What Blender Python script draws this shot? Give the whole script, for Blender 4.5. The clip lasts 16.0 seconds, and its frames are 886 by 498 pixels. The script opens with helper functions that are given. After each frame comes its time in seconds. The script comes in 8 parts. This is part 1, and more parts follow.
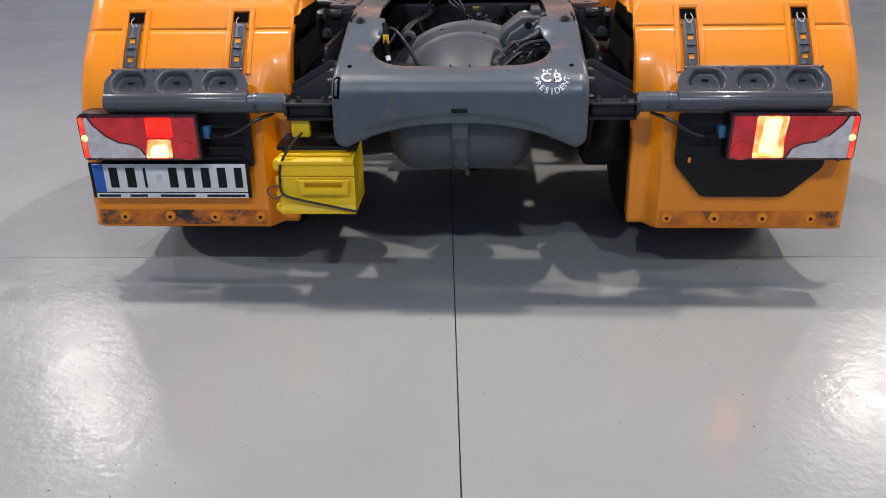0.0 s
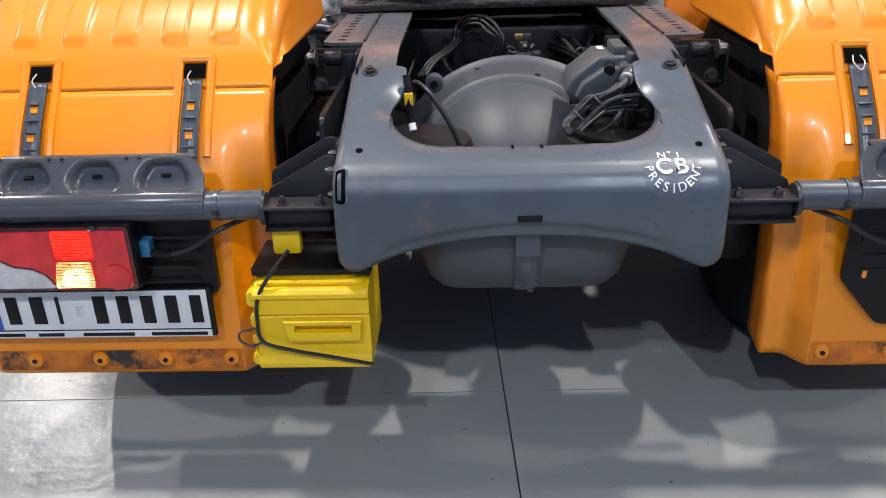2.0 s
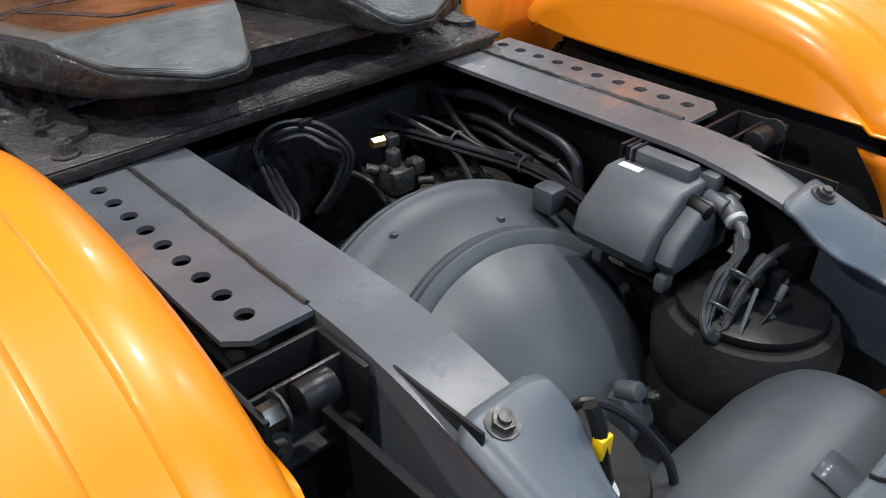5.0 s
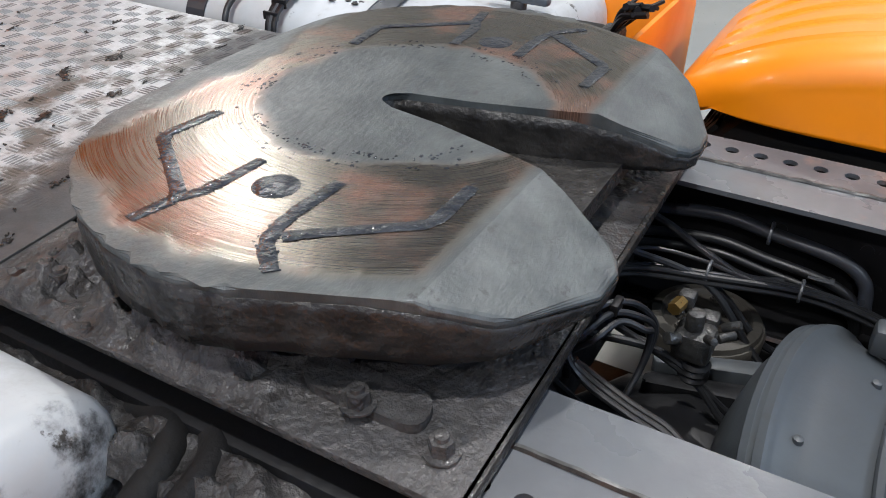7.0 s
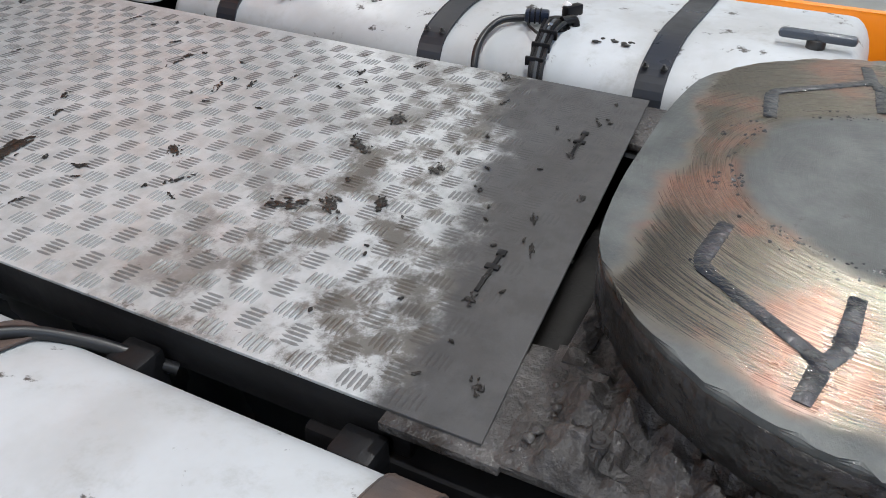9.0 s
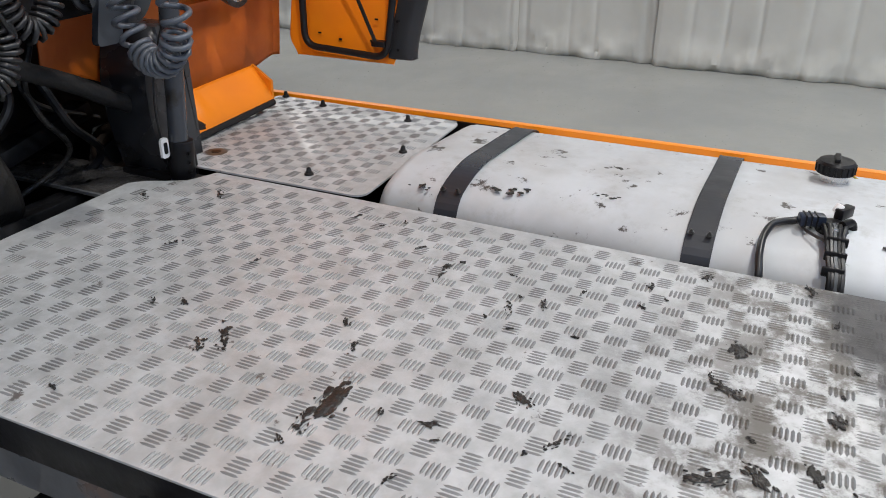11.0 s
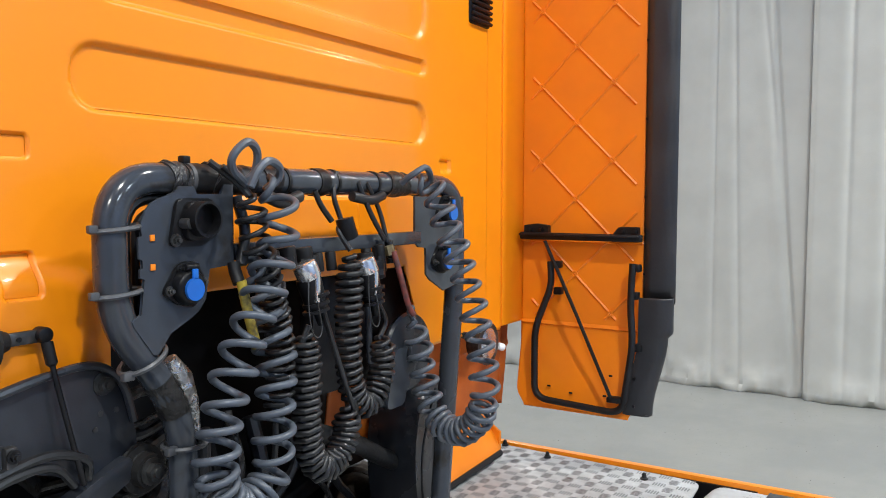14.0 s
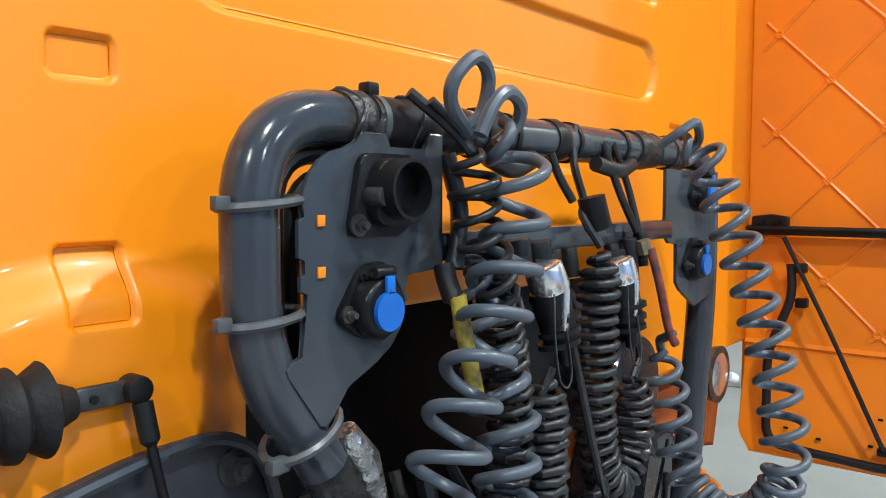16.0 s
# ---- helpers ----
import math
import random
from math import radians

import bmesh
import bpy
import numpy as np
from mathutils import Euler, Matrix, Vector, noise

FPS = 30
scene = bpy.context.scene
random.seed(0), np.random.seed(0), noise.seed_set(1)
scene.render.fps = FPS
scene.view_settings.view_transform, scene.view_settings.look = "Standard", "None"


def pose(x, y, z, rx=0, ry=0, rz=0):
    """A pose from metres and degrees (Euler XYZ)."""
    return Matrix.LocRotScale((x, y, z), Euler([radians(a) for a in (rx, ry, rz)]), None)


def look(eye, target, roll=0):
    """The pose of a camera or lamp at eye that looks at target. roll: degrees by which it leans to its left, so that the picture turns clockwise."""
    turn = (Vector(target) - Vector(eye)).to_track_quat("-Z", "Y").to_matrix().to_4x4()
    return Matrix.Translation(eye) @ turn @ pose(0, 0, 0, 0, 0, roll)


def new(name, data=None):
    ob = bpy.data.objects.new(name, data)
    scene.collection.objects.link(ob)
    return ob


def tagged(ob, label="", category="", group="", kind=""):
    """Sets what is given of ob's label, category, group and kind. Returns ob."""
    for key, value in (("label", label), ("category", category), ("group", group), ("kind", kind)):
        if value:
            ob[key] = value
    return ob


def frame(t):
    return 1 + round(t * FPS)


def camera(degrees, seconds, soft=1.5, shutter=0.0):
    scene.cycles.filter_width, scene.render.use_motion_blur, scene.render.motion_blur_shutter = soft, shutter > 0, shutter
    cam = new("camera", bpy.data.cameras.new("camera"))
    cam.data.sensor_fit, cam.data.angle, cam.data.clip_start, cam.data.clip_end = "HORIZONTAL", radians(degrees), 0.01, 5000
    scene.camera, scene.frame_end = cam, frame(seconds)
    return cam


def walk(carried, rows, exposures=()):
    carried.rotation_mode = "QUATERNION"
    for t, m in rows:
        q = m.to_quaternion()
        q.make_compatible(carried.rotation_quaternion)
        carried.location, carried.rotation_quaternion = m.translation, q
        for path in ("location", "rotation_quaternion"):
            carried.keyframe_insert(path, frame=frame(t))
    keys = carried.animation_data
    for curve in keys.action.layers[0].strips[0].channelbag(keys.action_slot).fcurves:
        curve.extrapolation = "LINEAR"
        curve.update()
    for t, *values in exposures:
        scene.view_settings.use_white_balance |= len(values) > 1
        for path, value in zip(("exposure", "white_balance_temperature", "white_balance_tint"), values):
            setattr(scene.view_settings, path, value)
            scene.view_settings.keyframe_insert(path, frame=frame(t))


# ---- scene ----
cam = camera(58.0, 16.0, soft=0.95)
EXPOSURES = [(0, -0.05, 6900, 17), (1.5, 0.2, 6850, 15), (3.2, 0.22, 6600, 10), (6, 0.17, 6500, 10), (7.5, 0.1, 6400, 10), (9, -0.08, 6450, 9), (10, -0.15, 6500, 10), (12.5, 0.2, 6800, 10), (14, 0.35, 6500, 7), (16, 0.48, 6200, 0)]
PATH = [
    (0, (0.067, -2.488, 1.242), (-0.027, -0.662, 0.431), -0.9),
    (0.5, (0.028, -2.318, 1.209), (-0.073, -0.502, 0.376), -0.9),
    (1, (-0.023, -2.076, 1.224), (-0.13, -0.261, 0.389), -1.0),
    (1.5, (-0.053, -1.828, 1.223), (-0.168, -0.014, 0.388), -1.3),
    (2, (-0.119, -1.558, 1.256), (-0.188, 0.255, 0.415), -1.8),
    (2.5, (-0.261, -1.323, 1.273), (-0.166, 0.488, 0.43), -1.5),
    (3, (-0.397, -1.083, 1.293), (-0.046, 0.693, 0.443), -2.0),
    (3.2, (-0.436, -0.976, 1.298), (0.058, 0.759, 0.435), -2.0),
    (5.3, (-0.837, 0.071, 1.46), (0.393, 1.198, 0.357), 0.5),
    (5.5, (-0.871, 0.175, 1.479), (0.422, 1.218, 0.366), 1.0),
    (6, (-0.933, 0.403, 1.508), (0.427, 1.331, 0.371), 0.9),
    (6.5, (-0.971, 0.628, 1.514), (0.439, 1.483, 0.382), 0.6),
    (7, (-0.954, 0.836, 1.525), (0.501, 1.65, 0.42), 0.4),
    (7.5, (-0.949, 1.014, 1.541), (0.528, 1.781, 0.432), 0.2),
    (8, (-0.974, 1.188, 1.557), (0.485, 1.936, 0.411), 0.0),
    (8.5, (-1.017, 1.394, 1.556), (0.457, 2.158, 0.441), -0.4),
    (9, (-1.053, 1.567, 1.57), (0.414, 2.323, 0.441), -0.3),
    (9.5, (-1.049, 1.769, 1.58), (0.436, 2.529, 0.476), -0.3),
    (10, (-1.052, 1.951, 1.615), (0.465, 2.731, 0.57), -0.7),
    (10.2, (-1.062, 2.002, 1.63), (0.474, 2.786, 0.615), -0.7),
    (12.3, (-1.238, 2.605, 1.731), (0.498, 3.443, 1.197), 0.4),
    (12.5, (-1.256, 2.606, 1.745), (0.46, 3.516, 1.270), -0.1),
    (13, (-1.287, 2.618, 1.776), (0.422, 3.6, 1.437), -0.1),
    (13.5, (-1.312, 2.646, 1.797), (0.418, 3.627, 1.585), 0.1),
    (14, (-1.322, 2.699, 1.804), (0.383, 3.736, 1.674), 0.1),
    (14.5, (-1.277, 2.784, 1.804), (0.382, 3.892, 1.667), 0.2),
    (15, (-1.154, 2.945, 1.776), (0.49, 4.072, 1.615), 0.4),
    (15.5, (-1.034, 3.092, 1.768), (0.539, 4.316, 1.602), 0.3),
    (16, (-0.974, 3.21, 1.762), (0.581, 4.461, 1.627), 0.1),
]
walk(cam, [(t, look(eye, target, roll)) for t, eye, target, roll in PATH], EXPOSURES)


# ---- light ----
world = bpy.data.worlds.new("world")
scene.world = world
world.use_nodes = True
world.node_tree.nodes["Background"].inputs[0].default_value = (0.42, 0.58, 1.0, 1)
world.node_tree.nodes["Background"].inputs[1].default_value = 0.05
scene.view_settings.exposure = 0.0

CEILING = 6.0
LAMPS = [(-6.1, 7.9), (5.9, 7.75), (-1.9, 0.9), (1.9, 0.9), (-6.0, 0.9), (5.9, 0.87), (-1.9, -5.2), (1.9, -5.2)]
LAMP_WATTS = 190


def lamp_light(x, y, watts, tint):
    data = bpy.data.lights.new("high_bay_lamp", "AREA")
    data.shape, data.size, data.size_y, data.energy, data.color = "RECTANGLE", 0.1, 0.3, watts, tint
    ob = new("high_bay_lamp", data)
    ob.location = (x, y, CEILING - 0.13)
    return ob


for lx, ly in LAMPS:
    if ly < -2:  # the lamps behind are cooler
        lamp_light(lx, ly, LAMP_WATTS * 1.0, (0.74, 0.87, 1.0))
    else:
        lamp_light(lx, ly, LAMP_WATTS * (0.55 if lx > 5 and ly < 2 else 1.0), (1.0, 0.98, 0.955))


# ---- materials ----
def material(name, a, b=None, scale=6.0, rough=0.5, rough_var=0.1, metal=0.0, bump=0.0, bump_scale=60.0, coat=0.0,
             dirt=None, dirt_scale=4.0, dirt_cut=0.62, emit=0.0, detail=6.0, spec=0.5):
    """Two colours mixed by noise, dirt patches by a second noise, uneven gloss and fine relief."""
    m = bpy.data.materials.new(name)
    m.use_nodes = True
    t = m.node_tree
    n, l = t.nodes, t.links
    p = n["Principled BSDF"]
    b = b or tuple(v * 0.8 for v in a)
    geo = n.new("ShaderNodeTexCoord")
    n1 = n.new("ShaderNodeTexNoise")
    n1.inputs["Scale"].default_value, n1.inputs["Detail"].default_value = scale, detail
    l.new(geo.outputs["Object"], n1.inputs["Vector"])
    ramp = n.new("ShaderNodeMapRange")
    ramp.inputs[1].default_value, ramp.inputs[2].default_value = 0.35, 0.65
    l.new(n1.outputs[0], ramp.inputs[0])
    mix = n.new("ShaderNodeMix")
    mix.data_type = "RGBA"
    mix.inputs[6].default_value, mix.inputs[7].default_value = (*a, 1), (*b, 1)
    l.new(ramp.outputs[0], mix.inputs[0])
    out = mix.outputs[2]
    n2 = n.new("ShaderNodeTexNoise")
    n2.inputs["Scale"].default_value, n2.inputs["Detail"].default_value = bump_scale, 4.0
    l.new(geo.outputs["Object"], n2.inputs["Vector"])
    if dirt:
        n3 = n.new("ShaderNodeTexNoise")
        n3.inputs["Scale"].default_value, n3.inputs["Detail"].default_value, n3.inputs["Roughness"].default_value = dirt_scale, 8.0, 0.65
        l.new(geo.outputs["Object"], n3.inputs["Vector"])
        r3 = n.new("ShaderNodeMapRange")
        r3.inputs[1].default_value, r3.inputs[2].default_value = dirt_cut, dirt_cut + 0.1
        l.new(n3.outputs[0], r3.inputs[0])
        m3 = n.new("ShaderNodeMix")
        m3.data_type = "RGBA"
        m3.inputs[7].default_value = (*dirt, 1)
        l.new(out, m3.inputs[6])
        l.new(r3.outputs[0], m3.inputs[0])
        out = m3.outputs[2]
    l.new(out, p.inputs["Base Color"])
    rr = n.new("ShaderNodeMapRange")
    rr.inputs[1].default_value, rr.inputs[2].default_value = 0.3, 0.7
    rr.inputs[3].default_value, rr.inputs[4].default_value = max(0.02, rough - rough_var), min(1.0, rough + rough_var)
    l.new(n1.outputs[0], rr.inputs[0])
    l.new(rr.outputs[0], p.inputs["Roughness"])
    p.inputs["Metallic"].default_value = metal
    p.inputs["Coat Weight"].default_value = coat
    p.inputs["Coat Roughness"].default_value = 0.06
    p.inputs["Specular IOR Level"].default_value = spec
    if bump:
        bp = n.new("ShaderNodeBump")
        bp.inputs["Strength"].default_value, bp.inputs["Distance"].default_value = bump, 0.01
        l.new(n2.outputs[0], bp.inputs["Height"])
        l.new(bp.outputs[0], p.inputs["Normal"])
    if emit:
        l.new(out, p.inputs["Emission Color"])
        p.inputs["Emission Strength"].default_value = emit
    return m


ORANGE = material("orange_paint", (0.9, 0.272, 0.003), (0.84, 0.245, 0.003), 2.5, 0.36, 0.08, bump=0.02, bump_scale=9, coat=0.35)
ORANGE_DULL = material("orange_plastic", (0.86, 0.236, 0.006), (0.79, 0.208, 0.006), 5, 0.45, 0.1, bump=0.05, bump_scale=40)
GREY = material("chassis_grey_paint", (0.080, 0.093, 0.112), (0.060, 0.070, 0.084), 4, 0.3, 0.12, bump=0.06, bump_scale=25,
                dirt=(0.12, 0.095, 0.085), dirt_scale=5, dirt_cut=0.68)
RAIL = material("worn_rail_paint", (0.118, 0.126, 0.136), (0.072, 0.078, 0.088), 7, 0.3, 0.14, bump=0.08, bump_scale=30, dirt=(0.19, 0.125, 0.105), dirt_scale=3.6, dirt_cut=0.57)
DARK = material("dark_chassis_paint", (0.012, 0.0125, 0.014), (0.006, 0.006, 0.007), 8, 0.45, 0.15, bump=0.15, bump_scale=50, spec=0.3)
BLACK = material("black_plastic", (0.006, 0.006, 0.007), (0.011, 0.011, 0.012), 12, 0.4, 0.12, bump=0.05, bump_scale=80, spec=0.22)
RUBBER = material("black_rubber", (0.008, 0.008, 0.009), (0.014, 0.0135, 0.013), 10, 0.65, 0.1, bump=0.2, bump_scale=90, spec=0.3)
STEEL = material("bolt_steel", (0.12, 0.12, 0.118), (0.05, 0.05, 0.05), 40, 0.45, 0.15, metal=0.8, bump=0.1, bump_scale=120)
TANK_GREY = material("grey_tank_paint", (0.06, 0.069, 0.077), (0.04, 0.046, 0.052), 3, 0.48, 0.1, bump=0.05, bump_scale=60, dirt=(0.045, 0.045, 0.045), dirt_scale=7, dirt_cut=0.6)
YELLOW = material("yellow_plastic", (0.88, 0.56, 0.005), (0.82, 0.5, 0.005), 6, 0.4, 0.1, bump=0.04, bump_scale=60)
HOSE_GREY = material("grey_hose", (0.082, 0.098, 0.122), (0.058, 0.07, 0.088), 14, 0.4, 0.1, bump=0.04, bump_scale=80)
HOSE_BLACK = material("black_hose", (0.007, 0.0075, 0.009), (0.013, 0.014, 0.016), 14, 0.42, 0.1, bump=0.05, bump_scale=80)
CURTAIN = material("curtain_cloth", (0.585, 0.585, 0.535), (0.535, 0.535, 0.49), 3, 0.85, 0.05, bump=0.1, bump_scale=160)
# blue chosen so that bounced light fills the shadows coolly
BOUNCE_BLUE = material("bounce_blue_paint", (0.33, 0.42, 0.64), (0.3, 0.385, 0.58), 1.5, 0.8, 0.05, bump=0.05, bump_scale=20)
JOINT = material("joint_filler", (0.09, 0.095, 0.1), (0.05, 0.05, 0.055), 20, 0.8)
CABLE_TIE = material("grey_cable_tie", (0.075, 0.079, 0.085), (0.055, 0.058, 0.063), 20, 0.4)
WHITE = material("white_paint", (0.8, 0.8, 0.8), (0.74, 0.74, 0.74), 20, 0.4)
BLUE = material("blue_plastic", (0.01, 0.13, 0.5), (0.01, 0.1, 0.42), 20, 0.35)
RED_LENS = material("red_lens", (0.62, 0.012, 0.014), (0.42, 0.006, 0.008), 18, 0.12, 0.04, coat=0.8, emit=0.2)
RED_LIT = material("lit_red_lens", (0.9, 0.03, 0.02), (1.0, 0.10, 0.04), 25, 0.2, emit=1.0)
LAMP_LIT = material("lit_lamp_lens", (1.0, 0.3, 0.08), (1.0, 0.62, 0.26), 24, 0.2, emit=4.5)
LAMP_HOT = material("lamp_hot_spot", (1.0, 0.82, 0.5), (1.0, 0.7, 0.34), 30, 0.2, emit=6.0)
CLEAR_LENS = material("clear_lens", (0.70, 0.64, 0.62), (0.55, 0.5, 0.49), 40, 0.12, 0.04, coat=0.8)
CHROME = material("foil_metal", (0.62, 0.62, 0.61), (0.3, 0.3, 0.29), 45, 0.3, 0.15, metal=0.95, bump=1.0, bump_scale=48)
GREASE = material("caked_grease", (0.036, 0.034, 0.032), (0.011, 0.0105, 0.010), 17, 0.33, 0.2, bump=0.7, bump_scale=50, spec=0.35)
MUD = material("greasy_road_dirt", (0.078, 0.075, 0.074), (0.027, 0.026, 0.026), 9, 0.36, 0.2, bump=0.8, bump_scale=75, spec=0.3, dirt=(0.022, 0.02, 0.019), dirt_scale=12, dirt_cut=0.56)
BOX_GREY = material("dark_grey_plastic", (0.072, 0.08, 0.088), (0.056, 0.062, 0.068), 12, 0.5, 0.1, bump=0.08, bump_scale=90)
YELLOW_SLEEVE = material("worn_yellow_sleeve", (0.5, 0.37, 0.03), (0.1, 0.08, 0.03), 60, 0.6)
RED_SLEEVE = material("worn_red_sleeve", (0.22, 0.045, 0.035), (0.07, 0.03, 0.028), 60, 0.6)
CROSS = material("crossmember_paint", (0.09, 0.11, 0.13), (0.067, 0.083, 0.099), 5, 0.34, 0.14, bump=0.05, bump_scale=25, dirt=(0.17, 0.115, 0.1), dirt_scale=4.5, dirt_cut=0.64)
GANTRY = material("gantry_grey_paint", (0.046, 0.053, 0.065), (0.028, 0.032, 0.038), 5, 0.2, 0.14, bump=0.06, bump_scale=30, dirt=(0.03, 0.027, 0.024), dirt_scale=7, dirt_cut=0.58)
BRACKET = material("blue_black_steel", (0.030, 0.034, 0.043), (0.017, 0.019, 0.023), 6, 0.36, 0.15, bump=0.06, bump_scale=40, dirt=(0.05, 0.046, 0.042), dirt_scale=9, dirt_cut=0.62)
CAP_CHROME = material("worn_bright_cap", (0.85, 0.85, 0.84), (0.6, 0.6, 0.6), 25, 0.2, 0.1, metal=0.9, bump=0.1, bump_scale=60)
RUST_PIPE = material("rusty_exhaust", (0.10, 0.062, 0.038), (0.04, 0.03, 0.024), 9, 0.6, 0.15, bump=0.3, bump_scale=40)
CARRIER = material("pressed_carrier_paint", (0.075, 0.078, 0.086), (0.06, 0.062, 0.07), 5, 0.24, 0.1, bump=0.04, bump_scale=30, coat=0.3)
PALE = material("pale_grey_plastic", (0.4, 0.4, 0.38), (0.3, 0.3, 0.29), 30, 0.45)
CONDUIT = material("ribbed_grey_conduit", (0.026, 0.028, 0.03), (0.014, 0.015, 0.016), 30, 0.5)
VOID = material("dark_opening", (0.002, 0.002, 0.002), (0.003, 0.003, 0.003), 20, 0.9, spec=0.05)
# darker copy of the yellow: shade in the chock's slot put into colour
YELLOW_SHADED = material("shaded_yellow_plastic", (0.42, 0.27, 0.006), (0.34, 0.21, 0.006), 20, 0.5)


def shader(name):
    """A new node material: its tree, surface node and object coordinates."""
    m = bpy.data.materials.new(name)
    m.use_nodes = True
    t = m.node_tree
    co = t.nodes.new("ShaderNodeTexCoord").outputs["Object"]
    return m, t, t.nodes["Principled BSDF"], co


def n_noise(t, co, scale, detail=6.0, rough=0.6):
    n = t.nodes.new("ShaderNodeTexNoise")
    n.inputs["Scale"].default_value, n.inputs["Detail"].default_value, n.inputs["Roughness"].default_value = scale, detail, rough
    t.links.new(co, n.inputs["Vector"])
    return n.outputs[0]


def n_range(t, v, a, b, lo=0.0, hi=1.0):
    n = t.nodes.new("ShaderNodeMapRange")
    n.interpolation_type = "SMOOTHSTEP"
    for k, x in zip((1, 2, 3, 4), (a, b, lo, hi)):
        n.inputs[k].default_value = x
    t.links.new(v, n.inputs[0])
    return n.outputs[0]


def n_math(t, op, a, b=0.0, c=None):
    n = t.nodes.new("ShaderNodeMath")
    n.operation = op
    for k, x in enumerate((a, b) if c is None else (a, b, c)):
        if isinstance(x, (int, float)):
            n.inputs[k].default_value = x
        else:
            t.links.new(x, n.inputs[k])
    return n.outputs[0]


def n_mix(t, f, a, b):
    n = t.nodes.new("ShaderNodeMix")
    n.data_type = "RGBA"
    for k, x in ((0, f), (6, a), (7, b)):
        if isinstance(x, tuple):
            n.inputs[k].default_value = (*x, 1)
        elif isinstance(x, float):
            n.inputs[k].default_value = x
        else:
            t.links.new(x, n.inputs[k])
    return n.outputs[2]


def n_stretch(t, co, scale, shift=(0, 0, 0)):
    n = t.nodes.new("ShaderNodeMapping")
    n.inputs["Scale"].default_value, n.inputs["Location"].default_value = scale, shift
    t.links.new(co, n.inputs["Vector"])
    return n.outputs[0]


def n_bump(t, h, p, strength, dist=0.004):
    n = t.nodes.new("ShaderNodeBump")
    n.inputs["Strength"].default_value, n.inputs["Distance"].default_value = strength, dist
    t.links.new(h, n.inputs["Height"])
    t.links.new(n.outputs[0], p.inputs["Normal"])


def fifth_wheel_metal():
    """Greased steel: pale film, turned bright metal, rust-brown patches on the bearing face."""
    m, t, p, co = shader("greased_plate_steel")
    sep = t.nodes.new("ShaderNodeSeparateXYZ")
    t.links.new(co, sep.inputs[0])
    x, y = sep.outputs[0], n_math(t, "SUBTRACT", sep.outputs[1], 1.43)
    rad = n_math(t, "SQRT", n_math(t, "ADD", n_math(t, "MULTIPLY", x, x), n_math(t, "MULTIPLY", y, y)))
    wob = n_math(t, "MULTIPLY_ADD", n_noise(t, co, 7, 4), 0.10, -0.05)
    r2 = n_math(t, "ADD", rad, wob)
    face = n_math(t, "MULTIPLY", n_range(t, r2, 0.205, 0.235), n_range(t, r2, 0.49, 0.45))
    face = n_math(t, "MULTIPLY", face, n_range(t, sep.outputs[1], 1.165, 1.19))
    face = n_math(t, "MULTIPLY", face, n_range(t, n_math(t, "ADD", sep.outputs[1], wob), 1.745, 1.71))
    rust = n_math(t, "MULTIPLY", n_range(t, n_noise(t, co, 5.5, 7, 0.6), 0.46, 0.6), face)
    comb = t.nodes.new("ShaderNodeCombineXYZ")
    t.links.new(n_math(t, "MULTIPLY", n_math(t, "ARCTAN2", y, x), 2.5), comb.inputs[0])
    t.links.new(n_math(t, "MULTIPLY", rad, 560.0), comb.inputs[1])
    streak = n_noise(t, comb.outputs[0], 1.0, 6, 0.65)
    base = n_mix(t, n_range(t, n_noise(t, co, 12, 8), 0.35, 0.7), (0.048, 0.055, 0.056), (0.102, 0.112, 0.11))
    bare = n_mix(t, n_range(t, streak, 0.3, 0.7), (0.155, 0.138, 0.113), (0.2, 0.18, 0.15))
    col = n_mix(t, n_math(t, "MULTIPLY", face, 0.9), base, bare)
    # rust, with some of the orange cab's reflection put into the same colour
    rust_and_reflection = n_mix(t, n_range(t, n_noise(t, co, 16, 6), 0.35, 0.65), (0.30, 0.075, 0.03), (0.24, 0.10, 0.065))
    col = n_mix(t, n_math(t, "MULTIPLY", rust, 0.42), col, rust_and_reflection)
    off_face = n_math(t, "MULTIPLY_ADD", face, -0.85, 1.0)
    col = n_mix(t, n_math(t, "MULTIPLY", off_face, n_range(t, n_noise(t, co, 30, 8, 0.7), 0.6, 0.68)), col, (0.045, 0.046, 0.047))
    t.links.new(col, p.inputs["Base Color"])
    t.links.new(n_math(t, "MULTIPLY", n_math(t, "MULTIPLY_ADD", face, 0.88, 0.1), n_math(t, "MULTIPLY_ADD", rust, -0.35, 1.0)), p.inputs["Metallic"])
    t.links.new(n_math(t, "MULTIPLY_ADD", face, -0.15, n_range(t, streak, 0.3, 0.7, 0.35, 0.5)), p.inputs["Roughness"])
    h = n_math(t, "ADD", n_math(t, "MULTIPLY", n_math(t, "MULTIPLY", streak, face), 0.04), n_math(t, "MULTIPLY", off_face, n_math(t, "ADD", n_noise(t, co, 45, 6, 0.6), n_math(t, "MULTIPLY", n_noise(t, n_stretch(t, co, (26, 60, 20)), 1.0, 4, 0.7), 1.6))))
    n_bump(t, h, p, 0.35, 0.004)
    return m


FW_STEEL = fifth_wheel_metal()


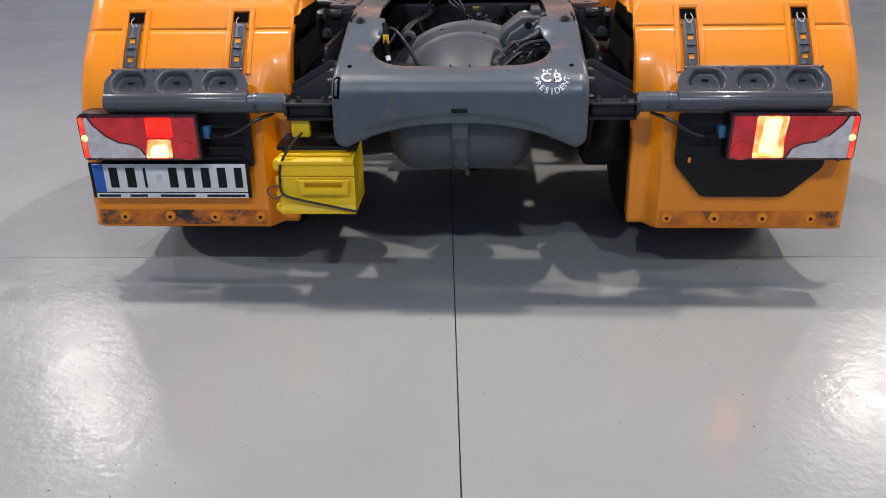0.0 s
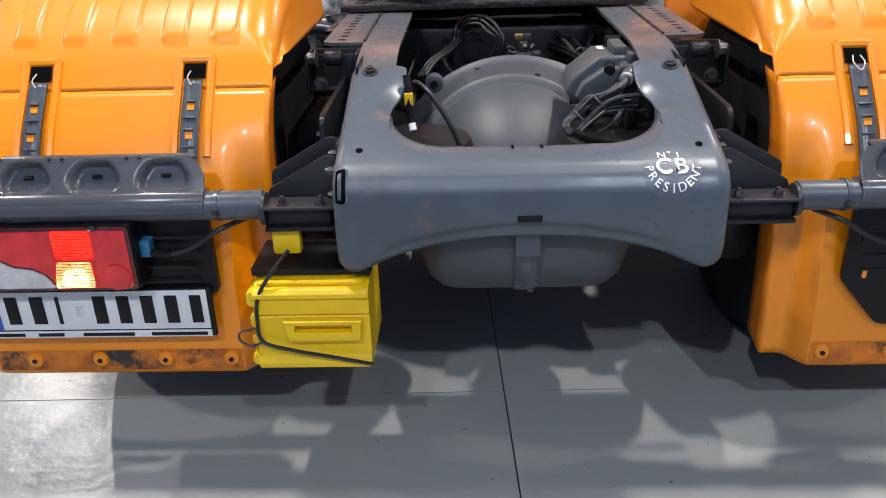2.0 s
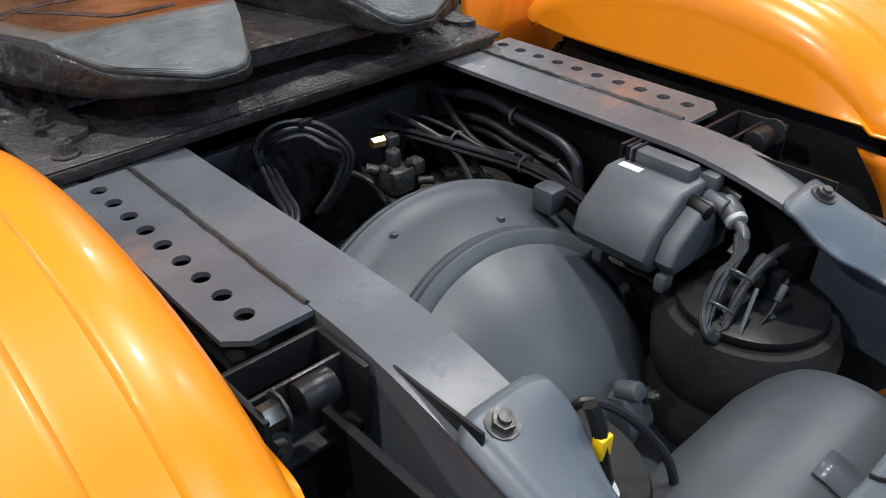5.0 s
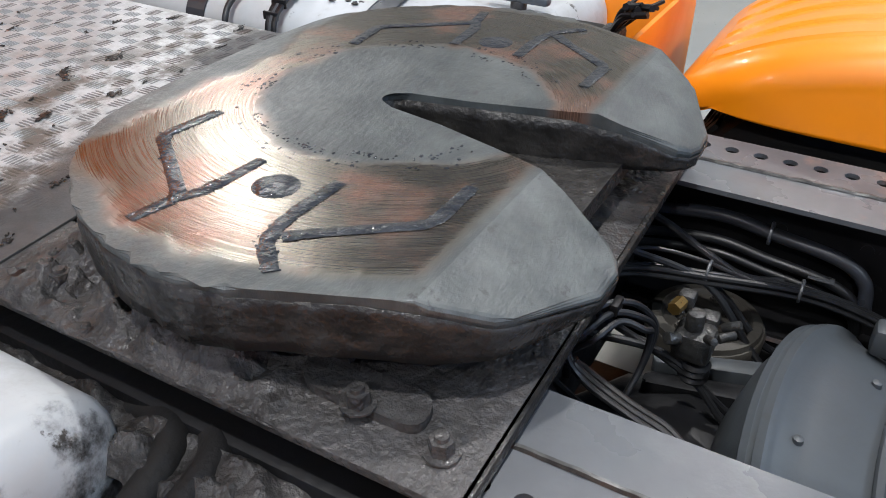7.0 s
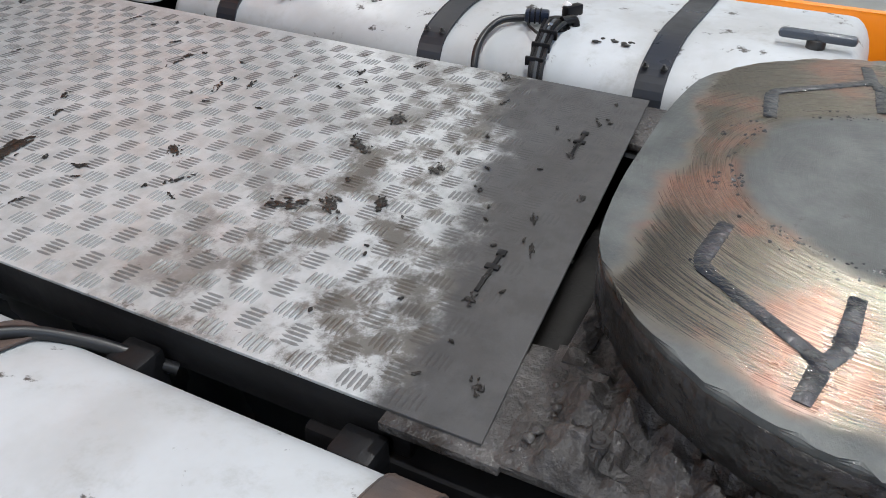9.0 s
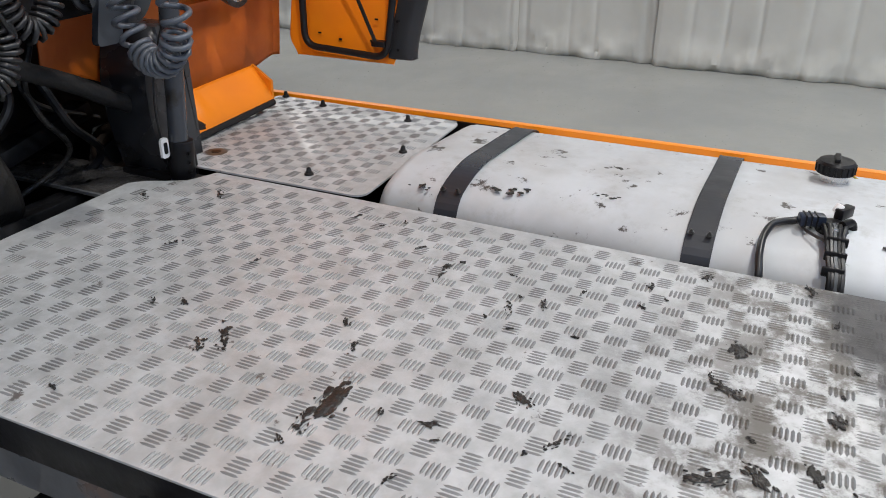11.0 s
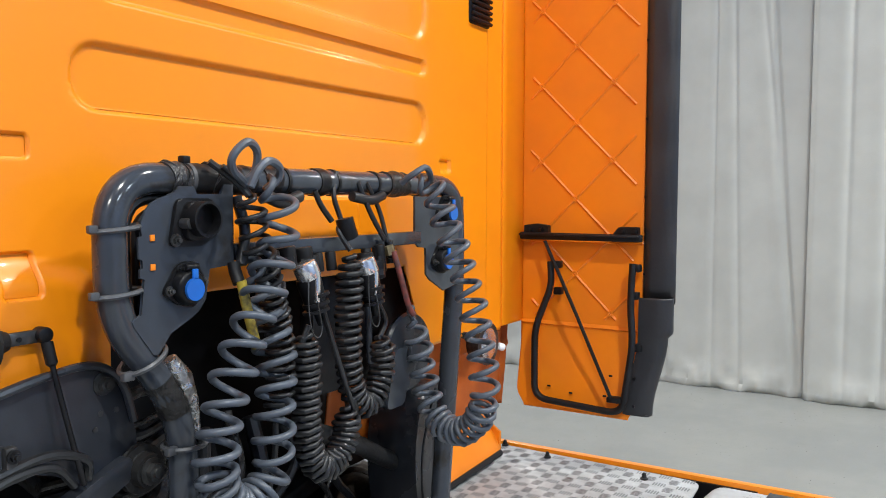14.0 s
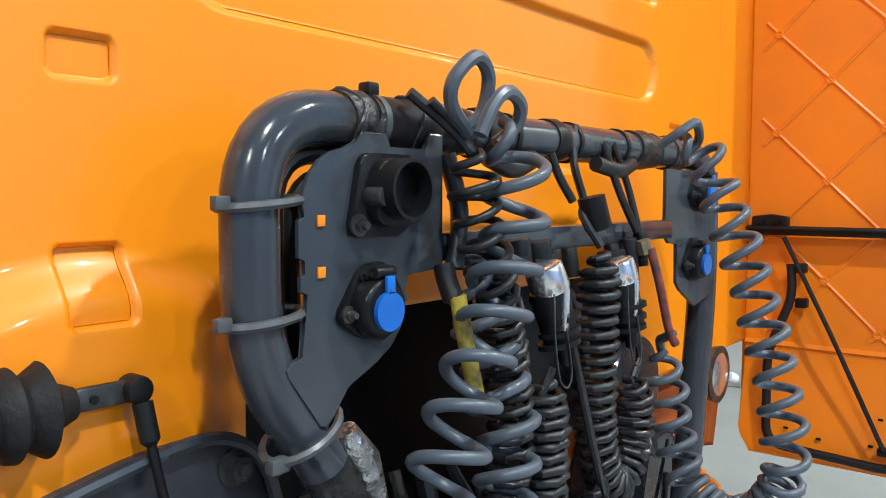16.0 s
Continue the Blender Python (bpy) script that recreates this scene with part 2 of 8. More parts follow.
def tank_paint():
    """Scuffed white paint with dark specks, and black road grime thick towards the rear end."""
    m, t, p, co = shader("white_tank_paint")
    sep = t.nodes.new("ShaderNodeSeparateXYZ")
    t.links.new(co, sep.inputs[0])
    col = n_mix(t, n_range(t, n_noise(t, co, 4, 6), 0.35, 0.65), (0.465, 0.495, 0.52), (0.385, 0.40, 0.41))
    col = n_mix(t, n_math(t, "MULTIPLY", n_range(t, n_noise(t, co, 11, 8, 0.7), 0.5, 0.75), 0.6), col, (0.26, 0.255, 0.245))
    col = n_mix(t, n_range(t, n_noise(t, co, 13, 8, 0.68), 0.605, 0.66), col, (0.05, 0.045, 0.04))
    end = n_math(t, "ADD", sep.outputs[1], n_math(t, "MULTIPLY_ADD", n_noise(t, co, 7, 8, 0.68), 0.5, -0.25))
    col = n_mix(t, n_range(t, end, 1.5, 1.42), col, (0.02, 0.019, 0.018))
    t.links.new(col, p.inputs["Base Color"])
    t.links.new(n_range(t, n_noise(t, co, 9, 5), 0.3, 0.7, 0.36, 0.55), p.inputs["Roughness"])
    n_bump(t, n_noise(t, co, 30, 5), p, 0.06, 0.004)
    return m


WHITE_TANK = tank_paint()


def tread_metal(name, k):
    """Pale dull aluminium with grime, and a thick dark grease film at its rear end."""
    m, t, p, co = shader(name)
    sep = t.nodes.new("ShaderNodeSeparateXYZ")
    t.links.new(co, sep.inputs[0])
    edge = n_math(t, "ADD", sep.outputs[1], n_math(t, "MULTIPLY_ADD", n_noise(t, co, 5, 7, 0.62), 0.5, -0.25))
    film = n_range(t, n_math(t, "MULTIPLY_ADD", sep.outputs[0], -0.2, n_math(t, "ADD", edge, 0.06)), 2.16, 2.06)
    smudge = n_math(t, "MULTIPLY", n_range(t, n_noise(t, co, 9, 9, 0.74), 0.44, 0.57), n_range(t, edge, 2.62, 2.16))
    specks = n_math(t, "MAXIMUM", n_range(t, n_noise(t, co, 19, 8, 0.7), 0.63, 0.68), n_range(t, n_noise(t, co, 45, 6, 0.7), 0.66, 0.7))
    grime = n_range(t, n_noise(t, co, 3.2, 6, 0.6), 0.42, 0.72)
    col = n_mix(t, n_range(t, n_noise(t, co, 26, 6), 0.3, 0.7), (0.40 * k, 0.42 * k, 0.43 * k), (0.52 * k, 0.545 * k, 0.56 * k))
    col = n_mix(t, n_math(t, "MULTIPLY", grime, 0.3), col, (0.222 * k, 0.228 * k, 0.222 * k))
    col = n_mix(t, n_math(t, "MULTIPLY", smudge, 0.82), col, (0.072, 0.062, 0.048))
    col = n_mix(t, n_math(t, "MULTIPLY", specks, 0.85), col, (0.07, 0.06, 0.055))
    col = n_mix(t, n_math(t, "MULTIPLY", film, 0.96), col, n_mix(t, n_noise(t, co, 30, 7), (0.033, 0.034, 0.037), (0.056, 0.056, 0.057)))
    t.links.new(col, p.inputs["Base Color"])
    t.links.new(n_math(t, "MULTIPLY_ADD", film, -0.3, 0.3), p.inputs["Metallic"])
    t.links.new(n_math(t, "MULTIPLY_ADD", film, 0.1, n_range(t, n_noise(t, co, 14, 6), 0.3, 0.7, 0.36, 0.58)), p.inputs["Roughness"])
    t.links.new(n_math(t, "MULTIPLY_ADD", film, -0.08, 0.5), p.inputs["Specular IOR Level"])
    n_bump(t, n_noise(t, co, 110, 6, 0.7), p, 0.3, 0.003)
    return m


def floor_epoxy():
    """Worn grey epoxy: cloudy tone, faint wet-looking patches, scuffs and small dark chips."""
    m, t, p, co = shader("grey_epoxy_floor")
    col = n_mix(t, n_range(t, n_noise(t, co, 0.8, 5), 0.35, 0.65), (0.278, 0.286, 0.276), (0.316, 0.322, 0.303))
    col = n_mix(t, n_math(t, "MULTIPLY", n_range(t, n_noise(t, co, 3.1, 7, 0.65), 0.5, 0.75), 0.2), col, (0.24, 0.246, 0.25))
    scuff = n_range(t, n_noise(t, n_stretch(t, co, (3, 26, 1)), 1.0, 6, 0.6), 0.62, 0.74)
    col = n_mix(t, n_math(t, "MULTIPLY", scuff, 0.05), col, (0.36, 0.37, 0.37))
    chips = n_math(t, "MULTIPLY", n_range(t, n_noise(t, co, 60, 1.5, 0.5), 0.735, 0.75), n_range(t, n_noise(t, co, 1.6, 3), 0.46, 0.56))
    col = n_mix(t, chips, col, (0.03, 0.031, 0.033))
    t.links.new(col, p.inputs["Base Color"])
    t.links.new(n_range(t, n_noise(t, co, 4, 6), 0.3, 0.7, 0.19, 0.27), p.inputs["Roughness"])
    p.inputs["Specular IOR Level"].default_value = 0.26
    h = n_math(t, "ADD", n_math(t, "MULTIPLY", n_noise(t, co, 34, 2, 0.5), 0.5), n_math(t, "MULTIPLY", n_noise(t, co, 9, 3), 1.2))
    h = n_math(t, "ADD", h, n_math(t, "MULTIPLY", n_noise(t, co, 95, 3, 0.6), 0.22))
    h = n_math(t, "ADD", h, n_math(t, "MULTIPLY", n_range(t, n_noise(t, co, 30, 1, 0.4), 0.68, 0.76), n_math(t, "MULTIPLY", n_range(t, n_noise(t, co, 0.9, 3), 0.52, 0.62), 0.25)))
    n_bump(t, h, p, 0.15, 0.012)
    return m


FLOOR = floor_epoxy()
TREAD = tread_metal("tread_aluminium", 1.0)
# same aluminium darkened: the bars' shading against the plate is put into colour
TREAD_DARKENED = tread_metal("tread_aluminium_darkened", 0.43)


# ---- mesh helpers ----
DROP = 0.0  # how far the parts being built stand below their drawn heights


def part(name, bm, mat, parent=None, label="", smooth=True, thick=0.0, category="", kind="", group=""):
    me = bpy.data.meshes.new(name)
    if DROP:
        bmesh.ops.translate(bm, vec=(0, 0, -DROP), verts=bm.verts)
    bmesh.ops.recalc_face_normals(bm, faces=bm.faces)
    bm.to_mesh(me)
    bm.free()
    if smooth:
        me.shade_smooth()
        me.set_sharp_from_angle(angle=radians(38))
    me.materials.append(mat)
    ob = new(name, me)
    if parent:
        ob.parent = parent
    if thick:
        mod = ob.modifiers.new("thickness", "SOLIDIFY")
        mod.thickness, mod.offset = thick, 0.0
    tagged(ob, label, category, group, kind)
    return ob


def thing(name, label, category, group="", kind="", at=(0, 0, 0)):
    ob = new(name)
    ob.location = at
    return tagged(ob, label, category, group, kind)


def add_box(bm, c, s, bevel=0.0, m=None, seg=2):
    r = bmesh.ops.create_cube(bm, size=1.0, matrix=(m or Matrix()) @ Matrix.Translation(c) @ Matrix.Diagonal((*s, 1)))
    if bevel:
        edges = {e for v in r["verts"] for e in v.link_edges}
        bmesh.ops.bevel(bm, geom=list(edges), offset=bevel, segments=seg, affect="EDGES", profile=0.5)
    return bm


def box(c, s, bevel=0.004, m=None):
    return add_box(bmesh.new(), c, s, bevel, m)


def add_cyl(bm, a, b, r, r2=None, seg=20, bevel=0.0):
    a, b = Vector(a), Vector(b)
    m = Matrix.Translation((a + b) / 2) @ (b - a).to_track_quat("Z", "Y").to_matrix().to_4x4()
    q = bmesh.ops.create_cone(bm, cap_ends=True, segments=seg, radius1=r, radius2=r if r2 is None else r2, depth=(b - a).length, matrix=m)
    if bevel:
        edges = {e for v in q["verts"] for e in v.link_edges if len(e.link_faces) == 2 and any(len(f.verts) > 4 for f in e.link_faces)}
        bmesh.ops.bevel(bm, geom=list(edges), offset=bevel, segments=2, affect="EDGES", profile=0.5)
    return bm


def cyl(a, b, r, r2=None, seg=20, bevel=0.0):
    return add_cyl(bmesh.new(), a, b, r, r2, seg, bevel)


def add_sweep(bm, pts, r, seg=10, closed_ends=True):
    """A round rod along a line of points; r is a number or a function of 0..1."""
    pts = [Vector(p) for p in pts]
    n = len(pts)
    tangents = [(pts[min(i + 1, n - 1)] - pts[max(i - 1, 0)]).normalized() for i in range(n)]
    up = Vector((0, 0, 1)) if abs(tangents[0].z) < 0.9 else Vector((1, 0, 0))
    side = tangents[0].cross(up).normalized()
    rings = []
    for i, (p, t) in enumerate(zip(pts, tangents)):
        side = (side - t * side.dot(t)).normalized()
        other = t.cross(side)
        rad = r(i / (n - 1)) if callable(r) else r
        rings.append([bm.verts.new(p + rad * (math.cos(k) * side + math.sin(k) * other)) for k in (2 * math.pi * j / seg for j in range(seg))])
    for a, b in zip(rings, rings[1:]):
        for j in range(seg):
            bm.faces.new((a[j], a[(j + 1) % seg], b[(j + 1) % seg], b[j]))
    if closed_ends:
        bm.faces.new(rings[0][::-1])
        bm.faces.new(rings[-1])
    return bm


def sweep(pts, r, seg=10):
    return add_sweep(bmesh.new(), pts, r, seg)


def smooth_line(pts, n=8):
    """Catmull-Rom through the points."""
    p = [Vector(q) for q in pts]
    p = [2 * p[0] - p[1]] + p + [2 * p[-1] - p[-2]]
    out = []
    for a, b, c, d in zip(p, p[1:], p[2:], p[3:]):
        for k in range(n):
            t = k / n
            out.append(0.5 * (2 * b + (c - a) * t + (2 * a - 5 * b + 4 * c - d) * t * t + (3 * b - a - 3 * c + d) * t**3))
    return out + [p[-2]]


def rounded_line(pts, rad, n=6):
    """A line of straight runs whose corners are rounded with the radius rad."""
    p = [Vector(q) for q in pts]
    out = [p[0]]
    for a, b, c in zip(p, p[1:], p[2:]):
        d1, d2 = (a - b).normalized(), (c - b).normalized()
        cut = min(rad, (a - b).length * 0.49, (c - b).length * 0.49)
        s, e = b + d1 * cut, b + d2 * cut
        for k in range(n + 1):
            t = k / n
            out.append((1 - t) ** 2 * s + 2 * t * (1 - t) * b + t * t * e)
    return out + [p[-1]]


def slab(outline, depth, axis="z", at=0.0, bevel=0.0, seg=2):
    """A flat outline of (a, b) pairs with thickness: axis z -> (x, y), y -> (x, z), x -> (y, z); it spans at .. at + depth."""
    bm = bmesh.new()

    def place(a, b, c):
        return {"z": (a, b, c), "y": (a, c, b), "x": (c, a, b)}[axis]
    lo = [bm.verts.new(place(a, b, at)) for a, b in outline]
    hi = [bm.verts.new(place(a, b, at + depth)) for a, b in outline]
    bm.faces.new(lo)
    bm.faces.new(hi[::-1])
    k = len(lo)
    for i in range(k):
        bm.faces.new((lo[i], lo[(i + 1) % k], hi[(i + 1) % k], hi[i]))
    if bevel:
        edges = [e for e in bm.edges if len({f for f in e.link_faces if len(f.verts) == k}) == 1] if k != 4 else bm.edges[:]
        bmesh.ops.bevel(bm, geom=edges, offset=bevel, segments=seg, affect="EDGES", profile=0.5)
    return bm


def round_poly(pts, rad, n=4):
    """Rounds the corners of a closed flat outline."""
    out, k = [], len(pts)
    for i in range(k):
        a, b, c = Vector(pts[i - 1]), Vector(pts[i]), Vector(pts[(i + 1) % k])
        r = rad[i] if isinstance(rad, (list, tuple)) else rad
        r = min(r, (a - b).length * 0.49, (c - b).length * 0.49)
        s, e = b + (a - b).normalized() * r, b + (c - b).normalized() * r
        for j in range(n + 1):
            t = j / n
            q = (1 - t) ** 2 * s + 2 * t * (1 - t) * b + t * t * e
            out.append((q.x, q.y))
    return out


def surface(nu, nv, f):
    """A sheet of nu x nv faces; f(u, v) gives the place for u, v in 0..1."""
    bm = bmesh.new()
    g = [[bm.verts.new(f(i / nu, j / nv)) for j in range(nv + 1)] for i in range(nu + 1)]
    for i in range(nu):
        for j in range(nv):
            bm.faces.new((g[i][j], g[i + 1][j], g[i + 1][j + 1], g[i][j + 1]))
    return bm


def lathe(profile, origin, axis="y", seg=40):
    """A body of revolution: profile of (along, radius)."""
    bm = bmesh.new()
    o, rings = Vector(origin), []
    for along, r in profile:
        ring = []
        for j in range(seg):
            k = 2 * math.pi * j / seg
            c, s = r * math.cos(k), r * math.sin(k)
            ring.append(bm.verts.new(o + Vector({"y": (c, along, s), "x": (along, c, s), "z": (c, s, along)}[axis])))
        rings.append(ring)
    for a, b in zip(rings, rings[1:]):
        for j in range(seg):
            bm.faces.new((a[j], a[(j + 1) % seg], b[(j + 1) % seg], b[j]))
    bm.faces.new(rings[0])
    bm.faces.new(rings[-1])
    return bm


def lerp_line(pts, t):
    """The place at share t of the length of a line of points."""
    p = [Vector(q) for q in pts]
    d = [(b - a).length for a, b in zip(p, p[1:])]
    left = max(0.0, min(1.0, t)) * sum(d)
    for a, b, k in zip(p, p[1:], d):
        if left <= k:
            return a.lerp(b, left / k if k else 0)
        left -= k
    return p[-1].copy()


def step(a, b, x):
    t = max(0.0, min(1.0, (x - a) / (b - a)))
    return t * t * (3 - 2 * t)


def hex_bolt(bm, c, axis, r=0.013, h=0.012, washer=True):
    """Washer, hexagon head and thread end in one turned body."""
    c, d = Vector(c), Vector(axis).normalized()
    u = d.orthogonal().normalized()
    w = d.cross(u)
    rings = []
    for along, rad, hexed in ((0, r * 1.5, 0), (0.003, r * 1.5, 0), (0.003, r, 1), (0.003 + h, r, 1), (0.003 + h, r * 0.6, 0), (0.008 + h, r * 0.55, 0)):
        rings.append([bm.verts.new(c + d * along + rad * (0.88 if hexed and j % 2 else 1.0) * (math.cos(j * math.pi / 6) * u + math.sin(j * math.pi / 6) * w)) for j in range(12)])
    for a, b in zip(rings, rings[1:]):
        for j in range(12):
            bm.faces.new((a[j], a[(j + 1) % 12], b[(j + 1) % 12], b[j]))
    bm.faces.new(rings[0][::-1])
    bm.faces.new(rings[-1])
    return bm


def text_mesh(text, size):
    """Flat letters as a bmesh, centred on their box."""
    cu = bpy.data.curves.new("letters", "FONT")
    cu.body, cu.size, cu.align_x, cu.align_y = text, size, "CENTER", "CENTER"
    cu.offset = size * 0.018
    ob = new("letters", cu)
    me = bpy.data.meshes.new_from_object(ob.evaluated_get(bpy.context.evaluated_depsgraph_get()))
    bm = bmesh.new()
    bm.from_mesh(me)
    bpy.data.objects.remove(ob)
    bpy.data.curves.remove(cu)
    bpy.data.meshes.remove(me)
    return bm

# ---- the hall ----
HALL = (-8.6, 7.6, -8.0, 13.0)
TURN, TURN_B = radians(1.05), radians(2.7)
FLOOR_O = Vector((-0.035, 0.235, 0))


def floor_place(a, b, z=0.0):
    """A place on the slab grid, which is turned a little against the truck."""
    return Vector((FLOOR_O.x + a * math.cos(TURN) - b * math.sin(TURN_B), FLOOR_O.y + a * math.sin(TURN) + b * math.cos(TURN_B), z))


floor = part("floor", box((-0.5, 2.5, -0.06), (19, 24, 0.1), 0), JOINT, None, "grey epoxy-coated concrete floor slabs with thin dark joints", False, category="floor", kind="structure")
SLAB_X, SLAB_Y = 9.2, 9.2
for ix in range(-2, 2):
    for iy in range(-2, 3):
        g = 0.0018
        bm = bmesh.new()
        x0, x1, y0, y1 = ix * SLAB_X + g, (ix + 1) * SLAB_X - g, iy * SLAB_Y + g, (iy + 1) * SLAB_Y - g
        top = [bm.verts.new(floor_place(a, b, 0.0)) for a, b in ((x0, y0), (x1, y0), (x1, y1), (x0, y1))]
        low = [bm.verts.new(v.co - Vector((0, 0, 0.008))) for v in top]
        bm.faces.new(top)
        for k in range(4):
            bm.faces.new((top[k], top[(k + 1) % 4], low[(k + 1) % 4], low[k]))
        part("slab", bm, FLOOR, floor, smooth=False)

x0, x1, y0, y1 = HALL
# unseen walls and ceiling, added to enclose the hall and bounce bluish light
for nm, c, s in (("wall_west", (x0 - 0.1, (y0 + y1) / 2, 3), (0.2, y1 - y0 + 0.4, 6.2)), ("wall_east", (x1 + 0.1, (y0 + y1) / 2, 3), (0.2, y1 - y0 + 0.4, 6.2)),
                 ("wall_south", ((x0 + x1) / 2, y0 - 0.1, 3), (x1 - x0, 0.2, 6.2)), ("wall_north", ((x0 + x1) / 2, y1 + 0.1, 3), (x1 - x0, 0.2, 6.2))):
    part(nm, box(c, s, 0), BOUNCE_BLUE, None, "unseen hall wall in blue that tints the bounced light", False, category="wall", kind="structure")
part("ceiling", box(((x0 + x1) / 2, (y0 + y1) / 2, CEILING + 0.15), (x1 - x0 + 0.4, y1 - y0 + 0.4, 0.2), 0), BOUNCE_BLUE, None, "unseen hall ceiling in blue that tints the bounced light", False, category="ceiling", kind="structure")


def curtain(ya, yb, k, set_out, folds):
    """One floor-length cloth hung in long soft folds, creased where it meets the floor."""
    rnd = random.Random(k * 7 + 3)
    if not folds:
        folds = [(ya + (yb - ya) * (i + rnd.uniform(0.2, 0.8)) / 6, rnd.uniform(-0.02, 0.02)) for i in range(6)]

    def f(u, v):
        y = ya + (yb - ya) * u
        z = 5.4 * (1 - v ** 0.8) + 0.004
        x = 6.43 - set_out - 0.010 * math.sin(y * 5.3 + k + 0.8 * math.sin(y * 1.9)) - 0.014 * noise.noise((y * 2.1, z * 0.25, k))
        for i, (cy, lean) in enumerate(folds):
            d = y - cy - lean * z
            x += (0.007 + 0.003 * (i % 3)) * math.exp(-(d / 0.022) ** 2) - 0.008 * math.exp(-((d - 0.07) / 0.05) ** 2)
        edge = min(y - ya, yb - y)
        x += 0.02 * step(0.05, 0.0, edge)
        low = step(0.34, 0.02, z)
        x += low * (0.05 * noise.noise((y * 4.2 + z * 3, z * 5, k)) + 0.045 * abs(noise.noise((y * 7 - z * 9, z * 6, k + 2))) - 0.03)
        return (x, y + low * 0.02 * noise.noise((y * 5, z * 6, k + 4)), z)
    return part("curtain", surface(int((yb - ya) * 90), 70, f), CURTAIN, None, "long pale grey cloth curtain hanging in folds to the floor", category="curtain", group="hall curtains", thick=0.003)


for k, (ya, yb, set_out, folds) in enumerate(((-3.2, -0.9, 0.0, ()), (-0.95, 1.32, 0.03, ()), (1.28, 3.615, 0.065, ((3.3, 0.0), (3.01, 0.0), (2.72, 0.01), (2.35, -0.01), (2.0, 0.01), (1.6, 0.0))), (3.55, 5.0, 0.0, ((4.425, 0.0), (3.65, 0.105), (3.69, 0.07), (4.17, 0.03), (4.87, 0.0))), (4.95, 7.3, 0.035, ()), (7.25, 10.6, 0.0, ()))):
    curtain(ya, yb, k, set_out, folds)


def ceiling_lamp(x, y):
    ob = thing("ceiling_light", "white box-shaped hall lamp hung under the ceiling", "ceiling light", "hall lamps")
    ob.location = (x, y, CEILING - 0.1)
    bm = box((0, 0, 0.05), (0.56, 1.26, 0.08), 0.01)
    part("housing", bm, WHITE, ob)
    for k in (-0.4, 0.4):
        part("hanger", cyl((0, k, 0.08), (0, k, 0.16), 0.01), STEEL, ob)
    return ob


for lx, ly in LAMPS:
    ceiling_lamp(lx, ly)

# ---- the truck ----
truck = thing("tractor_truck", "orange tractor unit with dark grey chassis and greased fifth wheel", "truck")

# frame rails: channels open to the middle
RAIL_TOP = 0.872


def rail(s):
    bm = bmesh.new()
    t, h, w = 0.009, 0.27, 0.098
    sec = [(0.39, 0), (0.39 - w, 0), (0.39 - w, -t), (0.39 - t, -t), (0.39 - t, -h + t), (0.39 - w, -h + t), (0.39 - w, -h), (0.39, -h)]
    ends = []
    for y, dip in [(0.225 + 0.025 * k, 0.066 * (1 - k / 13) ** 1.8) for k in range(14)] + [(4.6, 0.0)]:
        ends.append([bm.verts.new((s * a, y, RAIL_TOP + b - dip)) for a, b in sec])
    k = len(sec)
    for e0, e1 in zip(ends, ends[1:]):
        for i in range(k):
            bm.faces.new((e0[i], e0[(i + 1) % k], e1[(i + 1) % k], e1[i]))
    bm.faces.new(ends[0])
    bm.faces.new(ends[-1])
    ob = part("frame_rail", bm, RAIL, truck, "grey painted steel channel with worn primer patches")
    # black sheets added in the channel put its inner shade into colour
    part("web_shade_sheet", box((s * 0.3785, 2.4, RAIL_TOP - 0.135), (0.004, 4.2, 0.25), 0), BLACK, ob)
    part("flange_dark_strip", box((s * 0.336, 2.4, RAIL_TOP - 0.258), (0.085, 4.2, 0.006), 0), BLACK, ob)
    for y in (0.44, 0.5, 0.73, 0.76, 0.9, 1.0):
        for z in (RAIL_TOP - 0.09, RAIL_TOP - 0.16):
            part("web_hole", cyl((s * 0.3765, y, z), (s * 0.3745, y, z), 0.011, seg=12), BLACK, ob)
    return ob


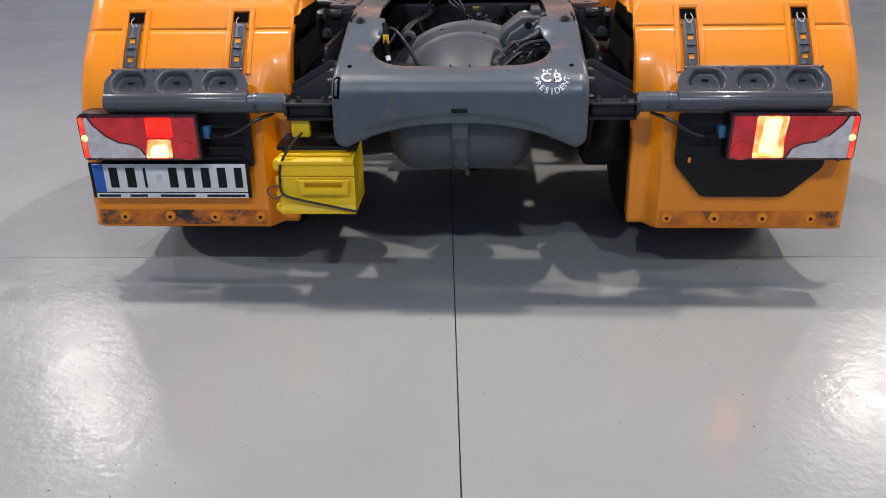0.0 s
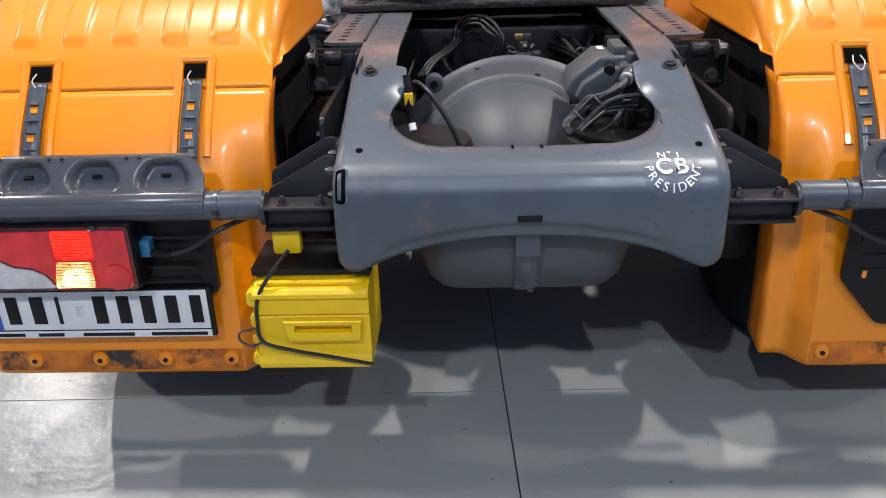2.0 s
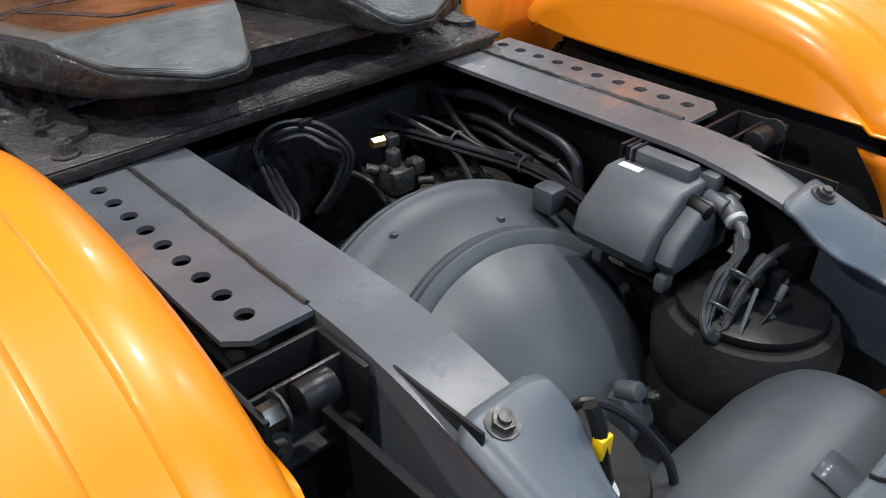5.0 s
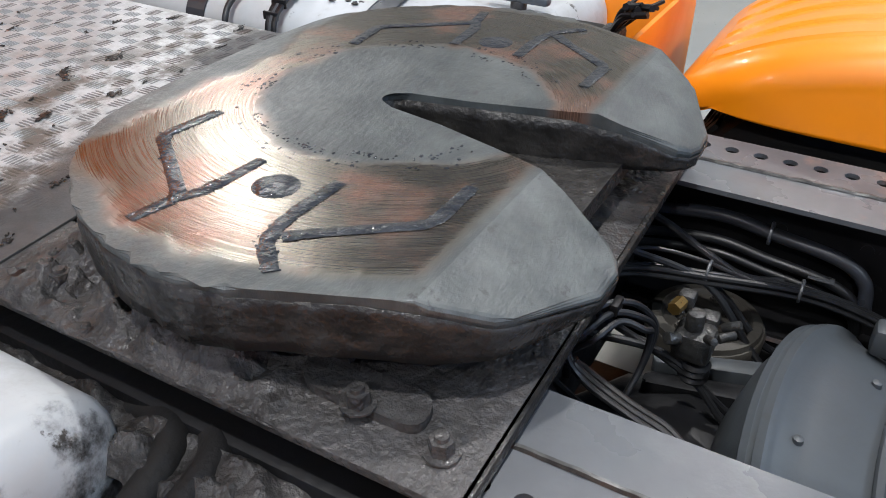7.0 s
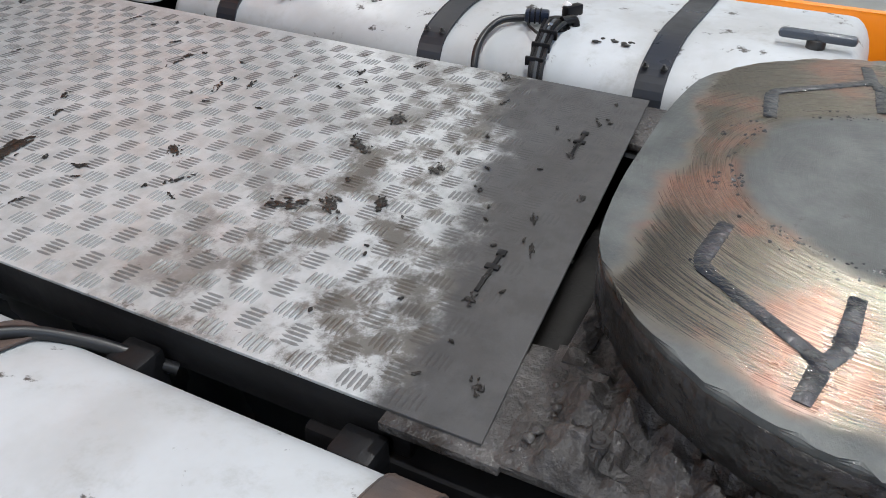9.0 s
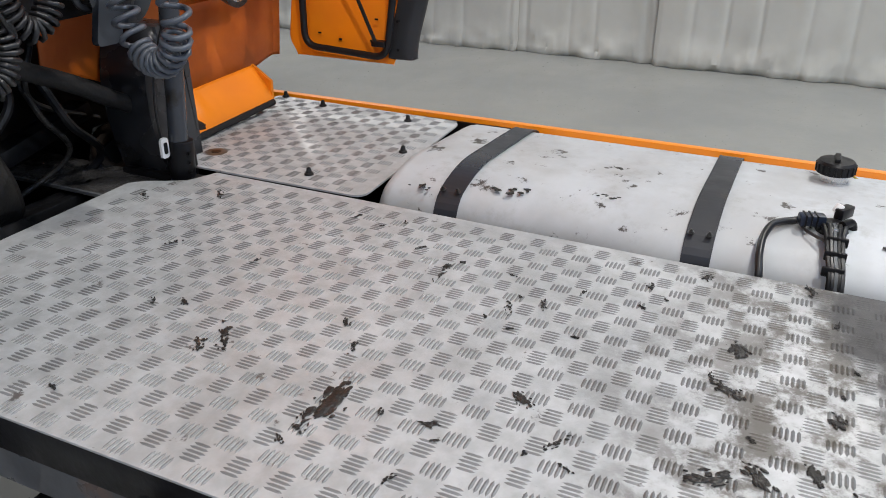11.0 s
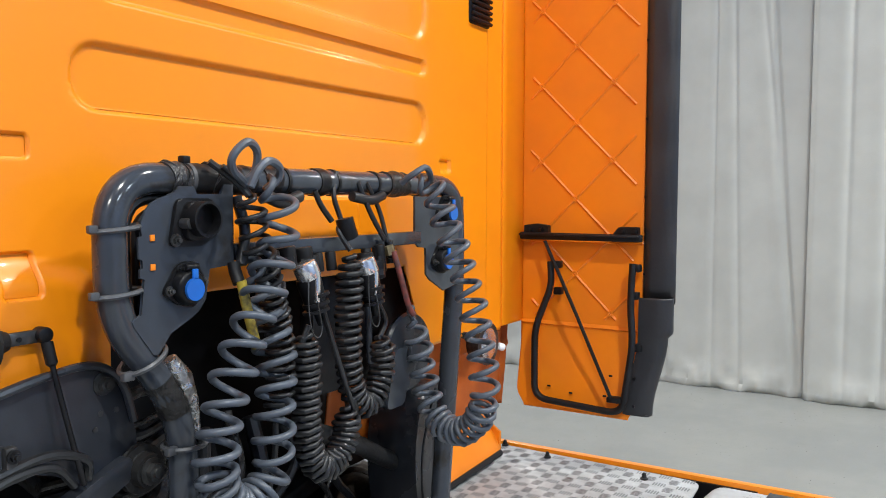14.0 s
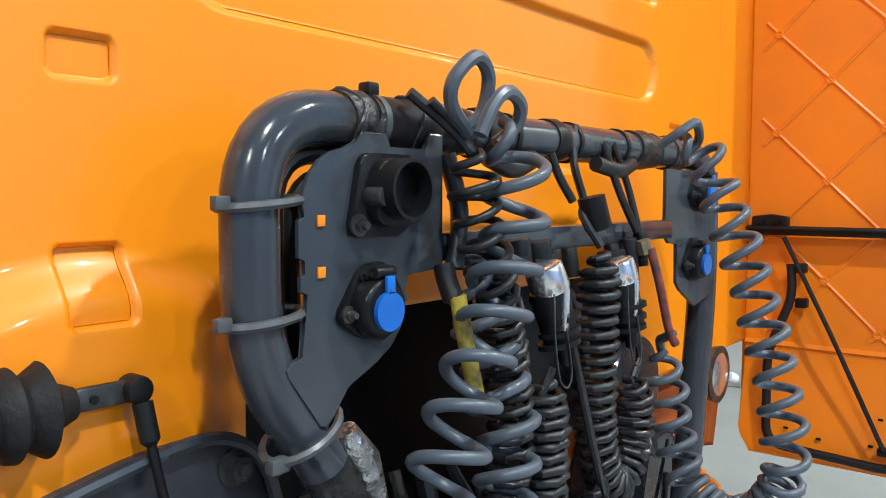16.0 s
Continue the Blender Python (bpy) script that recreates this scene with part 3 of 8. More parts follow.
def hole_strip(s):
    """An angle iron with a row of round holes, bolted outside the rail."""
    xa, xb, ya, n, pitch = 0.392, 0.5, 0.5875, 10, 0.0509
    bm = bmesh.new()
    r, seg = 0.0125, 16
    for i in range(n):
        y0, y1 = ya + i * pitch, ya + (i + 1) * pitch
        cx, cy = 0.4545, (y0 + y1) / 2
        ring = [bm.verts.new((s * (cx + r * math.cos(2 * math.pi * k / seg)), cy + r * math.sin(2 * math.pi * k / seg), RAIL_TOP)) for k in range(seg)]
        rim = []
        for k in range(seg):
            c, q = math.cos(2 * math.pi * k / seg), math.sin(2 * math.pi * k / seg)
            m = max(abs(c), abs(q))
            px = (xb - cx if c > 0 else cx - xa) * c / m
            rim.append(bm.verts.new((s * (cx + px), cy + pitch / 2 * q / m, RAIL_TOP)))
        for k in range(seg):
            bm.faces.new((ring[k], ring[(k + 1) % seg], rim[(k + 1) % seg], rim[k]))
    bmesh.ops.remove_doubles(bm, verts=bm.verts, dist=0.0004)
    end = [bm.verts.new((s * x, y, RAIL_TOP)) for x, y in ((xa, ya), (xa, ya - 0.022), (xb - 0.026, ya - 0.022), (xb, ya))]
    bm.faces.new(end)
    geom = bmesh.ops.extrude_face_region(bm, geom=bm.faces[:])
    bmesh.ops.translate(bm, vec=(0, 0, -0.008), verts=[v for v in geom["geom"] if isinstance(v, bmesh.types.BMVert)])
    ob = part("hole_strip", bm, RAIL, truck, "perforated grey angle iron with a row of round holes", False)
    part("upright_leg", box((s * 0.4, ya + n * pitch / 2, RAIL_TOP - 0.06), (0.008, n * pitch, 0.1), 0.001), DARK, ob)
    # black sheet added below the strip to darken the view through its holes
    part("strip_dark_sheet", box((s * 0.445, ya + n * pitch / 2, RAIL_TOP - 0.05), (0.08, n * pitch, 0.004), 0), BLACK, ob)
    part("weld_seam", sweep([(s * 0.391 + 0.002 * noise.noise((y * 30, 1, s)), y, RAIL_TOP + 0.001 + 0.002 * noise.noise((y * 40, 2, s))) for y in np.arange(0.58, 1.08, 0.01)], 0.0045, 6), STEEL, ob)
    # bracket and bush behind the strip
    br = part("mount_bracket", box((s * 0.46, 0.5, RAIL_TOP - 0.07), (0.13, 0.008, 0.11), 0.004), DARK, truck)
    for a, b, w, d in ((0.4, 0.5, 0.008, 0.09), (0.525, 0.5, 0.008, 0.09), (0.462, 0.548, 0.13, 0.008)):
        part("bracket_wall", box((s * a, b, RAIL_TOP - 0.06), (w, d, 0.1), 0.002), DARK, br)
    part("bracket_top", box((s * 0.46, 0.505, RAIL_TOP - 0.10), (0.12, 0.08, 0.008), 0.002), DARK, br)
    part("bush", cyl((s * 0.435, 0.47, RAIL_TOP - 0.02), (s * 0.48, 0.47, RAIL_TOP - 0.02), 0.02, bevel=0.005), DARK, br)
    part("bolt", hex_bolt(bmesh.new(), (s * 0.5, 0.47, RAIL_TOP - 0.02), (s, 0, 0), 0.016, 0.02), STEEL, br)
    part("bolt", hex_bolt(bmesh.new(), (s * 0.5, 0.495, RAIL_TOP - 0.09), (0, -1, 0), 0.013, 0.014), STEEL, br)


for s in (-1, 1):
    rail(s)
    hole_strip(s)

# rear crossmember: a pressed plate that slopes down behind, with a wide scoop and an arched lower edge
XM = [(0.335, 0.8545), (0.2, 0.813), (0.0, 0.752), (-0.045, 0.735), (-0.068, 0.718), (-0.082, 0.695), (-0.086, 0.665), (-0.086, 0.40)]
XM_LINE = [Vector((0, y, z)) for y, z in XM]
XM_LEN = sum((b - a).length for a, b in zip(XM_LINE, XM_LINE[1:]))


def xm_at(x, s, off=0.0):
    """A place on the crossmember: x across, s metres along from its front edge, off above the surface."""
    p, q = lerp_line(XM_LINE, s / XM_LEN), lerp_line(XM_LINE, (s + 0.004) / XM_LEN)
    t = (q - p).normalized()
    n = Vector((0, t.z, -t.y))
    n = n if n.z - n.y > 0 else -n
    p = p + n * off
    p.x = x
    return p


def xm_s_of_y(y):
    s = 0.0
    while lerp_line(XM_LINE, s / XM_LEN).y > y and s < 0.42:
        s += 0.002
    return s


def xm_scoop(x):
    """Where along the plate the scoop's edge lies, or the rounded tip of an arm."""
    a = abs(x)
    if a >= 0.2925:
        m = max(0.0, abs(a - 0.341) - 0.022)
        return 0.03 - math.sqrt(max(0.0, 0.03**2 - m * m)) if m < 0.03 else 0.03
    r, w = 0.125, 0.2925
    y = 0.042 + 0.012 * (a / 0.29) ** 2 if a < w - r else 0.046 + r - math.sqrt(max(0.0, r * r - (a - w + r) ** 2))
    return xm_s_of_y(y)


def xm_arch(x):
    """The lower edge."""
    a = abs(x)
    z = 0.594 - 0.066 * (a / 0.34) ** 2.3
    z = z if a < 0.345 else z + 0.04 * ((a - 0.345) / 0.045) ** 2
    return XM_LEN - (z - 0.40)


XM_TIP = xm_s_of_y(0.17)


def crossmember():
    cols = sorted({*[i * 0.0125 for i in range(-31, 32)], -0.2927, 0.2927, -0.2922, 0.2922, -0.291, 0.291, -0.288, 0.288, -0.283, 0.283, -0.297, 0.297, -0.389, 0.389, -0.384, 0.384})
    rows = 40
    bm = bmesh.new()
    grid = []
    join = xm_scoop(0.2922)
    for x in cols:
        a, b = xm_scoop(x), xm_arch(x)
        if abs(x) > 0.2925:   # the arms run on past the scoop's end
            along = [a + (join - a) * j / 14 for j in range(14)] + [join + (b - join) * j / rows for j in range(rows + 1)]
        else:
            along = [a + (b - a) * j / rows for j in range(rows + 1)]
        col = []
        for s in along:
            off = 0.0
            if abs(x) < 0.37:   # rolled lip round the scoop, and a dished band along it
                d = min(s - a, 0.3) if abs(x) < 0.2925 else math.hypot(abs(x) - 0.2925, max(0.0, s - XM_TIP))
                if abs(x) < 0.2925 or s < 0.25:
                    fade = step(0.02, 0.12, s)
                    off -= (0.018 * step(0.035, 0.0, d) + 0.007 * step(0.075, 0.03, d)) * fade
            zz = lerp_line(XM_LINE, s / XM_LEN).z
            ridge = 0.628 - 0.05 * (abs(x) / 0.3) ** 2
            if zz < 0.70:
                off -= 0.011 * step(ridge + 0.01, ridge - 0.01, zz) * step(0.34, 0.26, abs(x))
            edge = b - s
            off -= 0.008 * step(0.03, 0.0, edge) * (1 if s > 0.5 else 0)
            if abs(x) > 0.372:
                off -= 0.012 * ((abs(x) - 0.372) / 0.017) ** 2
            off += 0.0012 * noise.noise((x * 9, s * 9, 3))
            col.append(bm.verts.new(xm_at(x, s, off)))
        grid.append(col)
    for col in grid:   # the arms lean in over the scoop towards their tips
        for v in col:
            a = abs(v.co.x)
            if a > 0.2924:
                v.co.x -= math.copysign(0.03 * step(0.18, 0.285, v.co.y) * step(0.37, 0.2925, a), v.co.x)
    for a, b in zip(grid, grid[1:]):
        n = min(len(a), len(b))
        a, b = a[-n:], b[-n:]
        for j in range(n - 1):
            bm.faces.new((a[j], a[j + 1], b[j + 1], b[j]))
    ob = part("rear_crossmember", bm, CROSS, truck, "pressed grey steel end crossmember with a wide scoop", thick=0.009)
    for s in (-1, 1):
        p = xm_at(s * 0.343, xm_s_of_y(0.003), 0.0)
        part("drill_hole", cyl(p, p + Vector((0, -0.002, 0.0055)), 0.0075, seg=14), VOID, ob)
    part("centre_slot", box((0, -0.0905, 0.638), (0.05, 0.006, 0.014), 0.002), BLACK, ob)
    for s in (-1, 1):
        bm = hex_bolt(bmesh.new(), (s * 0.347, 0.305, 0.849), (0, -0.3, 1), 0.013, 0.008)
        part("bolt", bm, STEEL, ob)
        sa, sb = xm_s_of_y(-0.05), XM_LEN - (0.676 - 0.40)

        def slot(u, v, off, s=s, sa=sa, sb=sb):
            x = 0.365 + 0.021 * u
            return xm_at(s * x, sa + (sb - sa) * v, off - 0.012 * (max(0.0, x - 0.372) / 0.017) ** 2)
        if s < 0:
            part("corner_slot", surface(10, 12, lambda u, v: slot(u, v, 0.007)), VOID, ob)
            part("slot_insert", surface(4, 12, lambda u, v: slot(0.35 + 0.4 * u, 0.14 + 0.74 * v, 0.0085)), GREY, ob)
            part("slot_rim", sweep(rounded_line([slot(u, v, 0.006) for u, v in ((1.0, -0.03), (0.05, -0.04), (-0.1, 0.05), (-0.1, 0.95), (0.05, 1.04), (1.0, 1.03))], 0.004), 0.003, 8), CROSS, ob)
        # side flange of the plate, folded down along the rail
        part("side_flange", slab([(0.29, 0.815), (0.31, 0.62), (-0.05, 0.56), (-0.06, 0.66), (0.0, 0.742)], 0.008, "x", s * 0.383 - 0.004), GREY, ob, smooth=False)
        for y, z in ((0.02, 0.7), (0.05, 0.66), (0.11, 0.74), (0.2, 0.74), (0.05, 0.59)):
            part("bolt", hex_bolt(bmesh.new(), (s * 0.388, y, z), (s, 0, 0), 0.012, 0.012), STEEL, ob)
    return ob


crossmember()


def sticker():
    """Round worn sticker with white letters, laid on the bend of the crossmember."""
    c_x, c_s = 0.279, xm_s_of_y(-0.062)

    def lay(bm, off):
        for v in bm.verts:
            v.co = xm_at(c_x + v.co.x, c_s - v.co.y, off)
        return bm
    disc = bmesh.new()
    bmesh.ops.create_circle(disc, cap_ends=False, segments=28, radius=0.058)
    bmesh.ops.create_circle(disc, cap_ends=False, segments=28, radius=0.001)
    bmesh.ops.bridge_loops(disc, edges=disc.edges[:])
    bmesh.ops.subdivide_edges(disc, edges=[e for e in disc.edges if e.calc_length() > 0.03], cuts=5)
    ob = part("sticker", lay(disc, 0.0055), STICKER_GREY, truck, "round worn sticker with white lettering")

    def word(text, size, cx, cy, turn=0.0):
        bm = text_mesh(text, size)
        bmesh.ops.triangulate(bm, faces=bm.faces)
        bmesh.ops.transform(bm, matrix=Matrix.Translation((cx, cy, 0)) @ Matrix.Rotation(turn, 4, "Z"), verts=bm.verts)
        part("letter", lay(bm, 0.0068), WHITE, ob, smooth=False)
    word("N", 0.024, -0.018, 0.036)
    word("°", 0.024, -0.002, 0.038)
    word("1", 0.024, 0.014, 0.036)
    word("C", 0.047, -0.017, 0.008)
    word("B", 0.047, 0.017, 0.008)
    for k, ch in enumerate("PRESIDENT"):
        a = radians(-170 + k * 160 / 8)
        word(ch, 0.023, 0.047 * math.cos(a), 0.012 + 0.047 * math.sin(a), a + math.pi / 2)


STICKER_GREY = material("faded_sticker", (0.082, 0.097, 0.121), (0.096, 0.113, 0.14), 60, 0.4)
sticker()

# lower air tank across the rear, with its strap
lower_tank = part("rear_air_tank", lathe([(-0.235, 0.03), (-0.23, 0.085), (-0.21, 0.125), (-0.18, 0.148), (-0.15, 0.155), (0.15, 0.155), (0.18, 0.148), (0.21, 0.125), (0.23, 0.085), (0.235, 0.03)], (0.0, 0.13, 0.545), "x"), TANK_GREY, truck, "grey cylindrical air tank lying across the frame")
part("strap", surface(40, 1, lambda u, v: (-0.026 + 0.052 * v, 0.13 + 0.159 * math.cos(radians(100 + 220 * u)), 0.545 + 0.159 * math.sin(radians(100 + 220 * u)))), GREY, lower_tank, thick=0.004)
part("strap_tongue", box((0, -0.055, 0.585), (0.05, 0.004, 0.09), 0.001), GREY, lower_tank)
part("drain_valve", cyl((0.02, 0.13, 0.39), (0.02, 0.13, 0.36), 0.008), STEEL, lower_tank)

DARK_METAL = material("oily_valve_metal", (0.065, 0.066, 0.065), (0.022, 0.022, 0.022), 30, 0.4, 0.15, metal=0.5, bump=0.4, bump_scale=90)
BRASS = material("brass", (0.45, 0.3, 0.1), (0.35, 0.22, 0.08), 20, 0.35, 0.1, metal=0.9)
# big ribbed vessel between the rails
def vessel():
    prof = [(-0.15, 0.004), (-0.148, 0.03), (-0.14, 0.07), (-0.122, 0.115), (-0.095, 0.163), (-0.064, 0.205), (-0.036, 0.235), (-0.015, 0.256), (-0.014, 0.276), (-0.009, 0.2825), (-0.002, 0.2825), (0.001, 0.2775), (0.005, 0.2775), (0.008, 0.2865), (0.017, 0.2875), (0.022, 0.284), (0.024, 0.277),
            (0.05, 0.302), (0.09, 0.333), (0.118, 0.352), (0.122, 0.362), (0.128, 0.371), (0.14, 0.372), (0.143, 0.364), (0.149, 0.371), (0.16, 0.371), (0.163, 0.358), (0.2, 0.33), (0.25, 0.27), (0.28, 0.18), (0.285, 0.01)]
    way = Vector((0.09, 0.893, -0.44))
    m = Matrix.Translation((-0.005, 0.547, 0.502)) @ way.to_track_quat("Y", "Z").to_matrix().to_4x4()
    bm = lathe(prof, (0, 0, 0), "y", 72)
    bmesh.ops.transform(bm, matrix=m, verts=bm.verts)
    bmesh.ops.bisect_plane(bm, geom=bm.verts[:] + bm.edges[:] + bm.faces[:], plane_co=(0, 0, 0.44), plane_no=(0, 0, -1), clear_outer=True)
    ob = part("axle_housing", bm, TANK_GREY, truck, "dusty grey domed axle housing with clamp bands")
    part("lug", box((0.192, 0.701, 0.745), (0.045, 0.05, 0.05), 0.01), TANK_GREY, ob)
    ear = part("lug", cyl((-0.214, 0.655, 0.735), (-0.214, 0.70, 0.735), 0.026, seg=18, bevel=0.006), TANK_GREY, ob)
    part("lug_hole", cyl((-0.214, 0.653, 0.735), (-0.214, 0.656, 0.735), 0.012, seg=14), BLACK, ear)
    part("foot_clamp", box((0.06, -0.155, -0.02), (0.06, 0.06, 0.07), 0.014, m), TANK_GREY, ob)
    part("bolt", hex_bolt(bmesh.new(), m @ Vector((0.08, -0.185, 0.0)), (0.3, -1, 0.4), 0.009, 0.012), STEEL, ob)
    part("drain_plug", cyl(m @ Vector((0.05, -0.16, 0.02)), m @ Vector((0.055, -0.2, 0.02)), 0.016, bevel=0.004), TANK_GREY, ob)
    for a, r, along in ((1.9, 0.34, 0.1), (1.35, 0.3, 0.045), (2.3, 0.35, 0.115)):
        p = m @ Vector((r * math.cos(a), along, r * math.sin(a)))
        part("rivet", lathe([(-0.004, 0.008), (0.004, 0.007), (0.006, 0.001)], p, "z", 10), TANK_GREY, ob)
    return ob


vessel()

# black running gear that fills the frame
part("differential", lathe([(-0.22, 0.05), (-0.2, 0.14), (-0.12, 0.22), (0.0, 0.25), (0.12, 0.22), (0.2, 0.15), (0.45, 0.1)], (0.03, 0.95, 0.36), "y", 32), DARK, truck, "dark greasy axle differential")
DRUM = material("dusty_flange_steel", (0.07, 0.066, 0.058), (0.034, 0.03, 0.026), 9, 0.5, 0.1, metal=0.3, bump=0.2, bump_scale=60)
fl = part("axle_flange", lathe([(-0.03, 0.103), (0.0, 0.105), (0.006, 0.102), (0.006, 0.099), (0.016, 0.096), (0.018, 0.08), (0.008, 0.074), (0.006, 0.05), (0.02, 0.042), (0.022, 0.001)], (0.262, 0.975, 0.622), "z", 36), DRUM, truck, "dusty round axle flange with stepped rings")
for k in range(5):
    part("bolt", hex_bolt(bmesh.new(), (0.262 + 0.06 * math.cos(k * 1.257), 0.975 + 0.06 * math.sin(k * 1.257), 0.628), (0, 0, 1), 0.008, 0.008), DRUM, fl)
arm = part("torque_arm", slab(round_poly([(0.105, 1.02), (0.13, 1.03), (0.20, 0.84), (0.165, 0.83)], 0.008), 0.03, "z", 0.60, 0.004), TANK_GREY, truck, "grey steel arm running to the axle housing")
part("arm_web", slab(round_poly([(0.07, 1.03), (0.10, 1.03), (0.16, 0.82), (0.12, 0.81)], 0.008), 0.08, "z", 0.53, 0.006), DARK, arm)
part("drive_shaft", cyl((0.02, 1.35, 0.5), (0, 4.0, 0.62), 0.06), DARK, truck)
part("frame_crossbeam", box((0, 1.2, 0.66), (0.74, 0.12, 0.3), 0.02), DARK, truck)
part("frame_crossbeam", box((0, 2.6, 0.68), (0.74, 0.14, 0.24), 0.02), DARK, truck)
# black boxes added below the tanks; they keep lamp light off the floor
for s in (-1, 1):
    part("tank_light_block", box((s * 0.88, 2.4, 0.33), (0.62, 1.8, 0.2), 0.02), BLACK, truck)
# black sheets added under the frame to hide and shade the lit floor
part("axle_dark_sheet", box((-0.04, 1.0, 0.36), (0.78, 0.6, 0.03), 0.004), BLACK, truck)
part("underbody_dark_sheet", box((0, 2.4, 0.50), (0.76, 2.3, 0.012), 0.004), BLACK, truck)
for s in (-1, 1):
    part("axle_arm", box((s * 0.31, 0.85, 0.56), (0.07, 0.9, 0.06), 0.012), BLACK, truck)
    part("air_spring", lathe([(0.0, 0.09), (0.02, 0.13), (0.07, 0.145), (0.12, 0.13), (0.14, 0.14), (0.2, 0.145), (0.24, 0.13), (0.245, 0.1), (0.245, 0.001)], (s * 0.245, 0.33, 0.44), "z", 36), RUBBER, truck, "black rubber air spring")
    part("side_beam", box((s * 0.47, 1.45, 0.74), (0.08, 1.2, 0.16), 0.01), DARK, truck)
    part("brake_chamber", cyl((s * 0.50, 0.52, 0.62), (s * 0.5, 0.72, 0.62), 0.085, seg=24, bevel=0.01), DARK, truck)
for s in (-1, 1):
    hg = part("spring_hanger", slab(round_poly([(0.10, 0.80), (0.62, 0.80), (0.60, 0.58), (0.45, 0.42), (0.22, 0.42), (0.12, 0.56)], 0.03), 0.012, "x", s * 0.435 - 0.006, 0.003), DARK, truck, "dark steel hanger plate beside the rail")
    for y, z in ((0.17, 0.74), (0.26, 0.74), (0.35, 0.74), (0.2, 0.62), (0.3, 0.62)):
        part("bolt", hex_bolt(bmesh.new(), (s * 0.441, y, z), (s, 0, 0), 0.012, 0.012), DARK, hg)
    part("side_air_spring", lathe([(0.0, 0.07), (0.02, 0.085), (0.06, 0.09), (0.09, 0.08), (0.12, 0.088), (0.17, 0.09), (0.2, 0.08), (0.21, 0.05), (0.21, 0.001)], (s * 0.535, 0.36, 0.36), "z", 32), RUBBER, truck, "black rubber air spring")
    part("axle_cover", box((s * 0.50, 0.52, 0.45), (0.12, 0.25, 0.3), 0.03), BLACK, truck)
spring_lid = part("spring_lid", cyl((0.245, 0.33, 0.685), (0.245, 0.33, 0.70), 0.115, seg=32, bevel=0.004), BLACK, truck)
part("elbow_fitting", box((0.265, 0.31, 0.725), (0.025, 0.025, 0.05), 0.004), BLACK, spring_lid)

# level valve box on the right rail with its plugs and looms
vb = part("valve_box", slab([(0.31, 0.843), (0.208, 0.843), (0.142, 0.79), (0.13, 0.752), (0.152, 0.722), (0.31, 0.722)], 0.148, "y", 0.455, 0.009, 3), BOX_GREY, truck, "grey plastic control valve box")
part("box_step", slab([(0.31, 0.822), (0.222, 0.822), (0.165, 0.784), (0.15, 0.75), (0.166, 0.728), (0.31, 0.728)], 0.035, "y", 0.422, 0.008, 3), BOX_GREY, vb)
for y in (0.44, 0.56):
    part("box_foot", box((0.165, y, 0.712), (0.03, 0.02, 0.03), 0.005), BOX_GREY, vb)
part("box_connector", box((0.262, 0.53, 0.85), (0.034, 0.12, 0.03), 0.006), BOX_GREY, vb)
for k in range(3):
    part("connector_rib", box((0.262, 0.575 + 0.012 * k, 0.852), (0.04, 0.006, 0.032), 0.002), BLACK, vb)
part("connector_latch", box((0.29, 0.455, 0.838), (0.03, 0.03, 0.03), 0.006), BOX_GREY, vb)
part("plug_collar", cyl((0.285, 0.425, 0.815), (0.27, 0.395, 0.802), 0.019, seg=20, bevel=0.003), CABLE_TIE, vb)
part("plug_ring", cyl((0.271, 0.398, 0.803), (0.265, 0.388, 0.799), 0.0175, seg=20, bevel=0.002), PALE, vb)
part("plug_elbow", sweep(rounded_line([(0.266, 0.39, 0.80), (0.255, 0.365, 0.79), (0.23, 0.37, 0.765)], 0.02), 0.0095, 12), CABLE_TIE, vb)
part("box_label", box((0.225, 0.565, 0.8442), (0.016, 0.04, 0.0015), 0), WHITE, vb)
for k, (x, y) in enumerate(((0.27, 0.44), (0.31, 0.435), (0.235, 0.45))):
    part("box_plug", cyl((x, y + 0.01, 0.82), (x - 0.005, y - 0.03, 0.815), 0.014, seg=14, bevel=0.002), (CABLE_TIE, BLACK, BLACK)[k], vb)
for k in range(4):
    o, w = 0.009 * k, 0.006 * (k % 2)
    part("loom", sweep(smooth_line([(0.262 - 0.6 * o, 0.375, 0.792), (0.235 - o, 0.355, 0.782 - 0.3 * o), (0.195 - o, 0.35 + w, 0.764), (0.155 - 0.8 * o, 0.345 + w, 0.732 - 0.2 * o), (0.124 - 0.4 * o, 0.335, 0.708), (0.128 - 0.3 * o, 0.322, 0.694 - 0.2 * o), (0.15, 0.32, 0.70 - 0.5 * o), (0.19, 0.325 + w, 0.738 - 0.5 * o), (0.225, 0.33, 0.765 - o), (0.25 + 2 * o, 0.33, 0.775 - 1.4 * o)]), lambda t: 0.0056 + 0.0008 * math.sin(t * 520), 8), CONDUIT, vb)
part("loom", sweep(smooth_line([(0.15, 0.325, 0.70), (0.19, 0.325, 0.742), (0.225, 0.322, 0.768), (0.275, 0.318, 0.778), (0.33, 0.31, 0.774), (0.385, 0.30, 0.75)]), 0.006, 8), CONDUIT, vb)
for x, z in ((0.198, 0.758), (0.155, 0.722)):
    part("cable_tie", sweep([(x + 0.017 * math.cos(k), 0.336 + 0.019 * math.sin(k), z - 0.016 * math.cos(k)) for k in (2 * math.pi * i / 16 for i in range(17))], 0.0025, 6), CABLE_TIE, vb)
part("thin_line", sweep(smooth_line([(0.205, 0.31, 0.745), (0.165, 0.30, 0.715), (0.148, 0.295, 0.695), (0.165, 0.29, 0.682), (0.218, 0.285, 0.695)]), 0.0035, 8), TANK_GREY, vb)
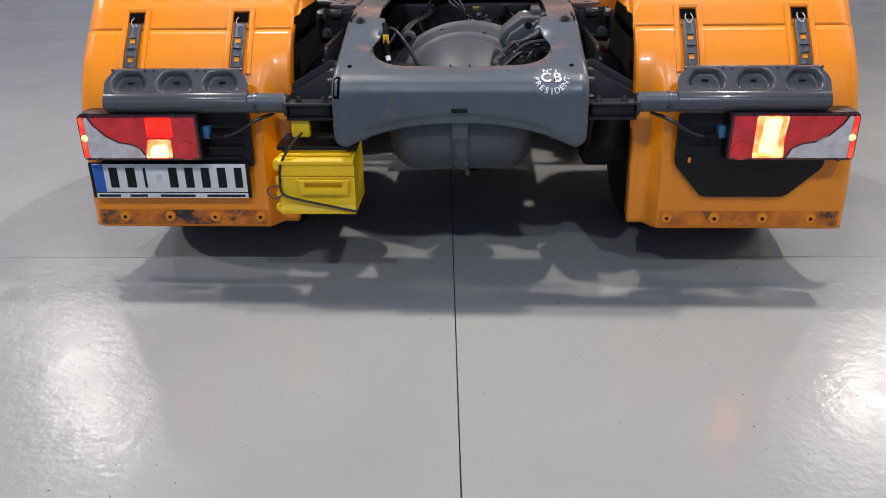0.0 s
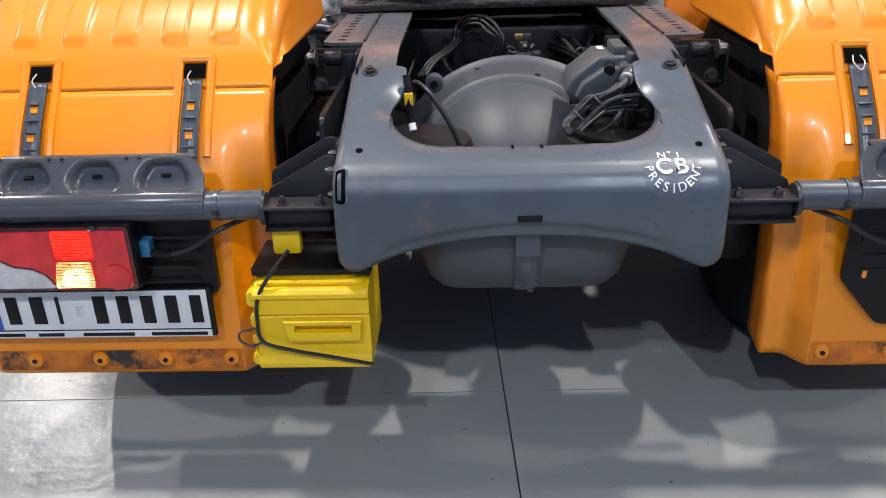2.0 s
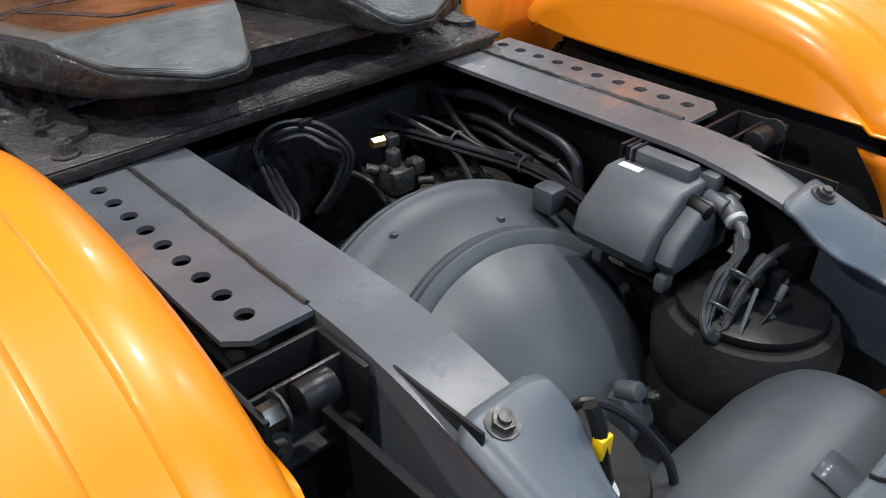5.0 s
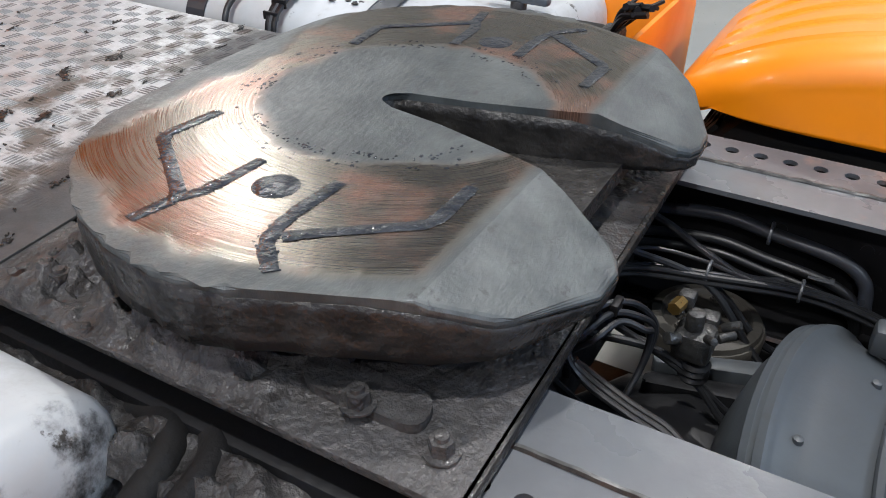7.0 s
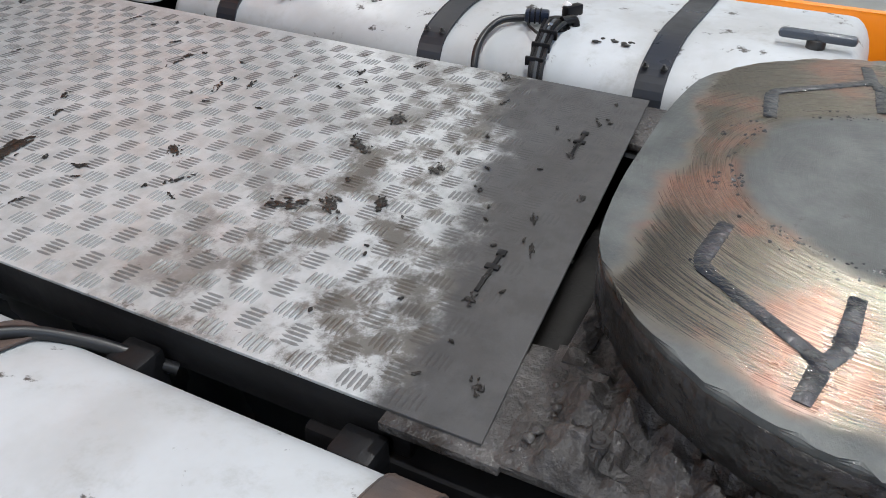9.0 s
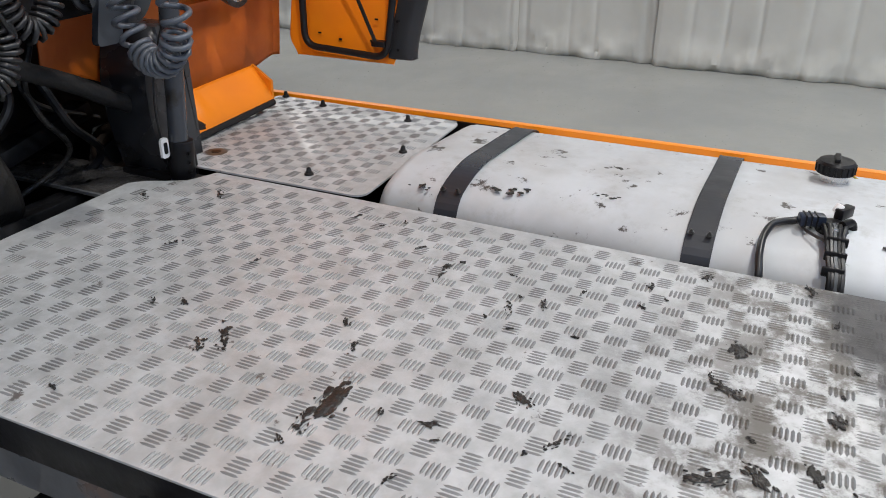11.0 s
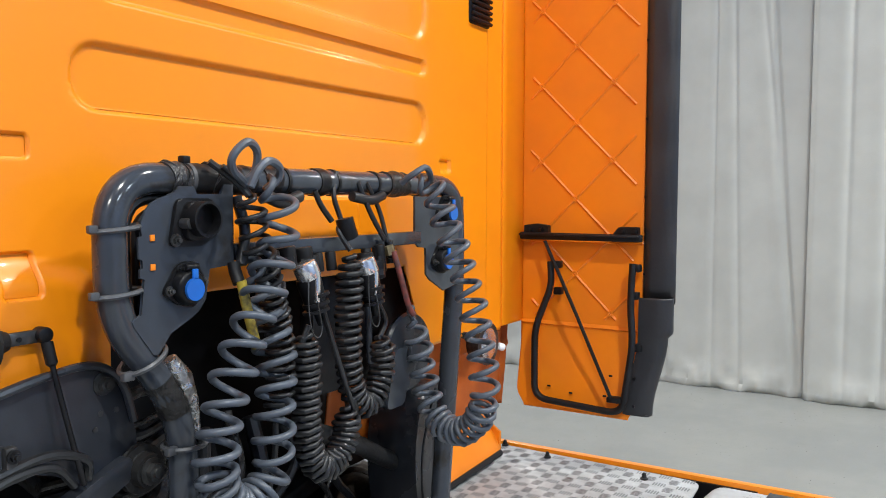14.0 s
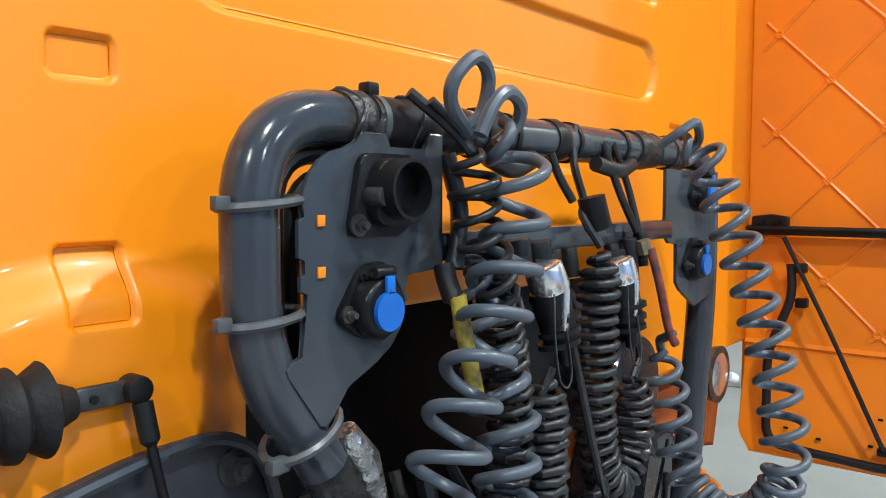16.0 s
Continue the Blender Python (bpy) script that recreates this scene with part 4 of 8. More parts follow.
part("thin_line", sweep(smooth_line([(0.175, 0.29, 0.69), (0.21, 0.285, 0.712), (0.23, 0.285, 0.735), (0.245, 0.285, 0.755)]), 0.003, 8), HOSE_BLACK, vb)
part("line_coupling", cyl((0.225, 0.285, 0.726), (0.24, 0.285, 0.748), 0.006, seg=10, bevel=0.001), TANK_GREY, vb)
part("line_coupling", cyl((0.212, 0.285, 0.694), (0.226, 0.285, 0.698), 0.006, seg=10, bevel=0.001), TANK_GREY, vb)

# looms along the right web, loops in front of the mounting plate
for k in range(5):
    a, b = 0.011 * (k % 3), 0.012 * (k // 3)
    part("air_line", sweep(smooth_line([(0.12 + a, 1.18, 0.735 + b), (0.18 + a, 1.09, 0.74 + b), (0.222 + a, 0.98, 0.733 + b), (0.27 + a, 0.839, 0.723 + b), (0.292 + a, 0.74, 0.70 + b), (0.30 + a, 0.64, 0.665 + b)]), 0.0055, 8), HOSE_BLACK, truck)
part("air_line", sweep(smooth_line([(0.17, 1.15, 0.77), (0.215, 1.08, 0.775), (0.235, 1.0, 0.765), (0.25, 0.93, 0.745), (0.27, 0.86, 0.735)]), 0.004, 8), HOSE_BLACK, truck)
part("air_line", sweep(smooth_line([(0.29, 1.12, 0.80), (0.285, 1.07, 0.785), (0.262, 1.0, 0.765), (0.26, 0.93, 0.74), (0.285, 0.87, 0.735)]), 0.0075, 8), HOSE_BLACK, truck)
for k, (dz, r) in enumerate(((0.0, 0.012), (-0.05, 0.009), (-0.075, 0.008))):
    part("air_line", sweep(smooth_line([(0.315, 1.16, 0.778 + dz), (0.33, 1.106, 0.79 + dz), (0.33, 0.996, 0.806 + dz), (0.33, 0.911, 0.795 + dz), (0.33, 0.8, 0.779 + dz), (0.328, 0.752, 0.75 + dz), (0.325, 0.738, 0.70 + dz)]), r, 10), BRACKET if k == 0 else HOSE_BLACK, truck)
part("paper_tag", box((0.325, 0.815, 0.737), (0.02, 0.042, 0.002), 0.0005, Matrix()), CABLE_TIE, truck)
for x, y, z in ((0.33, 0.911, 0.795), (0.283, 0.839, 0.729), (0.238, 0.985, 0.745)):
    part("cable_tie", sweep([(x + 0.02 * math.cos(k), y, z + 0.018 * math.sin(k)) for k in (2 * math.pi * i / 16 for i in range(17))], 0.003, 6), CABLE_TIE, truck)
for k in range(3):
    o = 0.011 * k
    part("air_line", sweep(smooth_line([(-0.27 + o, 0.85, 0.715), (-0.236 + o, 0.89, 0.752), (-0.203 + o, 0.93, 0.768), (-0.182 + o, 0.995, 0.772), (-0.162 + o, 1.06, 0.782), (-0.156 + o, 1.092, 0.818 - o), (-0.125, 1.085 - o, 0.85 - o), (-0.08, 1.066 - o, 0.856 - o), (-0.036 - o, 1.036 - o, 0.838 - o), (-0.006 - o, 1.01, 0.79), (-0.022 - o, 1.012, 0.738), (-0.062 - o, 1.025, 0.685)]), 0.0052, 8), HOSE_BLACK, truck)
for p in ((-0.152, 1.085, 0.79), (-0.07, 1.055, 0.85), (-0.215, 0.97, 0.735)):
    part("cable_tie", box(p, (0.03, 0.012, 0.02), 0.003), BLACK, truck)
fit = part("relay_valve", box((0.055, 0.96, 0.735), (0.055, 0.06, 0.05), 0.01), DARK_METAL, truck, "grey metal relay valve with brass fitting")
part("valve_neck", cyl((0.055, 0.965, 0.75), (0.055, 0.965, 0.79), 0.014, bevel=0.003), DARK_METAL, fit)
part("brass_fitting", cyl((0.03, 0.995, 0.80), (0.055, 0.99, 0.80), 0.011, seg=6), BRASS, fit)
part("elbow_fitting", box((0.068, 0.985, 0.8), (0.025, 0.025, 0.022), 0.004), DARK_METAL, fit)
part("valve_ear", box((0.095, 0.95, 0.75), (0.03, 0.03, 0.03), 0.006), DARK_METAL, fit)
for dx, dy, dz, r in ((0.02, 0.03, 0.02, 0.012), (-0.025, 0.02, 0.01, 0.014), (0.03, -0.03, -0.01, 0.011), (-0.03, -0.02, 0.03, 0.009), (0.0, -0.035, 0.035, 0.01)):
    nut = part("valve_port", cyl((0.055 + dx, 0.96 + dy, 0.74 + dz), (0.055 + dx * 1.7, 0.96 + dy * 1.7, 0.745 + dz * 1.3), r * 0.72, seg=10, bevel=0.002), DARK_METAL, fit)
part("spring_coil", lathe([(0.0, 0.02), (0.006, 0.024), (0.012, 0.02), (0.018, 0.024), (0.024, 0.02), (0.03, 0.024), (0.036, 0.02)], (0.05, 0.95, 0.67), "z", 20), DARK, fit)
part("air_line", sweep(smooth_line([(-0.26, 0.30, 0.80), (-0.24, 0.28, 0.83), (-0.2, 0.25, 0.80), (-0.15, 0.22, 0.72), (-0.12, 0.21, 0.62)]), 0.006, 8), HOSE_BLACK, truck)
part("clip_strap", sweep(smooth_line([(-0.26, 0.262, 0.85), (-0.256, 0.25, 0.82), (-0.255, 0.243, 0.78), (-0.25, 0.236, 0.745)]), 0.009, 8), BLACK, truck, "black strap with a white tip")
part("clip_tip", cyl((-0.25, 0.235, 0.745), (-0.247, 0.228, 0.73), 0.009, seg=10), WHITE, truck)
for e in (-0.03, 0.03):
    part("lip_tie", sweep([Vector(xm_at(e, xm_s_of_y(0.042) + d, 0.001 - 0.02 * step(0.03, 0.0, d))) for d in (0.0, 0.008, 0.016, 0.024, 0.034)], 0.003, 6), BLACK, truck)
part("yellow_clip", box((-0.255, 0.245, 0.80), (0.02, 0.015, 0.03), 0.003), YELLOW, truck, "small yellow hose clip")
for k in range(7):
    rnd = random.Random(k + 50)
    x = -0.28 + 0.09 * k
    part("air_line", sweep(smooth_line([(x, 1.12, 0.80 - 0.1 * rnd.random()), (x + 0.06 * rnd.uniform(-1, 1), 0.98, 0.74 - 0.08 * rnd.random()), (x + 0.1 * rnd.uniform(-1, 1), 0.85, 0.68 - 0.1 * rnd.random()), (x + 0.1 * rnd.uniform(-1, 1), 0.7, 0.60)]), 0.0065, 8), HOSE_BLACK, truck)

# fifth wheel: mounting plate, pedestals, coupling plate
FW_TOP = 1.055


FWX = -0.018  # the coupling sits a little off the middle


def fw_half(s):
    arc = smooth_line([(x, y, 0) for x, y in ((0.407, 1.148), (0.46, 1.282), (0.49, 1.356), (0.497, 1.43), (0.488, 1.5), (0.467, 1.563), (0.424, 1.639), (0.345, 1.718), (0.262, 1.76), (0.13, 1.776), (0.0, 1.778))], 4)
    head = [(0.03, 1.43), (0.046, 1.34), (0.085, 1.2), (0.112, 1.125), (0.145, 1.05), (0.162, 1.034), (0.185, 1.025), (0.236, 1.027), (0.347, 1.082), (0.366, 1.094)]
    rnd = random.Random(5)
    return [(FWX + s * x, y) for x, y in head + [(p.x + (0.0025 * rnd.uniform(-1, 1) if p.y > 1.2 else 0), p.y) for p in arc[:-1]] + [(0.0, 1.778)]]


def fw_outline():
    left = fw_half(-1)
    right = fw_half(1)
    throat = [(FWX + 0.03 * math.cos(a), 1.44 + 0.03 * math.sin(a)) for a in (radians(k) for k in range(160, 19, -20))]
    return right[:] + left[-2::-1] + throat


GROOVES = (((0.166, 1.634), (0.266, 1.646), (0.375, 1.505), (0.44, 1.518)), ((0.378, 1.506), (0.35, 1.49), (0.253, 1.483)),
           ((0.253, 1.362), (0.35, 1.366), (0.402, 1.355), (0.442, 1.313)), ((0.385, 1.345), (0.365, 1.325), (0.281, 1.216), (0.183, 1.217)))


def fifth_wheel():
    bm = bmesh.new()
    out = fw_outline()
    k = len(out)

    def level(x, y):
        return FW_TOP - 0.055 * max(0.0, min(1.0, (1.162 - y) / 0.13))

    def floor_z(x, y):
        return FW_TOP - 0.082
    top = [bm.verts.new((x, y, FW_TOP)) for x, y in out]
    lo = [bm.verts.new((x * 0.975, 1.42 + (y - 1.42) * 0.975, floor_z(x, y))) for x, y in out]
    face = bm.faces.new(top)
    bm.faces.new(lo[::-1])
    for i in range(k):
        bm.faces.new((top[i], lo[i], lo[(i + 1) % k], top[(i + 1) % k]))
    rim = [e for e in face.edges]
    bmesh.ops.bevel(bm, geom=rim, offset=0.008, segments=3, affect="EDGES", profile=0.5)
    bmesh.ops.triangulate(bm, faces=[f for f in bm.faces if len(f.verts) > 4])
    # cut along the ramp line so that the tips slope
    bmesh.ops.bisect_plane(bm, geom=bm.verts[:] + bm.edges[:] + bm.faces[:], plane_co=(0, 1.162, 0), plane_no=(0, 1, 0))
    for v in bm.verts:
        if v.co.z > FW_TOP - 0.03:
            v.co.z -= FW_TOP - level(v.co.x, v.co.y)
    bm.normal_update()
    bmesh.ops.recalc_face_normals(bm, faces=bm.faces)
    ob = part("fifth_wheel_plate", bm, FW_STEEL, fw, "horseshoe coupling plate smeared with grease and rust stains", False)
    sk = bmesh.new()
    ring_a = [sk.verts.new((x * 0.995, 1.42 + (y - 1.42) * 0.995, level(x, y) - 0.012 + 0.004 * noise.noise((x * 14, y * 14, 1)))) for x, y in out]
    ring_b = [sk.verts.new((x * 0.986, 1.42 + (y - 1.42) * 0.986, floor_z(x, y) - 0.004 + 0.008 * noise.noise((x * 12, y * 12, 5)))) for x, y in out]
    for i in range(k):
        sk.faces.new((ring_a[i], ring_b[i], ring_b[(i + 1) % k], ring_a[(i + 1) % k]))
    bmesh.ops.subdivide_edges(sk, edges=sk.edges[:], cuts=3, use_grid_fill=True)
    for v in sk.verts:
        n = noise.noise(v.co * 28) * 0.003
        v.co += Vector((v.co.x, v.co.y - 1.42, 0)).normalized() * n
    part("plate_skirt", sk, GREASE, fw, "dark dirty rim of the coupling plate", thick=0.004)
    for s in (-1, 1):
        gm = bmesh.new()
        z = FW_TOP + 0.0008
        for line in GROOVES:
            pts = rounded_line([(FWX + s * a, b, z) for a, b in line], 0.02, 5)
            fl = bmesh.new()
            add_sweep(fl, pts, lambda t: 0.0098 + 0.001 * math.sin(t * 23), 10)
            for v in fl.verts:
                v.co.z = z + (v.co.z - z) * 0.1
            me = bpy.data.meshes.new("tmp")
            fl.to_mesh(me)
            fl.free()
            gm.from_mesh(me)
            bpy.data.meshes.remove(me)
        part("grease_groove", gm, GROOVE, ob, "dark grease-filled groove in the plate")
        part("grease_spot", lathe([(0.0, 0.03), (0.0012, 0.024), (0.0016, 0.01), (0.0017, 0.001)], (FWX + s * 0.298, 1.424, FW_TOP + 0.0003), "z", 20), GROOVE, ob)
    # beads of squeezed-out grease round the dish and along the grooves
    rnd = random.Random(31)
    beads = bmesh.new()
    for k in range(420):
        if k < 260:
            a_n = rnd.choice((-40, -10, 25, 70, 110, 150, 175, 200, 225)) / 57.3 + rnd.gauss(0, 0.12)
            a, r = a_n, 0.21 + rnd.choice((0.0, 0.0, 0.03)) + 0.02 * noise.noise((a_n * 3, 2, 1)) + rnd.uniform(-0.008, 0.008)
            x, y = r * math.cos(a), 1.45 + r * math.sin(a)
        else:
            sgn = rnd.choice((-1, 1))
            line = rnd.choice(GROOVES)
            leg = rnd.randrange(len(line) - 1)
            (xa, ya), (xb, yb) = line[leg], line[leg + 1]
            f, e = rnd.random(), rnd.choice((-1, 1)) * rnd.uniform(0.006, 0.012)
            x, y = FWX + sgn * (xa + (xb - xa) * f + e * 0.5), ya + (yb - ya) * f + e
        if y < 1.17 or (abs(x - FWX) < 0.09 and y < 1.48):
            continue
        r = rnd.uniform(0.0008, 0.0024)
        bmesh.ops.create_icosphere(beads, subdivisions=1, radius=r, matrix=Matrix.Translation((x, y, FW_TOP + 0.0002)) @ Matrix.Diagonal((rnd.uniform(0.8, 2.2), rnd.uniform(0.8, 1.6), 0.4, 1)))
    part("grease_bead", beads, GROOVE, ob, "beads of dark grease", kind="stuff")
    # lock plate under the throat
    part("lock_jaw", slab(round_poly([(-0.16, 1.12), (0.16, 1.12), (0.2, 1.3), (0.17, 1.6), (-0.17, 1.6), (-0.2, 1.3)], 0.03), 0.03, "z", FW_TOP - 0.105), GREASE, ob)
    # skirt and pedestals
    for s in (-1, 1):
        part("rib", slab([(1.09, 0.99), (1.75, 0.99), (1.70, 0.955), (1.15, 0.955)], 0.02, "x", s * 0.3), GREASE, ob, smooth=False)
        part("pedestal", slab(round_poly([(1.25, 0.905), (1.65, 0.905), (1.54, 1.0), (1.36, 1.0)], 0.03), 0.07, "x", s * 0.37 - 0.035), GREASE, fw)
    return ob


GROOVE = material("grease_groove_dark", (0.017, 0.019, 0.023), (0.03, 0.033, 0.039), 22, 0.16, 0.1, bump=0.45, bump_scale=70)
fw = truck
fifth_wheel()
mp = part("mounting_plate", slab([(-0.515, 1.06), (0.455, 1.08), (0.462, 1.778), (-0.515, 1.778)], 0.014, "z", 0.884, 0.003), MUD, fw, "steel mounting plate caked with grease and road dirt")
for xa, xb in ((-0.52, -0.335), (0.285, 0.462)):
    part("plate_tab", box(((xa + xb) / 2, 1.852, 0.889), (xb - xa, 0.15, 0.0135), 0.002), MUD, mp)
part("plate_lip", box((-0.03, 1.072, 0.888), (0.95, 0.012, 0.02), 0.003, Matrix.Rotation(0.015, 4, "Z")), GREASE, mp)
part("front_beam", box((-0.025, 1.76, 0.899), (0.62, 0.03, 0.006), 0.002), GREASE, mp)
part("front_crossbar", box((0, 1.83, 0.70), (0.9, 0.14, 0.06), 0.004), RUBBER, mp)
for s in (-1, 1):
    for x, y, z in ((0.455, 1.218, 0.912), (0.46, 1.112, 0.9), (0.455, 1.69, 0.9))[:3 if s < 0 else 0]:
        part("bolt", hex_bolt(bmesh.new(), (s * x - (0.02 if s > 0 else 0), y, z), (0, 0, 1), 0.014, 0.018), MUD, mp)
    part("bolt_pad", slab(round_poly([(s * 0.40, 1.15), (s * 0.455, 1.14), (s * 0.455, 1.3), (s * 0.40, 1.32)], 0.03), 0.014, "z", 0.897), MUD, mp)


def grease_lumps(n, zone, zbase, size, parent, seed):
    rnd = random.Random(seed)
    verts, faces = [], []
    for _ in range(n):
        cx, cy = rnd.uniform(zone[0], zone[1]), rnd.uniform(zone[2], zone[3])
        r = size * (0.35 + rnd.random() ** 2)
        flat, tw = rnd.uniform(0.35, 0.8), rnd.uniform(0, 6.28)
        base = len(verts)
        verts.append((cx, cy, zbase + r * flat))
        for h, q in ((0.75, 0.6), (0.3, 0.95), (-0.05, 1.05)):
            for k in range(7):
                a = tw + k * 0.8976
                w = r * q * (0.7 + 0.6 * rnd.random())
                verts.append((cx + w * math.cos(a) * 1.2, cy + w * math.sin(a), zbase + r * flat * h * (0.8 + 0.4 * rnd.random())))
        for k in range(7):
            faces.append((base, base + 1 + k, base + 1 + (k + 1) % 7))
            for ring in range(2):
                o = base + 1 + ring * 7
                faces.append((o + k, o + 7 + k, o + 7 + (k + 1) % 7, o + (k + 1) % 7))
    me = bpy.data.meshes.new("grease_crumb")
    me.from_pydata(verts, [], faces)
    me.shade_smooth()
    me.materials.append(MUD)
    ob = new("grease_crumb", me)
    ob.parent = parent
    tagged(ob, "lumps of caked grease and dirt", kind="stuff")
    return ob


def caked_patch(x0, x1, y0, y1, z, amp, seed, parent):
    """Uneven caked dirt, thinning out towards its edges."""
    nx, ny = max(8, int((x1 - x0) / 0.006)), max(8, int((y1 - y0) / 0.006))

    def f(u, v):
        x, y = x0 + (x1 - x0) * u, y0 + (y1 - y0) * v
        e = min(u, 1 - u, v * 1.0, 1 - v) * 5
        n = 0.5 + 0.9 * noise.noise((x * 16, y * 16, seed)) + 0.55 * noise.noise((x * 38, y * 38, seed + 3)) + 0.3 * abs(noise.noise((x * 85, y * 85, seed + 5)))
        j = 0.006 * noise.noise((x * 40, y * 40, seed + 9))
        return (x + j, y - j, z - 0.003 + amp * max(0.0, n) * min(1.0, max(0.0, e)))
    part("caked_grease", surface(nx, ny, f), MUD, parent, "uneven cake of grease and road dirt")


caked_patch(-0.515, -0.30, 1.28, 1.79, 0.898, 0.05, 2, fw)
caked_patch(-0.50, 0.44, 1.085, 1.2, 0.898, 0.010, 7, fw)
caked_patch(-0.36, 0.4, 1.2, 1.75, 0.898, 0.016, 11, fw)
caked_patch(0.34, 0.45, 1.12, 1.76, 0.898, 0.022, 14, fw)
caked_patch(-0.60, -0.50, 1.2, 1.85, 0.80, 0.03, 17, fw)
grease_lumps(14, (-0.51, -0.40, 1.32, 1.78), 0.91, 0.006, fw, 3)
grease_lumps(50, (-0.3, 0.40, 1.09, 1.14), 0.899, 0.0035, fw, 4)
grease_lumps(60, (-0.5, 0.44, 1.745, 1.775), 0.903, 0.004, fw, 5)
for s in (-1, 1):
    caked_patch(s * 0.39 - 0.10, s * 0.39 + 0.10, 1.795, 1.88, RAIL_TOP + 0.004, 0.008, 21 + s, fw)
    caked_patch(s * 0.39 - 0.09, s * 0.39 + 0.09, 3.84, 4.7, RAIL_TOP + 0.003, 0.008, 31 + s, fw)

# ---- deck, tanks ----
DECK = 0.9


def tread_bars(x0, x1, y0, y1, z, parent, pitch=0.074):
    """Groups of five raised bars, lying along x and along y by turns."""
    verts, faces = [], []
    for flip in (0, 1):
        nx, ny = int((x1 - x0) / pitch) + 1, int((y1 - y0) / pitch) + 1
        for i in range(nx):
            for j in range(ny):
                cx, cy = x0 + (i + 0.27 + 0.5 * flip) * pitch, y0 + (j + 0.27 + 0.5 * flip) * pitch
                if cx > x1 - 0.017 or cy > y1 - 0.017:
                    continue
                for k in range(5):
                    o = (k - 2) * 0.0085
                    half = 0.0188 - 0.0015 * abs(k - 2)
                    w, h = 0.0029, 0.0004 + 0.0013 * step(2.0, 2.16, cy)
                    b = len(verts)
                    for a, c, d in ((-half, 0, 0), (-half * 0.6, -w, 0), (half * 0.6, -w, 0), (half, 0, 0), (half * 0.6, w, 0), (-half * 0.6, w, 0), (-half * 0.6, 0, h), (half * 0.6, 0, h)):
                        verts.append((cx + c + o, cy + a, z + d) if flip else (cx + a, cy + c + o, z + d))
                    for f in ((0, 1, 6), (1, 2, 7, 6), (2, 3, 7), (3, 4, 7), (4, 5, 6, 7), (5, 0, 6)):
                        faces.append(tuple(b + t for t in f))
    me = bpy.data.meshes.new("tread_pattern")
    me.from_pydata(verts, [], faces)
    me.materials.append(TREAD_DARKENED)
    ob = new("tread_pattern", me)
    ob.parent = parent
    return tagged(ob, "raised five-bar tread pattern", kind="stuff")


deck = part("deck_plate", slab([(-0.5, 1.806), (0.483, 1.884), (0.487, 2.5), (0.5, 3.24), (0.503, 3.71), (0.42, 3.74), (0.37, 3.84), (0.34, 3.873), (-0.05, 3.865), (-0.5, 3.845)], 0.005, "z", DECK - 0.005, 0.001), TREAD, truck,
            "aluminium five-bar tread plate deck with black grease stains", False)
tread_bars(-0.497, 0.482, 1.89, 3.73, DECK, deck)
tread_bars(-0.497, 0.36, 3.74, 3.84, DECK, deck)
def smear(x, y, size, long, turn, seed):
    """A ragged splash of black grease: a streak of small flat clots."""
    rnd = random.Random(seed)
    bm = bmesh.new()
    for c in range(9 + int(size * 700)):
        a, d = rnd.uniform(0, 6.28), size * rnd.random() ** 0.8
        p, q = d * math.cos(a) * long * 0.9, d * math.sin(a) * 0.7
        cx, cy = x + p * math.cos(turn) - q * math.sin(turn), y + p * math.sin(turn) + q * math.cos(turn)
        r = max(0.0022, size * rnd.uniform(0.08, 0.42) * (1.15 - 0.8 * d / size))
        tall, el, tw = rnd.uniform(0.0006, 0.0022), rnd.uniform(0.35, 0.9), turn + rnd.uniform(-0.6, 0.6)
        rings = []
        for f, h in ((1.0, 0.0), (0.8, 0.7), (0.35, 1.0)):
            ring = []
            for t in (2 * math.pi * i / 12 for i in range(12)):
                w = r * f * (1 + 0.75 * noise.noise((math.cos(t) * 2.2 + c, math.sin(t) * 2.2, seed)))
                u, v = w * 1.3 * math.cos(t), w * el * math.sin(t)
                ring.append(bm.verts.new((cx + u * math.cos(tw) - v * math.sin(tw), cy + u * math.sin(tw) + v * math.cos(tw), DECK + 0.0018 + tall * h)))
            rings.append(ring)
        for u, w in zip(rings, rings[1:]):
            for i in range(12):
                bm.faces.new((u[i], u[(i + 1) % 12], w[(i + 1) % 12], w[i]))
        bm.faces.new(rings[-1])
    part("grease_smear", bm, GREASE, deck, "black grease smear", kind="stuff")


